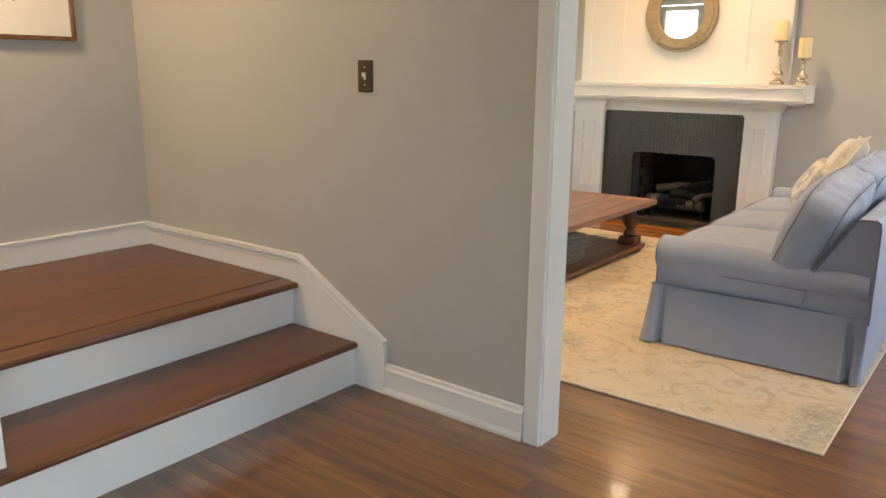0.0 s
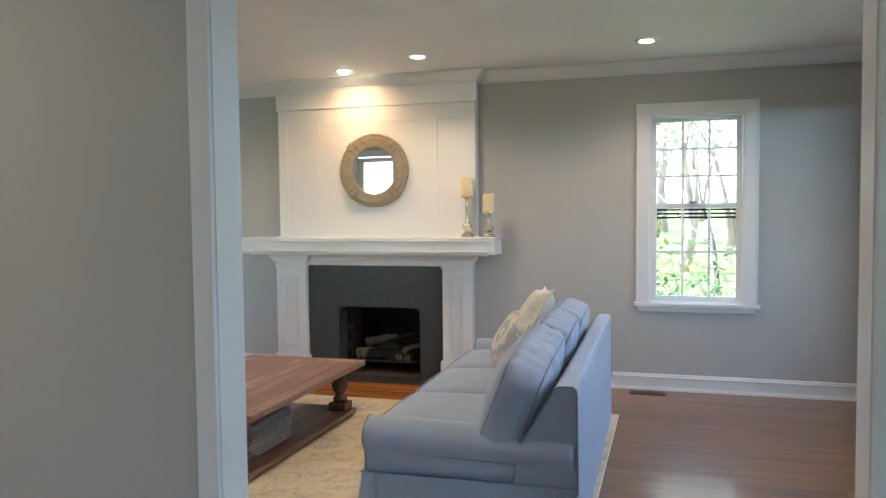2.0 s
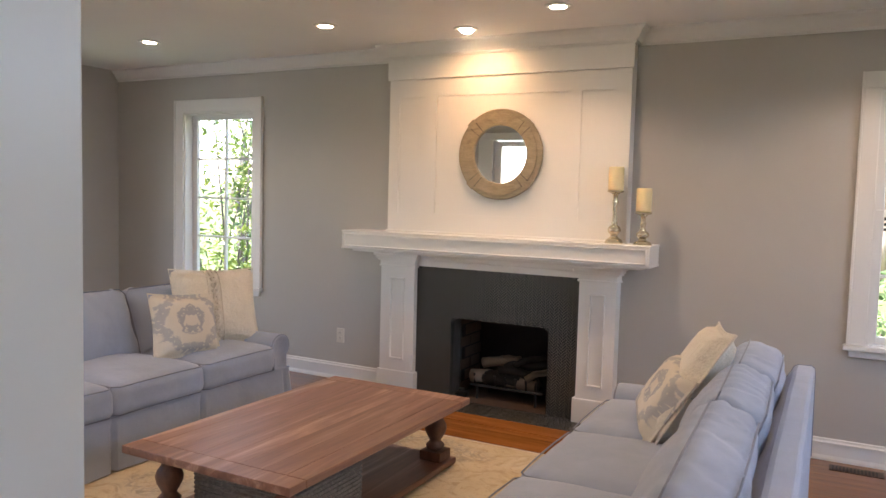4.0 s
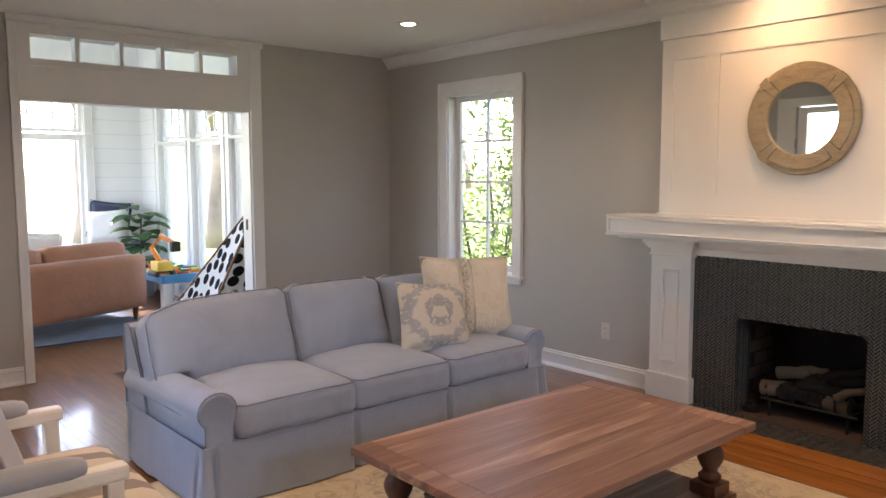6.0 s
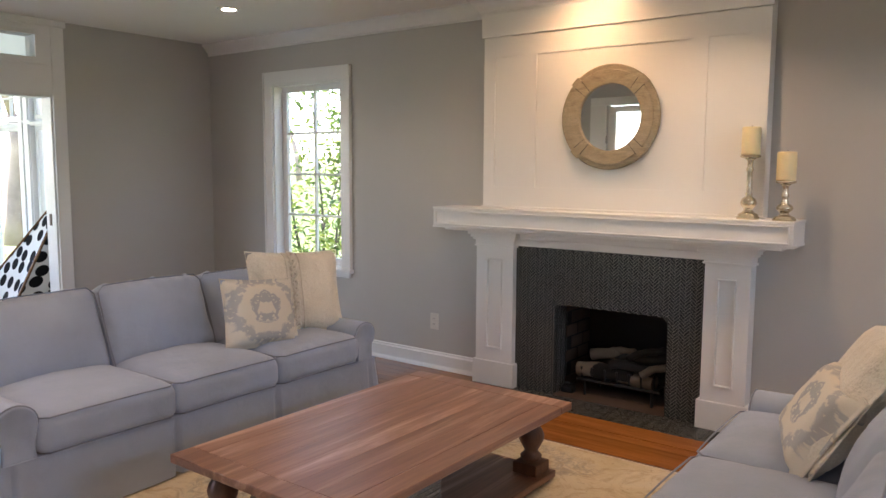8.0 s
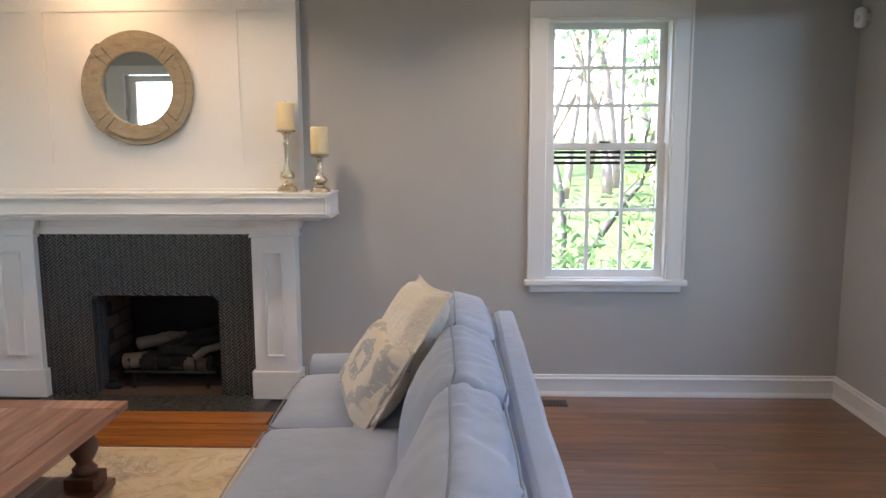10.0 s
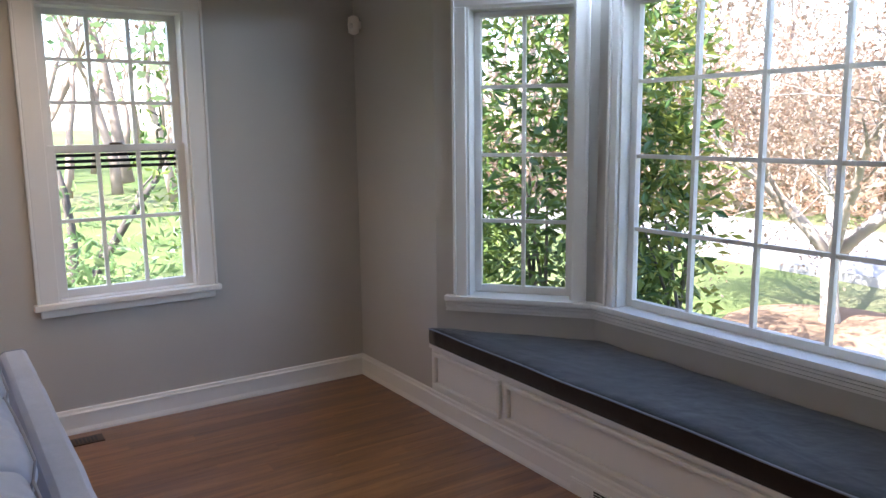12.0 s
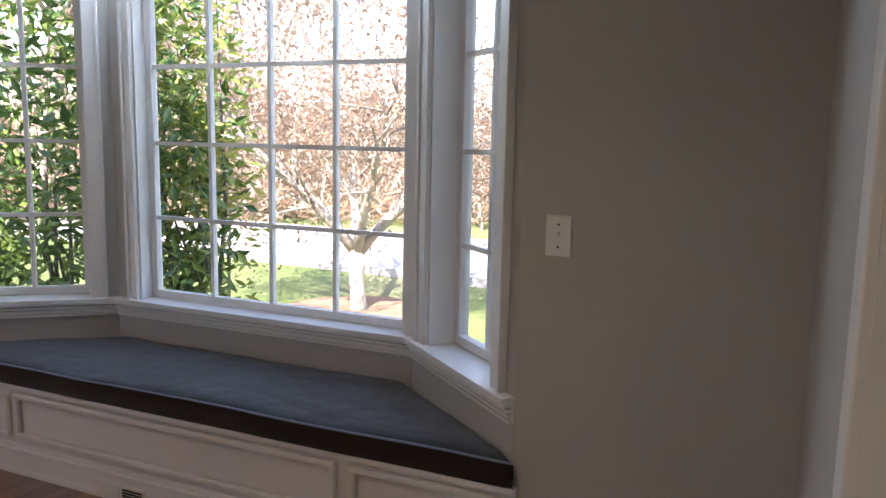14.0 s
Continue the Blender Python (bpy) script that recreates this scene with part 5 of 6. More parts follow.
# ---- stairs and hall ----
def stairs():
    y0, y1 = 0.60, YH - 0.02
    th = thing("staircase", "two oak steps with white risers up to a landing", "stairs", (-2.2, 1.4, 0))
    part("riser", boxed(-1.935, -1.917, y0, y1, 0, 0.164), TRIM, th, "white painted riser")
    part("riser", boxed(-2.30, -2.282, y0, y1, 0.191, 0.352), TRIM, th, "white painted riser")
    part("tread", boxed(-2.30, -1.89, y0 - 0.03, y1, 0.164, 0.191, bevel=0.011), TREAD, th, "dark stained oak tread")
    part("landing_nosing", boxed(-2.36, -2.245, -2.2, y1, 0.354, 0.382, bevel=0.011), TREAD, th)
    xs = [-2.36 - k * (3.42 - 2.36) / 8 for k in range(9)]
    for k in range(8):
        part("landing_board", boxed(xs[k + 1] + 0.0005, xs[k] - 0.0005, -2.2, y1, 0.357, 0.3815, bevel=0.0008), TREAD, th)
    part("stringer", boxed(-3.42, -1.95, y0 - 0.01, y0, 0, 0.164), TRIM, th)
    # skirt boards on the walls
    sk = bmesh.new()
    ys, yb = YH - 0.02, YH
    poly = [(-1.75, 0), (-1.75, 0.225), (-2.245, 0.502), (-3.42, 0.496), (-3.42, 0.384), (-2.30, 0.384), (-2.30, 0.0)]
    a = [sk.verts.new((x, ys, z)) for x, z in poly]
    b = [sk.verts.new((x, yb, z)) for x, z in poly]
    sk.faces.new(a)
    sk.faces.new(list(reversed(b)))
    for i in range(len(poly)):
        j = (i + 1) % len(poly)
        sk.faces.new((a[i], a[j], b[j], b[i]))
    part("skirt_board", sk, TRIM, th, "white sloping skirt board")
    cap = [(-1.745, 0.23), (-2.243, 0.509), (-3.42, 0.503)]
    for nm, drop, h, out in (("skirt_cap", 0.0, 0.022, 0.014), ("skirt_bead", 0.030, 0.010, 0.008)):
        bm = bmesh.new()
        rings = []
        for k, (x, z) in enumerate(cap):
            d = drop * (1.0 if k else 1.3)
            rings.append([bm.verts.new((x, y, q)) for y, q in ((yb - 0.02, z - d), (yb - 0.02 - out, z - d - 0.004), (yb - 0.02 - out, z - d - h), (yb - 0.02, z - d - h - 0.006))])
        for r0, r1 in zip(rings, rings[1:]):
            for j in range(4):
                bm.faces.new((r0[j], r0[(j + 1) % 4], r1[(j + 1) % 4], r1[j]))
        bm.faces.new(rings[0])
        bm.faces.new(list(reversed(rings[-1])))
        part(nm, bm, TRIM, th)
    part("landing_skirt", boxed(-3.42, -3.402, -2.2, YH - 0.02, 0.382, 0.491, bevel=0.004), TRIM, th)
    part("landing_skirt_cap", boxed(-3.42, -3.396, -2.2, YH - 0.02, 0.491, 0.504, bevel=0.004), TRIM, th)
    for k, x in enumerate((-1.955, -2.20)):
        part("baluster", boxed(x - 0.017, x + 0.017, 0.715, 0.749, 0.191, 1.05, bevel=0.004), TRIM, th, "square white baluster")
    part("handrail", tube(bmesh.new(), [(-1.85, 0.732, 1.0), (-2.6, 0.732, 1.37)], 0.028, 10), TREAD, th, "dark oak handrail", True)


stairs()


def framed_print():
    x, y1, z0 = -3.42, 1.81, 1.395
    y0, z1 = y1 - 0.62, z0 + 0.75
    th = thing("framed_print", "botanical ink print in a slim dark oak frame", "picture", (x, (y0 + y1) / 2, z0))
    part("mount", boxed(x, x + 0.012, y0 + 0.015, y1 - 0.015, z0 + 0.015, z1 - 0.015), PAPER, th, "off-white paper")
    for a in ((y0, y1, z0, z0 + 0.02), (y0, y1, z1 - 0.02, z1), (y0, y0 + 0.02, z0 + 0.02, z1 - 0.02), (y1 - 0.02, y1, z0 + 0.02, z1 - 0.02)):
        part("frame_rail", boxed(x, x + 0.025, *a, bevel=0.003), FRAMEWOOD, th)
    rnd = random.Random(11)
    bm = bmesh.new()
    cy, cz = (y0 + y1) / 2 + 0.05, z0 + 0.22
    for k in range(26):
        a = rnd.uniform(-0.9, 0.9)
        ln = rnd.uniform(0.05, 0.2)
        s = rnd.uniform(0, 0.3)
        p = (x + 0.0135, cy + rnd.uniform(-0.03, 0.03), cz + s)
        tube(bm, [p, (p[0], p[1] + math.sin(a) * ln * 0.6, p[2] + math.cos(a) * ln * 0.6), (p[0], p[1] + math.sin(a) * ln, p[2] + math.cos(a) * ln * 0.8)], [0.003, 0.004, 0.0012], 4)
    tube(bm, [(x + 0.0135, cy, cz - 0.06), (x + 0.0135, cy, cz + 0.35)], 0.003, 4)
    part("ink_drawing", bm, INK, th)


framed_print()


def plate(name, label, m, mat, w=0.073, h=0.117, toggle=True, mat2=None):
    """A switch or socket plate in local axes: x along the wall, y into the room is negative, z up."""
    th = thing(name, label, "switch" if toggle else "socket", m.translation)
    part("cover", boxed(-w / 2, w / 2, -0.006, 0, -h / 2, h / 2, bevel=0.0025), mat, th, m=m)
    if toggle:
        part("toggle_slot", boxed(-0.006, 0.006, -0.0075, -0.005, -0.013, 0.013), mat2 or mat, th, m=m)
        part("toggle", boxed(-0.004, 0.004, -0.02, -0.006, -0.002, 0.012, bevel=0.0015), mat2 or mat, th, m=m)
        for z in (-0.032, 0.032):
            part("screw", boxed(-0.003, 0.003, -0.0075, -0.005, z - 0.003, z + 0.003), BRONZE if mat is PLASTIC else mat2, th, m=m)
    else:
        for z in (-0.02, 0.02):
            part("outlet_face", boxed(-0.016, 0.016, -0.0075, -0.005, z - 0.013, z + 0.013, bevel=0.001), mat, th, m=m)
            for x in (-0.006, 0.006):
                part("slot", boxed(x - 0.0012, x + 0.0012, -0.0082, -0.0072, z - 0.004, z + 0.006), DARK, th, m=m)


plate("light_switch", "bronze toggle light switch plate on the hall wall", Matrix.Translation((-1.85, YH, 1.257)), BRONZE, mat2=PLASTIC)
plate("light_switch", "white toggle light switch plate beside the bay", Matrix.Translation((XB, 2.762, 1.157)) @ pose(0, 0, 0, 0, 0, -90), PLASTIC, mat2=PLASTIC)
plate("wall_socket", "almond wall socket beside the fireplace", Matrix.Translation((-3.68, YW, 0.348)), ALMOND, toggle=False)

sensor = thing("motion_detector", "small white alarm sensor high in the corner", "sensor", (XB - 0.04, YW - 0.1, 2.14))
part("housing", lathe(bmesh.new(), [(0.012, -0.055), (0.03, -0.045), (0.034, 0.0), (0.03, 0.04), (0.012, 0.05)], (XB - 0.045, YW - 0.09, 2.11), 16), PLASTIC, sensor, smooth=True)
part("lens", lathe(bmesh.new(), [(0.004, -0.02), (0.014, -0.014), (0.014, 0.008), (0.004, 0.012)], (XB - 0.072, YW - 0.105, 2.105), 12), TRIM, sensor, smooth=True)
part("bracket", boxed(XB - 0.03, XB, YW - 0.1, YW - 0.08, 2.09, 2.13), PLASTIC, sensor)


def floor_vent(x0, x1, y0, y1):
    th = thing("floor_vent", "brown metal floor register set in the boards", "vent", ((x0 + x1) / 2, (y0 + y1) / 2, 0))
    part("vent_frame", boxed(x0, x1, y0, y1, -0.005, 0.004, bevel=0.001), BRASSVENT, th)
    n = int((x1 - x0 - 0.03) / 0.018)
    for i in range(n):
        x = x0 + 0.015 + i * 0.018
        part("vent_slot", boxed(x, x + 0.009, y0 + 0.015, y1 - 0.015, 0.004, 0.0052), DARK, th)


floor_vent(-0.20, 0.07, 6.30, 6.40)
floor_vent(-6.15, -5.85, 3.85, 3.95)


def recessed_lamp(x, y, gimbal=False, watts=9.0):
    th = thing("recessed_light", "round recessed ceiling light, warm and lit" if not gimbal else "tilted recessed ceiling spotlight aimed at the mirror", "ceiling light", (x, y, H), "recessed ceiling lights")
    part("trim_ring", lathe(bmesh.new(), [(0.048, -0.001), (0.05, -0.008), (0.08, -0.005), (0.082, 0.0)], (x, y, H), 32), TRIM, th, smooth=True)
    bm = bmesh.new()
    lathe(bm, [(0.044, 0.0), (0.046, -0.006), (0.01, -0.009)], (0, 0, 0), 24)
    bm.transform(pose(x, y, H - 0.003, -25 if gimbal else 0, 0, 0))
    part("lens", bm, BULB, th, "glowing frosted lens")
    lamp_light("lamp", x, y, H - 0.035, watts, 0.08, (1.0, 0.57, 0.26) if gimbal else (1.0, 0.70, 0.44), aim=(0.0, 0.32, -0.95) if gimbal else (0, 0, -1), spread=140 if gimbal else 125)


recessed_lamp(-2.42, 6.05, True, GIMBAL)
# the four at y = 3.3 are unseen, added to fill the room with light
for x, y, k in ((-1.68, 5.72, 0.9), (-0.06, 5.74, 0.8), (-3.23, 5.64, 0.28), (-4.80, 5.59, 0.22), (-4.80, 3.3, 0.7), (-3.23, 3.3, 0.9), (-1.68, 3.3, 0.9), (-0.06, 3.3, 0.45)):
    recessed_lamp(x, y, watts=CAN * k)


def hall_lamp():
    th = thing("hall_ceiling_lamp", "round warm ceiling lamp in the stair hall", "ceiling light", (-2.95, 0.9, H))
    part("plate", lathe(bmesh.new(), [(0.14, 0), (0.14, -0.02), (0.1, -0.03)], (-2.95, 0.9, H), 24), BRONZE, th)
    part("shade", lathe(bmesh.new(), [(0.13, -0.03), (0.12, -0.07), (0.07, -0.1), (0.01, -0.11)], (-2.95, 0.9, H), 24), BULB, th, smooth=True)
    lamp_light("lamp", -2.95, 0.9, H - 0.13, HALL, 0.2, spread=170)


hall_lamp()


# ---- outside ----
def ground_sheet():
    bm = bmesh.new()
    bmesh.ops.create_grid(bm, x_segments=80, y_segments=80, size=1)
    for v in bm.verts:
        x, y = v.co.x, v.co.y
        v.co = Vector((math.copysign(abs(x) ** 2.2, x) * 900, 4 + math.copysign(abs(y) ** 2.2, y) * 900, -0.62))
        d = math.hypot(v.co.x, v.co.y - 4)
        if d > 9:
            v.co.z += 0.12 * noise.noise(Vector((v.co.x * 0.1, v.co.y * 0.1, 0))) + max(0, min(1, (d - 18) / 40)) * 2.2
    structure("ground", bm, LAWN, "sunlit spring lawn with thin patches", "lawn", True)
    bm = bmesh.new()
    rings = []
    for i in range(41):
        y = -40 + i * 2.2
        o = 0.9 * math.sin(y * 0.05)
        rings.append((bm.verts.new((9.3 + o, y, -0.50)), bm.verts.new((13.4 + o, y, -0.50)), bm.verts.new((13.4 + o, y, -0.66)), bm.verts.new((9.3 + o, y, -0.66))))
    for a, b in zip(rings, rings[1:]):
        for j in range(4):
            bm.faces.new((a[j], a[(j + 1) % 4], b[(j + 1) % 4], b[j]))
    structure("driveway", bm, ASPHALT, "pale sunlit driveway crossing the lawn", "driveway")


ground_sheet()


def leaves(count, center, radii, size, rnd, shell=0.55, droop=0.3):
    """Vertices and faces of many small folded leaves in an uneven ellipsoid cloud."""
    verts, faces = [], []
    lumps = [(Vector((rnd.gauss(0, 0.5), rnd.gauss(0, 0.5), rnd.gauss(0, 0.5))), rnd.uniform(0.3, 0.6)) for _ in range(14)]
    while len(faces) < count * 2:
        if rnd.random() < 0.7:
            c, r = rnd.choice(lumps)
            p = c + Vector((rnd.gauss(0, 1), rnd.gauss(0, 1), rnd.gauss(0, 1))) * r * 0.5
        else:
            p = Vector((rnd.uniform(-1, 1), rnd.uniform(-1, 1), rnd.uniform(-1, 1)))
        if p.length > 1.05:
            continue
        pos = Vector((center[0] + p.x * radii[0], center[1] + p.y * radii[1], center[2] + p.z * radii[2]))
        d = Vector((rnd.gauss(0, 1), rnd.gauss(0, 1), rnd.gauss(0, 0.7) - droop)).normalized()
        side = d.cross(Vector((rnd.gauss(0, 1), rnd.gauss(0, 1), rnd.gauss(0, 1)))).normalized()
        up = d.cross(side)
        ln = size * rnd.uniform(0.6, 1.2)
        w = ln * rnd.uniform(0.13, 0.21)
        b = len(verts)
        verts += [pos, pos + d * ln * 0.5 + side * w + up * w * 0.4, pos + d * ln, pos + d * ln * 0.5 - side * w + up * w * 0.4]
        faces += [(b, b + 1, b + 2), (b, b + 2, b + 3)]
    return verts, faces


def leaf_part(name, vf, mat, parent, label=""):
    me = bpy.data.meshes.new(name)
    me.from_pydata([tuple(v) for v in vf[0]], [], vf[1])
    me.materials.append(mat)
    ob = new(name, me)
    ob.parent = parent
    ob.matrix_parent_inverse = base_of(parent).inverted()
    if label:
        tagged(ob, label)
    tagged(ob, kind="stuff")
    return ob


def grow(bm, p, d, ln, r, depth, rnd, tips, spread=0.6, lift=0.1):
    pts, rad = [p.copy()], [r]
    q = p.copy()
    dd = d.copy()
    for i in range(4):
        dd = (dd + Vector((rnd.gauss(0, 0.12), rnd.gauss(0, 0.12), rnd.gauss(0, 0.08) + lift * 0.2))).normalized()
        q = q + dd * ln / 4
        pts.append(q.copy())
        rad.append(r * (1 - 0.12 * (i + 1)))
    tube(bm, pts, rad, 7 if r > 0.03 else 4)
    if depth == 0:
        tips.append((q, dd))
        return
    for k in range(rnd.choice((2, 3, 3))):
        nd = (dd + Vector((rnd.gauss(0, spread), rnd.gauss(0, spread), rnd.gauss(0, spread * 0.6) + lift))).normalized()
        grow(bm, pts[-1 - (k % 2)], nd, ln * rnd.uniform(0.62, 0.85), rad[-1] * rnd.uniform(0.55, 0.75), depth - 1, rnd, tips, spread, lift)


def tree(name, label, at, h, r, depth, mat, leafmat, leafcount, leafsize, seed, spread=0.6, lift=0.1, stems=1, cloud=0.35, fork=0.36):
    rnd = random.Random(seed)
    th = thing(name, label, "tree", at)
    bm, tips = bmesh.new(), []
    for s in range(stems):
        d = Vector((rnd.gauss(0, 0.25) * (stems > 1), rnd.gauss(0, 0.25) * (stems > 1), 1)).normalized()
        grow(bm, Vector(at), d, h * fork, r, depth, rnd, tips, spread, lift)
    part("trunk", bm, mat, th, "", True)
    verts, faces = [], []
    per = max(1, leafcount // max(1, len(tips)))
    for p, d in tips:
        for _ in range(per):
            c = p + Vector((rnd.gauss(0, cloud), rnd.gauss(0, cloud), rnd.gauss(0, cloud * 0.8)))
            dd = Vector((rnd.gauss(0, 1), rnd.gauss(0, 1), rnd.gauss(0, 0.8))).normalized()
            if c.y < 7.1 and c.x < 3.0:
                continue
            sd = dd.cross(Vector((rnd.gauss(0, 1), rnd.gauss(0, 1), 0.3))).normalized()
            ln = leafsize * rnd.uniform(0.6, 1.2)
            b = len(verts)
            verts += [c, c + dd * ln * 0.5 + sd * ln * 0.28, c + dd * ln, c + dd * ln * 0.5 - sd * ln * 0.28]
            faces += [(b, b + 1, b + 2), (b, b + 2, b + 3)]
    leaf_part("crown", (verts, faces), leafmat, th)
    return th


def shrub(label, at, radii, count, size, mat, seed, z0=-0.6):
    rnd = random.Random(seed)
    th = thing("shrub", label, "shrub", (at[0], at[1], z0))
    bm = bmesh.new()
    for k in range(6):
        a = rnd.uniform(0, 6.28)
        e = Vector((at[0] + math.cos(a) * radii[0] * rnd.uniform(0.2, 0.7), at[1] + math.sin(a) * radii[1] * rnd.uniform(0.2, 0.7), at[2] + radii[2] * rnd.uniform(-0.1, 0.8)))
        b = Vector((at[0] + rnd.gauss(0, 0.08), at[1] + rnd.gauss(0, 0.08), z0))
        tube(bm, [b, b.lerp(e, 0.5) + Vector((rnd.gauss(0, 0.08), rnd.gauss(0, 0.08), 0)), e], [0.026, 0.015, 0.005], 6)
    part("stem", bm, DARKTRUNK, th, "", True)
    leaf_part("crown", leaves(count, at, radii, size, rnd), mat, th)


# evergreen close to the bay
shrub("tall glossy evergreen magnolia shrub beside the bay window", (3.25, 6.58, 1.25), (1.0, 1.15, 2.1), 9000, 0.125, MAGNOLIA, 1)
shrub("glossy evergreen shrub trailing in front of the bay window", (3.75, 5.95, 0.95), (0.5, 0.5, 1.9), 1700, 0.12, SUNLEAF, 2)
# against the casement window
shrub("glossy evergreen shrub outside the casement window", (-6.35, 8.0, 1.2), (0.95, 0.8, 1.9), 3600, 0.11, MAGNOLIA, 3)
tree("garden_tree", "spring-green tree outside the casement window", (-8.6, 10.6, -0.6), 5.5, 0.09, 4, DARKTRUNK, SPRING, 1200, 0.12, 21, 0.6, 0.15, 2)
# beyond the double-hung window
shrub("light green shrub below the double-hung window", (0.2, 8.9, 0.15), (1.3, 0.8, 0.95), 2600, 0.11, SPRING, 5)
shrub("dark evergreen shrub beyond the double-hung window", (-0.7, 9.6, 0.5), (0.9, 0.8, 1.2), 1600, 0.15, MAGNOLIA, 6)
tree("garden_tree", "multi-stemmed tree with fresh green leaves", (0.7, 12.0, -0.6), 5.2, 0.07, 4, DARKTRUNK, SPRING, 1800, 0.12, 22, 0.62, 0.12, 2)
tree("garden_tree", "tall tree with pale spring leaves", (-0.9, 13.5, -0.6), 7.5, 0.14, 5, TRUNK, SPRING, 3800, 0.12, 23, 0.55, 0.16)
tree("garden_tree", "tall tree with pale spring leaves", (2.6, 12.8, -0.6), 7.0, 0.12, 5, TRUNK, SPRING, 3200, 0.12, 24, 0.55, 0.16)
shrub("tall dark evergreen beyond the double-hung window", (1.75, 9.7, 1.4), (0.75, 0.8, 2.0), 1100, 0.11, MAGNOLIA, 7)
shrub("tall dark evergreen beyond the double-hung window", (-1.6, 11.0, 1.9), (1.2, 0.9, 2.4), 1100, 0.12, SPRING, 8)
# the small ornamental tree on the lawn
def ornamental_tree():
    rnd = random.Random(31)
    at = Vector((7.1, 6.55, -0.62))
    th = thing("ornamental_tree", "small spreading ornamental tree with rust-pink spring buds", "tree", at)
    bm, tips = bmesh.new(), []
    fork = at + Vector((0.02, 0.04, 0.78))
    tube(bm, [at, at + Vector((0, 0.01, 0.2)), at + Vector((0.01, 0.04, 0.5)), fork], [0.13, 0.092, 0.085, 0.10], 10)
    for k in range(6):
        a = k * math.pi / 3 + 0.55 + rnd.gauss(0, 0.12)
        reach, rise = rnd.uniform(1.5, 2.1), rnd.uniform(1.1, 2.0)
        pts = []
        for i in range(9):
            f = i / 8
            pts.append(fork + Vector((math.cos(a) * reach * f + rnd.gauss(0, 0.04) * f, math.sin(a) * reach * f + rnd.gauss(0, 0.04) * f, rise * f ** 0.85 + rnd.gauss(0, 0.03) * f - 0.06)))
        tube(bm, pts, [0.065 - 0.05 * i / 8 for i in range(9)], 7)
        for i in range(2, 9):
            for _ in range(3):
                d = ((pts[i] - pts[i - 1]).normalized() + Vector((rnd.gauss(0, 0.6), rnd.gauss(0, 0.6), rnd.gauss(0.1, 0.45)))).normalized()
                grow(bm, pts[i], d, rnd.uniform(0.4, 0.65), 0.022 - 0.0012 * i, 2, rnd, tips, 0.6, -0.02)
    part("trunk", bm, TRUNK, th, "pale grey forked trunk and twigs", True)
    verts, faces = [], []
    for p, d in tips:
        for _ in range(34):
            c = p + Vector((rnd.gauss(0, 0.13), rnd.gauss(0, 0.13), rnd.gauss(0, 0.13)))
            e = Vector((rnd.gauss(0, 1), rnd.gauss(0, 1), rnd.gauss(0, 1))).normalized()
            sd = e.cross(Vector((0.3, 0.5, 1))).normalized()
            ln = rnd.uniform(0.03, 0.065)
            b = len(verts)
            verts += [c, c + e * ln * 0.5 + sd * ln * 0.3, c + e * ln, c + e * ln * 0.5 - sd * ln * 0.3]
            faces += [(b, b + 1, b + 2), (b, b + 2, b + 3)]
    leaf_part("crown", (verts, faces), BLOSSOM, th)


ornamental_tree()
bm = bmesh.new()
lathe(bm, [(1.1, 0.0), (1.0, 0.05), (0.5, 0.09), (0.05, 0.1)], (7.1, 6.55, -0.63), 28)
structure("mulch_bed", bm, MULCH, "round mulch bed under the ornamental tree", "mulch bed", True)


def far_woods():
    rnd = random.Random(77)
    bm = bmesh.new()
    verts, faces = [], []
    for k in range(150):
        a = radians(rnd.uniform(-45, 110) if k % 4 else rnd.uniform(60, 205))
        d = rnd.uniform(17, 40)
        p = Vector((math.cos(a) * d, 4 + math.sin(a) * d, -0.3 + max(0, min(1, (d - 18) / 40)) * 2.0))
        h = rnd.uniform(7, 13)
        tips = []
        grow(bm, p, Vector((rnd.gauss(0, 0.05), rnd.gauss(0, 0.05), 1)).normalized(), h * 0.4, rnd.uniform(0.12, 0.22), 3, rnd, tips, 0.5, 0.3)
        for q, dd in tips:
            for _ in range(34):
                c = q + Vector((rnd.gauss(0, 1.0), rnd.gauss(0, 1.0), rnd.gauss(0, 1.0)))
                e = Vector((rnd.gauss(0, 1), rnd.gauss(0, 1), rnd.gauss(0, 1))).normalized()
                s = e.cross(Vector((0.2, 0.5, 1))).normalized()
                ln = rnd.uniform(0.12, 0.28)
                b = len(verts)
                verts += [c, c + e * ln * 0.5 + s * ln * 0.3, c + e * ln, c + e * ln * 0.5 - s * ln * 0.3]
                faces += [(b, b + 1, b + 2), (b, b + 2, b + 3)]
    th = tagged(thing("far_woods", "bare spring woodland with rust-pink buds beyond the lawn", "woods"), kind="stuff")
    part("trunks", bm, TWIG, th, "", True)
    leaf_part("buds", (verts, faces), BLOSSOM, th)
    # brush along the wood's edge, thin upright twigs and budding stems
    for name, mat, count, tall, wide in (("undergrowth", BLOSSOM, 26000, 3.6, 0.03), ("brush_twigs", TWIG, 15000, 5.5, 0.028)):
        verts, faces = [], []
        for k in range(count):
            a = radians(rnd.uniform(-50, 62))
            d = rnd.uniform(16.5, 24)
            c = Vector((math.cos(a) * d, 4 + math.sin(a) * d, -0.5 + tall * rnd.random() ** 1.3 * (0.75 + 0.5 * noise.noise(Vector((a * 5, 0, 0))))))
            e = Vector((rnd.gauss(0, 0.6), rnd.gauss(0, 0.6), rnd.uniform(-0.3, 1))).normalized()
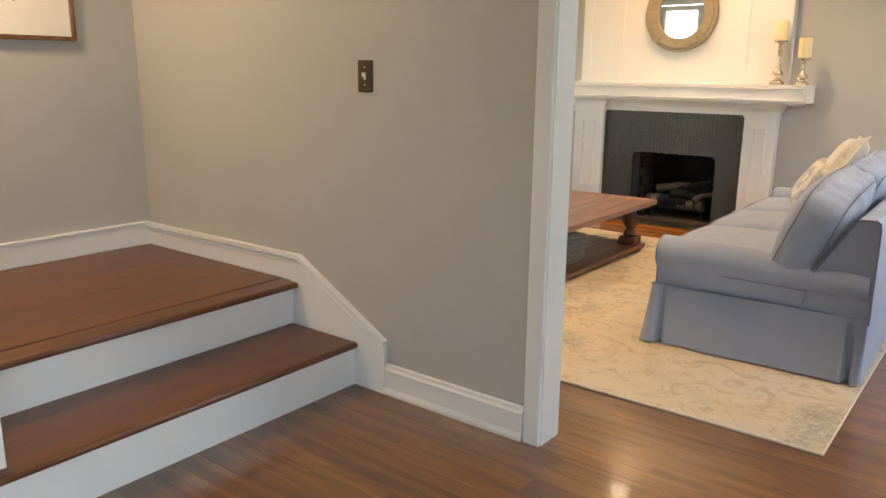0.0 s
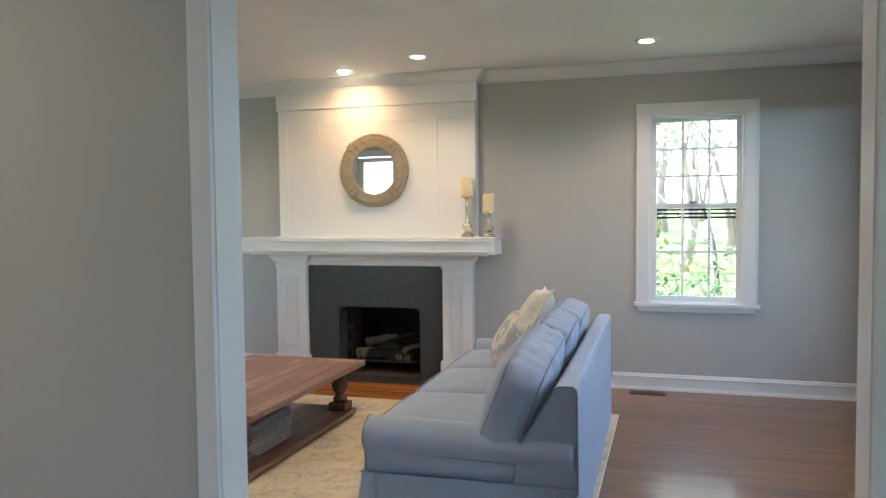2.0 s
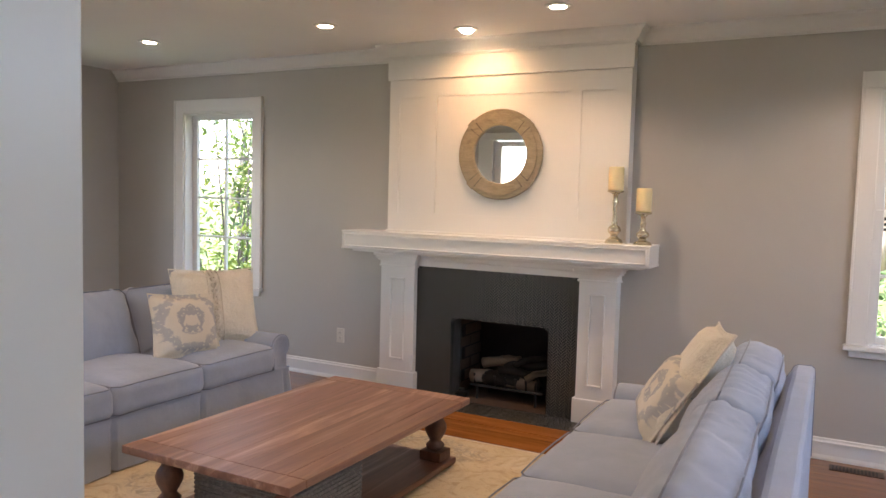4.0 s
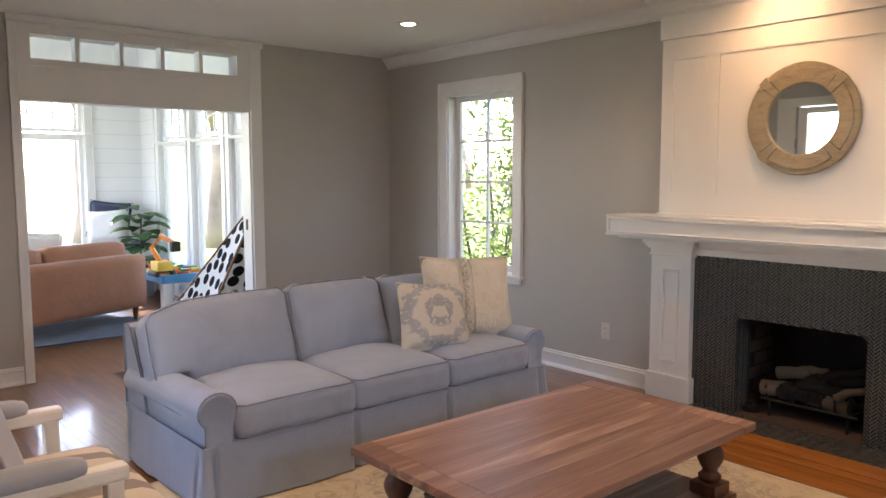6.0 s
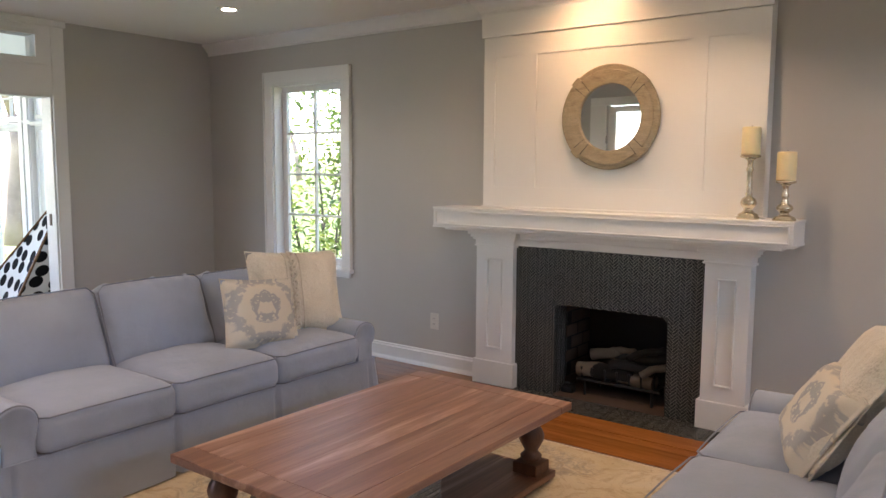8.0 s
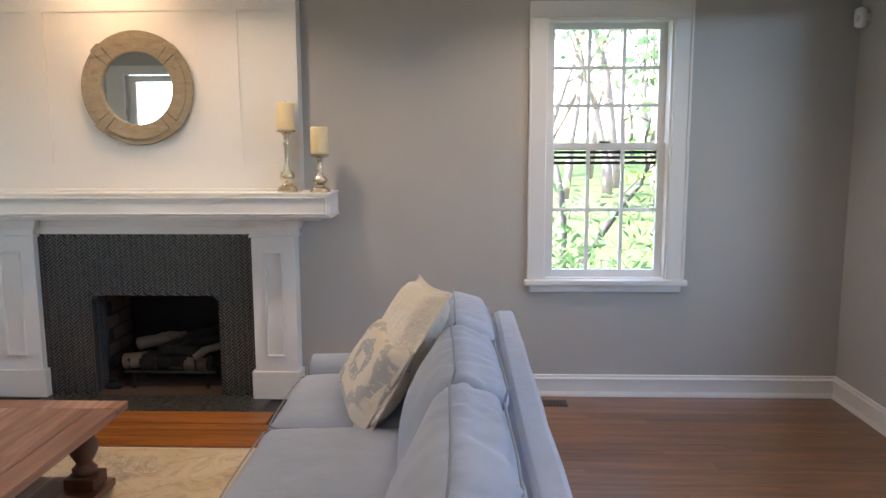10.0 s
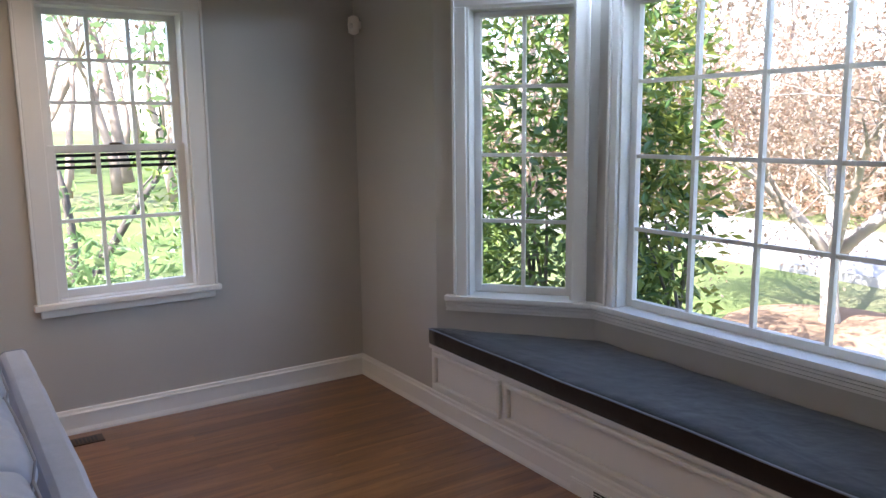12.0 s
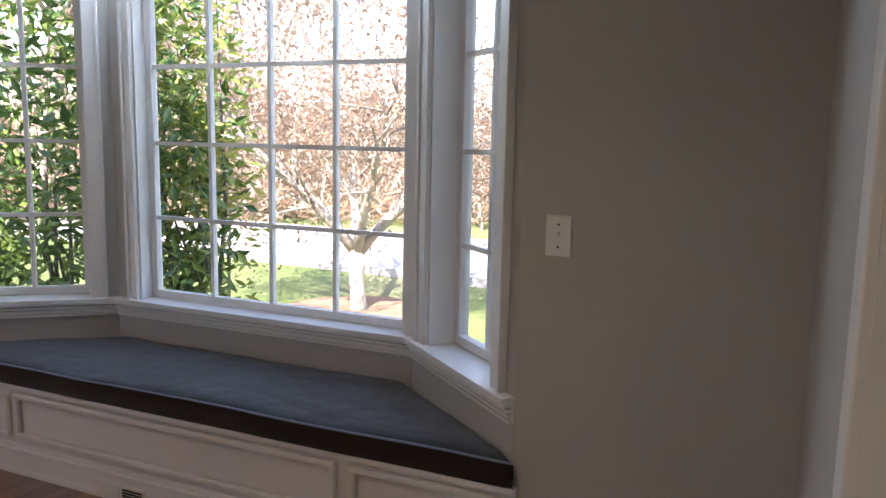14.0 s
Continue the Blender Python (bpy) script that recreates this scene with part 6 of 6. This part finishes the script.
            s = e.cross(Vector((math.cos(a), math.sin(a), 0.2))).normalized()
            ln = rnd.uniform(0.25, 0.9)
            w = wide * rnd.uniform(0.5, 1.6)
            b = len(verts)
            verts += [c, c + e * ln * 0.4 + s * w, c + e * ln, c + e * ln * 0.4 - s * w]
            faces += [(b, b + 1, b + 2), (b, b + 2, b + 3)]
        leaf_part(name, (verts, faces), mat, th)


far_woods()


# ---- sunroom beyond the wide opening ----
SX, SY0, SY1, SH = -10.5, 1.6, 5.62, 2.75
PLANK = paint("white_shiplap", (0.80, 0.80, 0.79), 0.4, 0.02, 0.03)
# grey that paints the shade of the board joints onto flat walls
JOINT = paint("board_joint_shade", (0.60, 0.62, 0.63), 0.5, 0.02, 0.02)
structure("sunroom_floor", boxed(SX - 0.2, XL - 0.14, SY0 - 0.2, SY1 + 0.2, -0.2, -0.013), DARK, "dark subfloor of the sunroom", "floor")
SW = [(2.05, 2.95), (3.08, 3.85), (3.98, 4.93)]
holes = []
for a, b in SW:
    holes.append((a - SY0, b - SY0, 0.55, 2.45))
bm = bmesh.new()
slab_wall(bm, SY1 - SY0, SH + 0.9, 0.13, holes, axes(SX, SY0, 0, 1))
structure("sunroom_wall_west", bm, PLANK, "white shiplap sunroom wall with tall windows")
SN = [(-9.85, -9.05), (-8.85, -8.05), (-7.85, -7.05)]
bm = bmesh.new()
slab_wall(bm, XL - 0.14 - SX, SH, 0.13, [(a - SX, b - SX, 0.35, 2.35) for a, b in SN], axes(SX, SY1, 1, 0))
structure("sunroom_wall_north", bm, PLANK, "white shiplap sunroom wall with tall windows")
bm = bmesh.new()
slab_wall(bm, XL - 0.14 - SX, SH, 0.13, [(0.7, 3.4, 0.5, 2.3)], axes(SX, SY0 - 0.13, 1, 0))
structure("sunroom_wall_south", bm, PLANK, "white shiplap sunroom wall with a window opening")
for k in range(15):
    z = 0.18 * k
    for nm, a in (("shiplap_groove", (SX, SX + 0.003, 4.98, SY1, z, z + 0.006)), ("shiplap_groove", (SX, SX + 0.62, SY1 - 0.003, SY1, z, z + 0.006))):
        structure(nm + "_%d" % k, boxed(*a), JOINT, "shadow joint between white wall boards", "trim") if z < SH else None


def mx(m, w, z0, z1, label, name):
    th = window(name, label, m, w, z0 + 0.0, z1 - 0.5, 1, 1, frame=0.05, deep=0.04, casing=0.09, head=0.02)
    m2 = m
    t2 = window(name + "_transom", "white " + "six-pane transom window above a tall sunroom window", m2, w, z1 - 0.46, z1, 3, 2, frame=0.045, deep=0.04, casing=0.09, sill=False, head=0.09)


for k, (a, b) in enumerate(SW):
    m = axes(SX, a, 0, 1)
    mx(m, b - a, 0.55, 2.45, "tall white sunroom window facing the garden", "window_sun_west_%d" % (k + 1))
for k, (a, b) in enumerate(SN):
    mx(axes(a, SY1, 1, 0), b - a, 0.35, 2.35, "tall white sunroom casement window", "window_sun_north_%d" % (k + 1))
# unseen bluish area lamp, added in an opening in place of sky light
def sky_fill(name, x, y, z, w, h, watts, aim, spread=180):
    data = bpy.data.lights.new(name, "AREA")
    data.spread = radians(spread)
    data.shape, data.size, data.size_y, data.energy, data.color = "RECTANGLE", w, h, watts, (0.64, 0.82, 1.0)
    new(name, data).matrix_basis = look((x, y, z), (x + aim[0], y + aim[1], z + aim[2]))


sky_fill("south_opening_fill_lamp", SX + 2.05, SY0 - 0.05, 1.4, 2.6, 1.7, SUNROOM_FILL, (0, 1, 0))
sky_fill("hall_door_fill_lamp", 2.33, -1.15, 1.15, 1.7, 1.6, HALL_FILL, (-1, -0.3, -0.15), 130)
# hidden strip lamp above the bay glass, added to strengthen the window light
sky_fill("bay_head_fill_lamp", 2.13, 4.24, 2.16, 1.4, 0.1, BAY_FILL, (-1, 0, -0.25))
# vaulted plank ceiling, rising away from the opening
CEILPLANK = paint("white_ceiling_boards", (0.74, 0.75, 0.76), 0.35, 0.03, 0.03)
bm = bmesh.new()
n = 30
for i in range(n):
    ya, yb = SY0 - 0.13 + (SY1 + 0.26 - SY0) * i / n, SY0 - 0.13 + (SY1 + 0.26 - SY0) * (i + 1) / n
    g = 0.006
    vs = [bm.verts.new(p) for p in ((XL - 0.14, ya + g, 2.56), (XL - 0.14, yb, 2.56), (SX - 0.13, yb, 3.55), (SX - 0.13, ya + g, 3.55), (XL - 0.14, ya + g, 2.60), (XL - 0.14, yb, 2.60), (SX - 0.13, yb, 3.6), (SX - 0.13, ya + g, 3.6))]
    for f in ((0, 1, 2, 3), (4, 5, 6, 7), (0, 1, 5, 4), (1, 2, 6, 5), (2, 3, 7, 6), (3, 0, 4, 7)):
        bm.faces.new([vs[j] for j in f])
structure("sunroom_ceiling", bm, CEILPLANK, "vaulted white plank sunroom ceiling", "ceiling")
structure("sunroom_roof", boxed(SX - 0.4, XL - 0.1, SY0 - 0.4, SY1 + 0.4, 3.62, 3.7), CEIL, "flat roof over the sunroom", "ceiling")
structure("sunroom_gable_north", boxed(SX, XL - 0.14, SY1, SY1 + 0.13, SH, 3.6), PLANK, "white sunroom gable wall")
structure("sunroom_gable_south", boxed(SX, XL - 0.14, SY0 - 0.13, SY0, SH, 3.6), PLANK, "white sunroom gable wall")
structure("sunroom_fascia", boxed(XL - 0.16, XL - 0.141, SY0, SY1, 2.45, 2.60), PLANK, "white board above the sunroom opening", "trim")

TAN = cloth("tan_leather", (0.38, 0.165, 0.085), 0.08, 300, 0.55)
NAVY = cloth("navy_cloth", (0.03, 0.04, 0.075), 0.1)
WHITECLOTH = cloth("white_cloth", (0.72, 0.70, 0.68), 0.05)
BLUERUG = cloth("navy_rug", (0.035, 0.06, 0.10), 0.25, 120)


def sun_sofa():
    th = thing("tan_sofa", "tan leather sofa seen from behind in the sunroom", "sofa")
    g = bmesh.new()
    cushion(g, 2.0, 0.16, 0.54, 0.04, 0.0, 8, 0.004, 1, m=pose(0, -0.36, 0.40))
    part("back_panel", g, TAN, th, "", True)
    g = bmesh.new()
    cushion(g, 1.98, 0.85, 0.28, 0.04, 0.0, 8, 0.004, 2, m=pose(0, 0.04, 0.27))
    part("base", g, TAN, th, "", True)
    for s in (-1, 1):
        g = bmesh.new()
        cushion(g, 0.16, 0.86, 0.42, 0.05, 0.0, 7, 0.004, 3, m=pose(s * 0.93, 0.04, 0.36))
        part("arm", g, TAN, th, "", True)
        g = bmesh.new()
        cushion(g, 0.92, 0.20, 0.40, 0.08, 0.0, 8, 0.012, 4 + s, m=pose(s * 0.46, -0.2, 0.60, -10, 0, 0))
        part("back_cushion", g, TAN, th, "", True)
        g = bmesh.new()
        cushion(g, 0.84, 0.6, 0.16, 0.05, 0.02, 8, 0.008, 7 + s, m=pose(s * 0.42, 0.12, 0.45))
        part("seat_cushion", g, TAN, th, "", True)
        for y in (-0.34, 0.4):
            part("foot", lathe(bmesh.new(), [(0.02, 0.004), (0.03, 0.13)], (s * 0.92, y, 0.0), 10), LEGWOOD, th)
    # local +y is the front; the back faces the living room
    th.matrix_basis = pose(-8.12, 3.72, 0.012, 0, 0, 113)
    return th


sun_sofa()
throw_pillow("white throw pillow with navy checks on the tan sofa", pose(-8.35, 3.9, 0.74, -12, 5, 100), 0.42, 0.36, 0.14, WHITECLOTH, 12)
throw_pillow("navy throw pillow on the window bench", pose(-10.2, 5.1, 0.92, -14, 6, 62), 0.5, 0.46, 0.15, NAVY, 13)
throw_pillow("white throw pillow on the window bench", pose(-10.02, 5.02, 0.84, -16, -4, 62), 0.5, 0.42, 0.16, WHITECLOTH, 14)
bench = thing("window_bench", "low white bench under the sunroom windows", "bench", (-10.2, 3.6, 0))
part("bench_box", boxed(-10.49, -9.95, 1.7, 5.55, 0, 0.55, bevel=0.006), PLANK, bench)
part("bench_pad", boxed(-10.48, -9.93, 1.72, 5.53, 0.55, 0.62, bevel=0.025), NAVY, bench, "dark navy bench pad")
srug = thing("sunroom_rug", "dark blue patterned rug under the tan sofa", "rug", (-8.6, 3.6, 0))
part("woven_field", boxed(-10.0, -7.45, 2.0, 4.75, 0.001, 0.011, bevel=0.003), BLUERUG, srug)


def fig_plant():
    at = (-9.72, 5.3, 0.0)
    th = thing("fiddle_leaf_fig", "leafy fiddle-leaf fig in a grey pot", "plant", at)
    part("pot", lathe(bmesh.new(), [(0.13, 0.0), (0.17, 0.3), (0.18, 0.32), (0.16, 0.32), (0.15, 0.28), (0.01, 0.28)], at, 24), CHAIRPAD, th, "grey planter pot", True)
    part("stem", tube(bmesh.new(), [(at[0], at[1], 0.28), (at[0] + 0.02, at[1], 0.6), (at[0], at[1] + 0.02, 1.0)], [0.014, 0.012, 0.008], 6), DARKTRUNK, th)
    rnd = random.Random(8)
    for k in range(26):
        z = 0.45 + 0.6 * k / 26
        a = k * 2.4
        d = Vector((math.cos(a), math.sin(a), rnd.uniform(-0.1, 0.5))).normalized()
        s = d.cross(Vector((0, 0, 1))).normalized()
        up = s.cross(d)
        ln = rnd.uniform(0.24, 0.34)
        p = Vector((at[0], at[1], z)) + d * 0.05
        bm = bmesh.new()
        rows = []
        for i in range(6):
            f = i / 5
            w = ln * 0.42 * math.sin(math.pi * (0.08 + 0.9 * f)) * (0.75 + 0.35 * f)
            c = p + d * ln * f - Vector((0, 0, 1)) * ln * 0.3 * f * f
            rows.append([bm.verts.new(c - s * w + up * w * 0.3), bm.verts.new(c), bm.verts.new(c + s * w + up * w * 0.3)])
        for r0, r1 in zip(rows, rows[1:]):
            for j in range(2):
                bm.faces.new((r0[j], r0[j + 1], r1[j + 1], r1[j]))
        part("leaf", bm, FIG, th, smooth=True)


fig_plant()


def colour(name, c, rough=0.4):
    return paint(name, c, rough, 0.04, 0.02)


TOYBLUE, TOYRED, TOYORANGE, TOYGREEN, TOYYELLOW = colour("toy_blue", (0.05, 0.28, 0.55)), colour("toy_red", (0.55, 0.05, 0.04)), colour("toy_orange", (0.75, 0.23, 0.03)), colour("toy_green", (0.08, 0.30, 0.08)), colour("toy_yellow", (0.75, 0.5, 0.06))


def play_table():
    x0, x1, y0, y1 = -9.35, -8.2, 5.0, 5.52
    th = thing("play_table", "white play table with a blue printed top", "play table", ((x0 + x1) / 2, (y0 + y1) / 2, 0))
    part("tabletop", boxed(x0, x1, y0, y1, 0.37, 0.40, bevel=0.005), TOYBLUE, th, "blue printed play board")
    part("rim", boxed(x0 - 0.015, x1 + 0.015, y0 - 0.015, y0, 0.34, 0.43, bevel=0.004), TOYBLUE, th)
    part("rim", boxed(x0 - 0.015, x1 + 0.015, y1, y1 + 0.015, 0.34, 0.43, bevel=0.004), TOYBLUE, th)
    part("rim", boxed(x0 - 0.015, x0, y0, y1, 0.34, 0.43, bevel=0.004), TOYBLUE, th)
    part("rim", boxed(x1, x1 + 0.015, y0, y1, 0.34, 0.43, bevel=0.004), TOYBLUE, th)
    for x in (x0 + 0.05, x1 - 0.05):
        for y in (y0 + 0.05, y1 - 0.05):
            part("leg", boxed(x - 0.05, x + 0.05, y - 0.05, y + 0.05, 0, 0.37, bevel=0.006), TRIM, th)
    rnd = random.Random(5)
    cols = [(TOYRED, "red"), (TOYORANGE, "orange"), (TOYGREEN, "green"), (TOYYELLOW, "yellow"), (DARK, "black")]
    for k in range(26):
        mat, nm = cols[k % 5]
        x, y = rnd.uniform(x0 + 0.08, x1 - 0.1), rnd.uniform(y0 + 0.06, y1 - 0.08)
        w, d, h = rnd.uniform(0.04, 0.09), rnd.uniform(0.03, 0.06), rnd.uniform(0.03, 0.07)
        car = thing("toy_car", "small %s plastic toy vehicle on the play table" % nm, "toy", (x, y, 0.40), "toys on the play table")
        part("body", boxed(x - w, x + w, y - d, y + d, 0.41, 0.41 + h * 0.6, bevel=0.008), mat, car)
        part("cab", boxed(x - w * 0.4, x + w * 0.5, y - d * 0.8, y + d * 0.8, 0.41 + h * 0.6, 0.41 + h * 1.2, bevel=0.008), cols[(k + 2) % 5][0], car)
        for sx in (-0.6, 0.6):
            part("wheel", lathe(bmesh.new(), [(0.016, -0.006), (0.016, 0.006)], (x + sx * w, y - d, 0.416), 10), DARK, car)
    d = thing("toy_digger", "orange toy excavator with a raised boom", "toy", (-8.4, 5.05, 0.40))
    part("body", boxed(-8.5, -8.28, 4.98, 5.14, 0.46, 0.56, bevel=0.01), TOYYELLOW, d)
    part("track", boxed(-8.52, -8.26, 4.95, 5.0, 0.402, 0.46, bevel=0.02), DARK, d)
    part("track", boxed(-8.52, -8.26, 5.12, 5.17, 0.402, 0.46, bevel=0.02), DARK, d)
    part("boom", tube(bmesh.new(), [(-8.42, 5.06, 0.54), (-8.5, 5.0, 0.70), (-8.42, 5.08, 0.82), (-8.3, 5.16, 0.76)], [0.03, 0.03, 0.028, 0.024], 6), TOYORANGE, d)
    part("bucket", boxed(-8.32, -8.24, 5.12, 5.22, 0.66, 0.77, bevel=0.015), DARK, d)


play_table()


def dotted_material():
    m = Mat("dotted_canvas", (0.75, 0.74, 0.72), 0.9, spec=0.15)
    sep = m.node("SeparateXYZ")
    m.link(m.coords(), sep.inputs[0])
    comb = m.node("CombineXYZ")
    m.link(m.math("ADD", m.math("MULTIPLY", sep.outputs[0], 0.9), m.math("MULTIPLY", sep.outputs[1], 0.7)), comb.inputs[0])
    m.link(m.math("MULTIPLY", sep.outputs[2], 0.8), comb.inputs[1])
    vor = m.node("TexVoronoi", Scale=10.5, Randomness=0.45)
    vor.voronoi_dimensions = "2D"
    m.link(comb.outputs[0], vor.inputs["Vector"])
    m.color(m.ramp(vor.outputs["Distance"], (0.36, (0.012, 0.012, 0.014)), (0.39, (0.74, 0.73, 0.71))))
    return m.m


def teepee():
    c = (-7.0, 5.22, 0)
    th = thing("play_tent", "white play teepee with large black dots", "tent", c)
    bm = bmesh.new()
    top = Vector((-6.92, 5.5, 1.30))
    base = [Vector(p) for p in ((-6.5, 5.58, 0), (-7.55, 5.58, 0), (-7.3, 4.54, 0), (-6.5, 4.62, 0))]
    for k in range(4):
        a, b = base[k], base[(k + 1) % 4]
        rows = []
        for i in range(7):
            f = i / 6 * 0.93
            p, q = a.lerp(top, f), b.lerp(top, f)
            row = []
            for j in range(7):
                g = j / 6
                r = p.lerp(q, g)
                r += (Vector((c[0], c[1], r.z)) - r) * 0.08 * math.sin(math.pi * g)
                row.append(bm.verts.new(r))
            rows.append(row)
        for r0, r1 in zip(rows, rows[1:]):
            for j in range(6):
                bm.faces.new((r0[j], r0[j + 1], r1[j + 1], r1[j]))
    part("canvas", bm, dotted_material(), th, "", True)
    for k in range(4):
        part("pole", tube(bmesh.new(), [base[k], top + (top - base[k]).normalized() * 0.12], 0.012, 8), FRAMEWOOD, th)


teepee()


# ---- glazed door in the south wall, seen in the mirror ----
def south_door():
    th = thing("door_1", "white glazed garden door standing closed", "door", ((DS[0] + DS[1]) / 2, YH, 0), kind="structure")
    part("casing", boxed(DS[0] - 0.2, DS[0], YS, YS + 0.02, 0, 2.2, bevel=0.004), TRIM, th)
    part("casing", boxed(DS[1], DS[1] + 0.09, YS, YS + 0.02, 0, 2.2, bevel=0.004), TRIM, th)
    part("head_casing", boxed(DS[0] - 0.2, DS[1] + 0.09, YS, YS + 0.02, 2.2, 2.29, bevel=0.004), TRIM, th)
    y = YH + 0.03
    for a in ((DS[0] + 0.005, DS[0] + 0.1, 0.005, 2.19), (DS[1] - 0.1, DS[1] - 0.005, 0.005, 2.19), (DS[0] + 0.1, DS[1] - 0.1, 0.005, 0.25), (DS[0] + 0.1, DS[1] - 0.1, 2.12, 2.19)):
        part("door_rail", boxed(a[0], a[1], y, y + 0.04, a[2], a[3]), TRIM, th)
    p = part("pane", boxed(DS[0] + 0.1, DS[1] - 0.1, y + 0.018, y + 0.022, 0.25, 2.12), GLASS, th)
    p.visible_shadow = False
    for z in (0.25, 1.0, 1.8):
        part("hinge", boxed(DS[0] - 0.006, DS[0] + 0.004, YS - 0.003, YS + 0.01, z - 0.045, z + 0.045), BRONZE, th)
    part("door_handle", lathe(bmesh.new(), [(0.01, 0), (0.025, 0.01), (0.028, 0.03), (0.018, 0.045)], (DS[1] - 0.05, YS - 0.03, 0.97), 16), BRONZE, th, smooth=True)


south_door()
fd = thing("door_2", "glazed white entrance door of the hall", "door", (2.36, -1.15, 0), kind="structure")
for a in ((-2.1, -2.0), (-1.2, -1.1), (-0.3, -0.2)):
    part("door_stile", boxed(2.34, 2.39, a[0], a[1], 0.05, 2.1), TRIM, fd)
for z in ((0.05, 0.3), (2.0, 2.1)):
    for a in ((-2.0, -1.2), (-1.1, -0.3)):
        part("door_rail", boxed(2.345, 2.385, a[0], a[1], z[0], z[1]), TRIM, fd)
for a in ((-2.0, -1.2), (-1.1, -0.3)):
    p = part("pane", boxed(2.362, 2.366, a[0], a[1], 0.3, 2.0), GLASS, fd)
    p.visible_shadow = False


# ---- floor boards ----
def boards():
    rnd = random.Random(9)
    w = 0.0826
    floor = thing("floor", "glossy reddish-brown oak strip floor", "floor", (0, 2, 0), kind="structure")
    meshes = {}
    def mesh_for(ln):
        key = round(ln, 1)
        if key not in meshes:
            bm = boxed(-key / 2, key / 2, -w / 2 + 0.0005, w / 2 - 0.0005, -0.012, 0.0)
            me = bpy.data.meshes.new("board")
            bmesh.ops.recalc_face_normals(bm, faces=bm.faces)
            bm.to_mesh(me)
            bm.free()
            me.materials.append(WOODFLOOR)
            meshes[key] = me
        return meshes[key], key
    rest_v, rest_f = [], []
    count = 0
    for (xa, xb, ya, yb) in ((XL, XB, 2.1, 5.70), (-1.35, XB, 5.70, YW), (XL, -3.28, 5.70, YW), (-1.93, 2.3, -2.47, 2.1), (SX, XL, SY0, SY1)):
        rows = int(math.ceil((yb - ya) / w))
        for r in range(rows):
            y0, y1 = ya + r * w, min(yb, ya + (r + 1) * w)
            x = xa
            first = rnd.uniform(0.3, 1.3)
            while x < xb - 1e-6:
                ln = first if first else rnd.choice((0.7, 0.9, 1.1, 1.3, 1.5, 1.7))
                ln = round(ln, 1)
                first = None
                e = min(xb, x + ln)
                near = -1.3 < x < XB and 0.4 < y0 < 6.4
                if near and e - x > ln - 1e-6 and y1 - y0 > w - 1e-6 and count < 300:
                    me, key = mesh_for(ln)
                    ob = new("floor_board", me)
                    ob.parent = floor
                    ob.matrix_parent_inverse = base_of(floor).inverted()
                    ob.location = (x + ln / 2, (y0 + y1) / 2, 0)
                    count += 1
                else:
                    b = len(rest_v)
                    g = 0.0005
                    rest_v += [(x + g, y0 + g, -0.012), (e - g, y0 + g, -0.012), (e - g, y1 - g, -0.012), (x + g, y1 - g, -0.012), (x + g, y0 + g, 0.0), (e - g, y0 + g, 0.0), (e - g, y1 - g, 0.0), (x + g, y1 - g, 0.0)]
                    rest_f += [(b + 4, b + 5, b + 6, b + 7), (b, b + 1, b + 5, b + 4), (b + 1, b + 2, b + 6, b + 5), (b + 2, b + 3, b + 7, b + 6), (b + 3, b, b + 4, b + 7)]
                x = e
    me = bpy.data.meshes.new("far_boards")
    me.from_pydata(rest_v, [], rest_f)
    me.materials.append(WOODREST)
    ob = new("far_boards", me)
    ob.parent = floor
    ob.matrix_parent_inverse = base_of(floor).inverted()
    tagged(ob, kind="stuff")


boards()
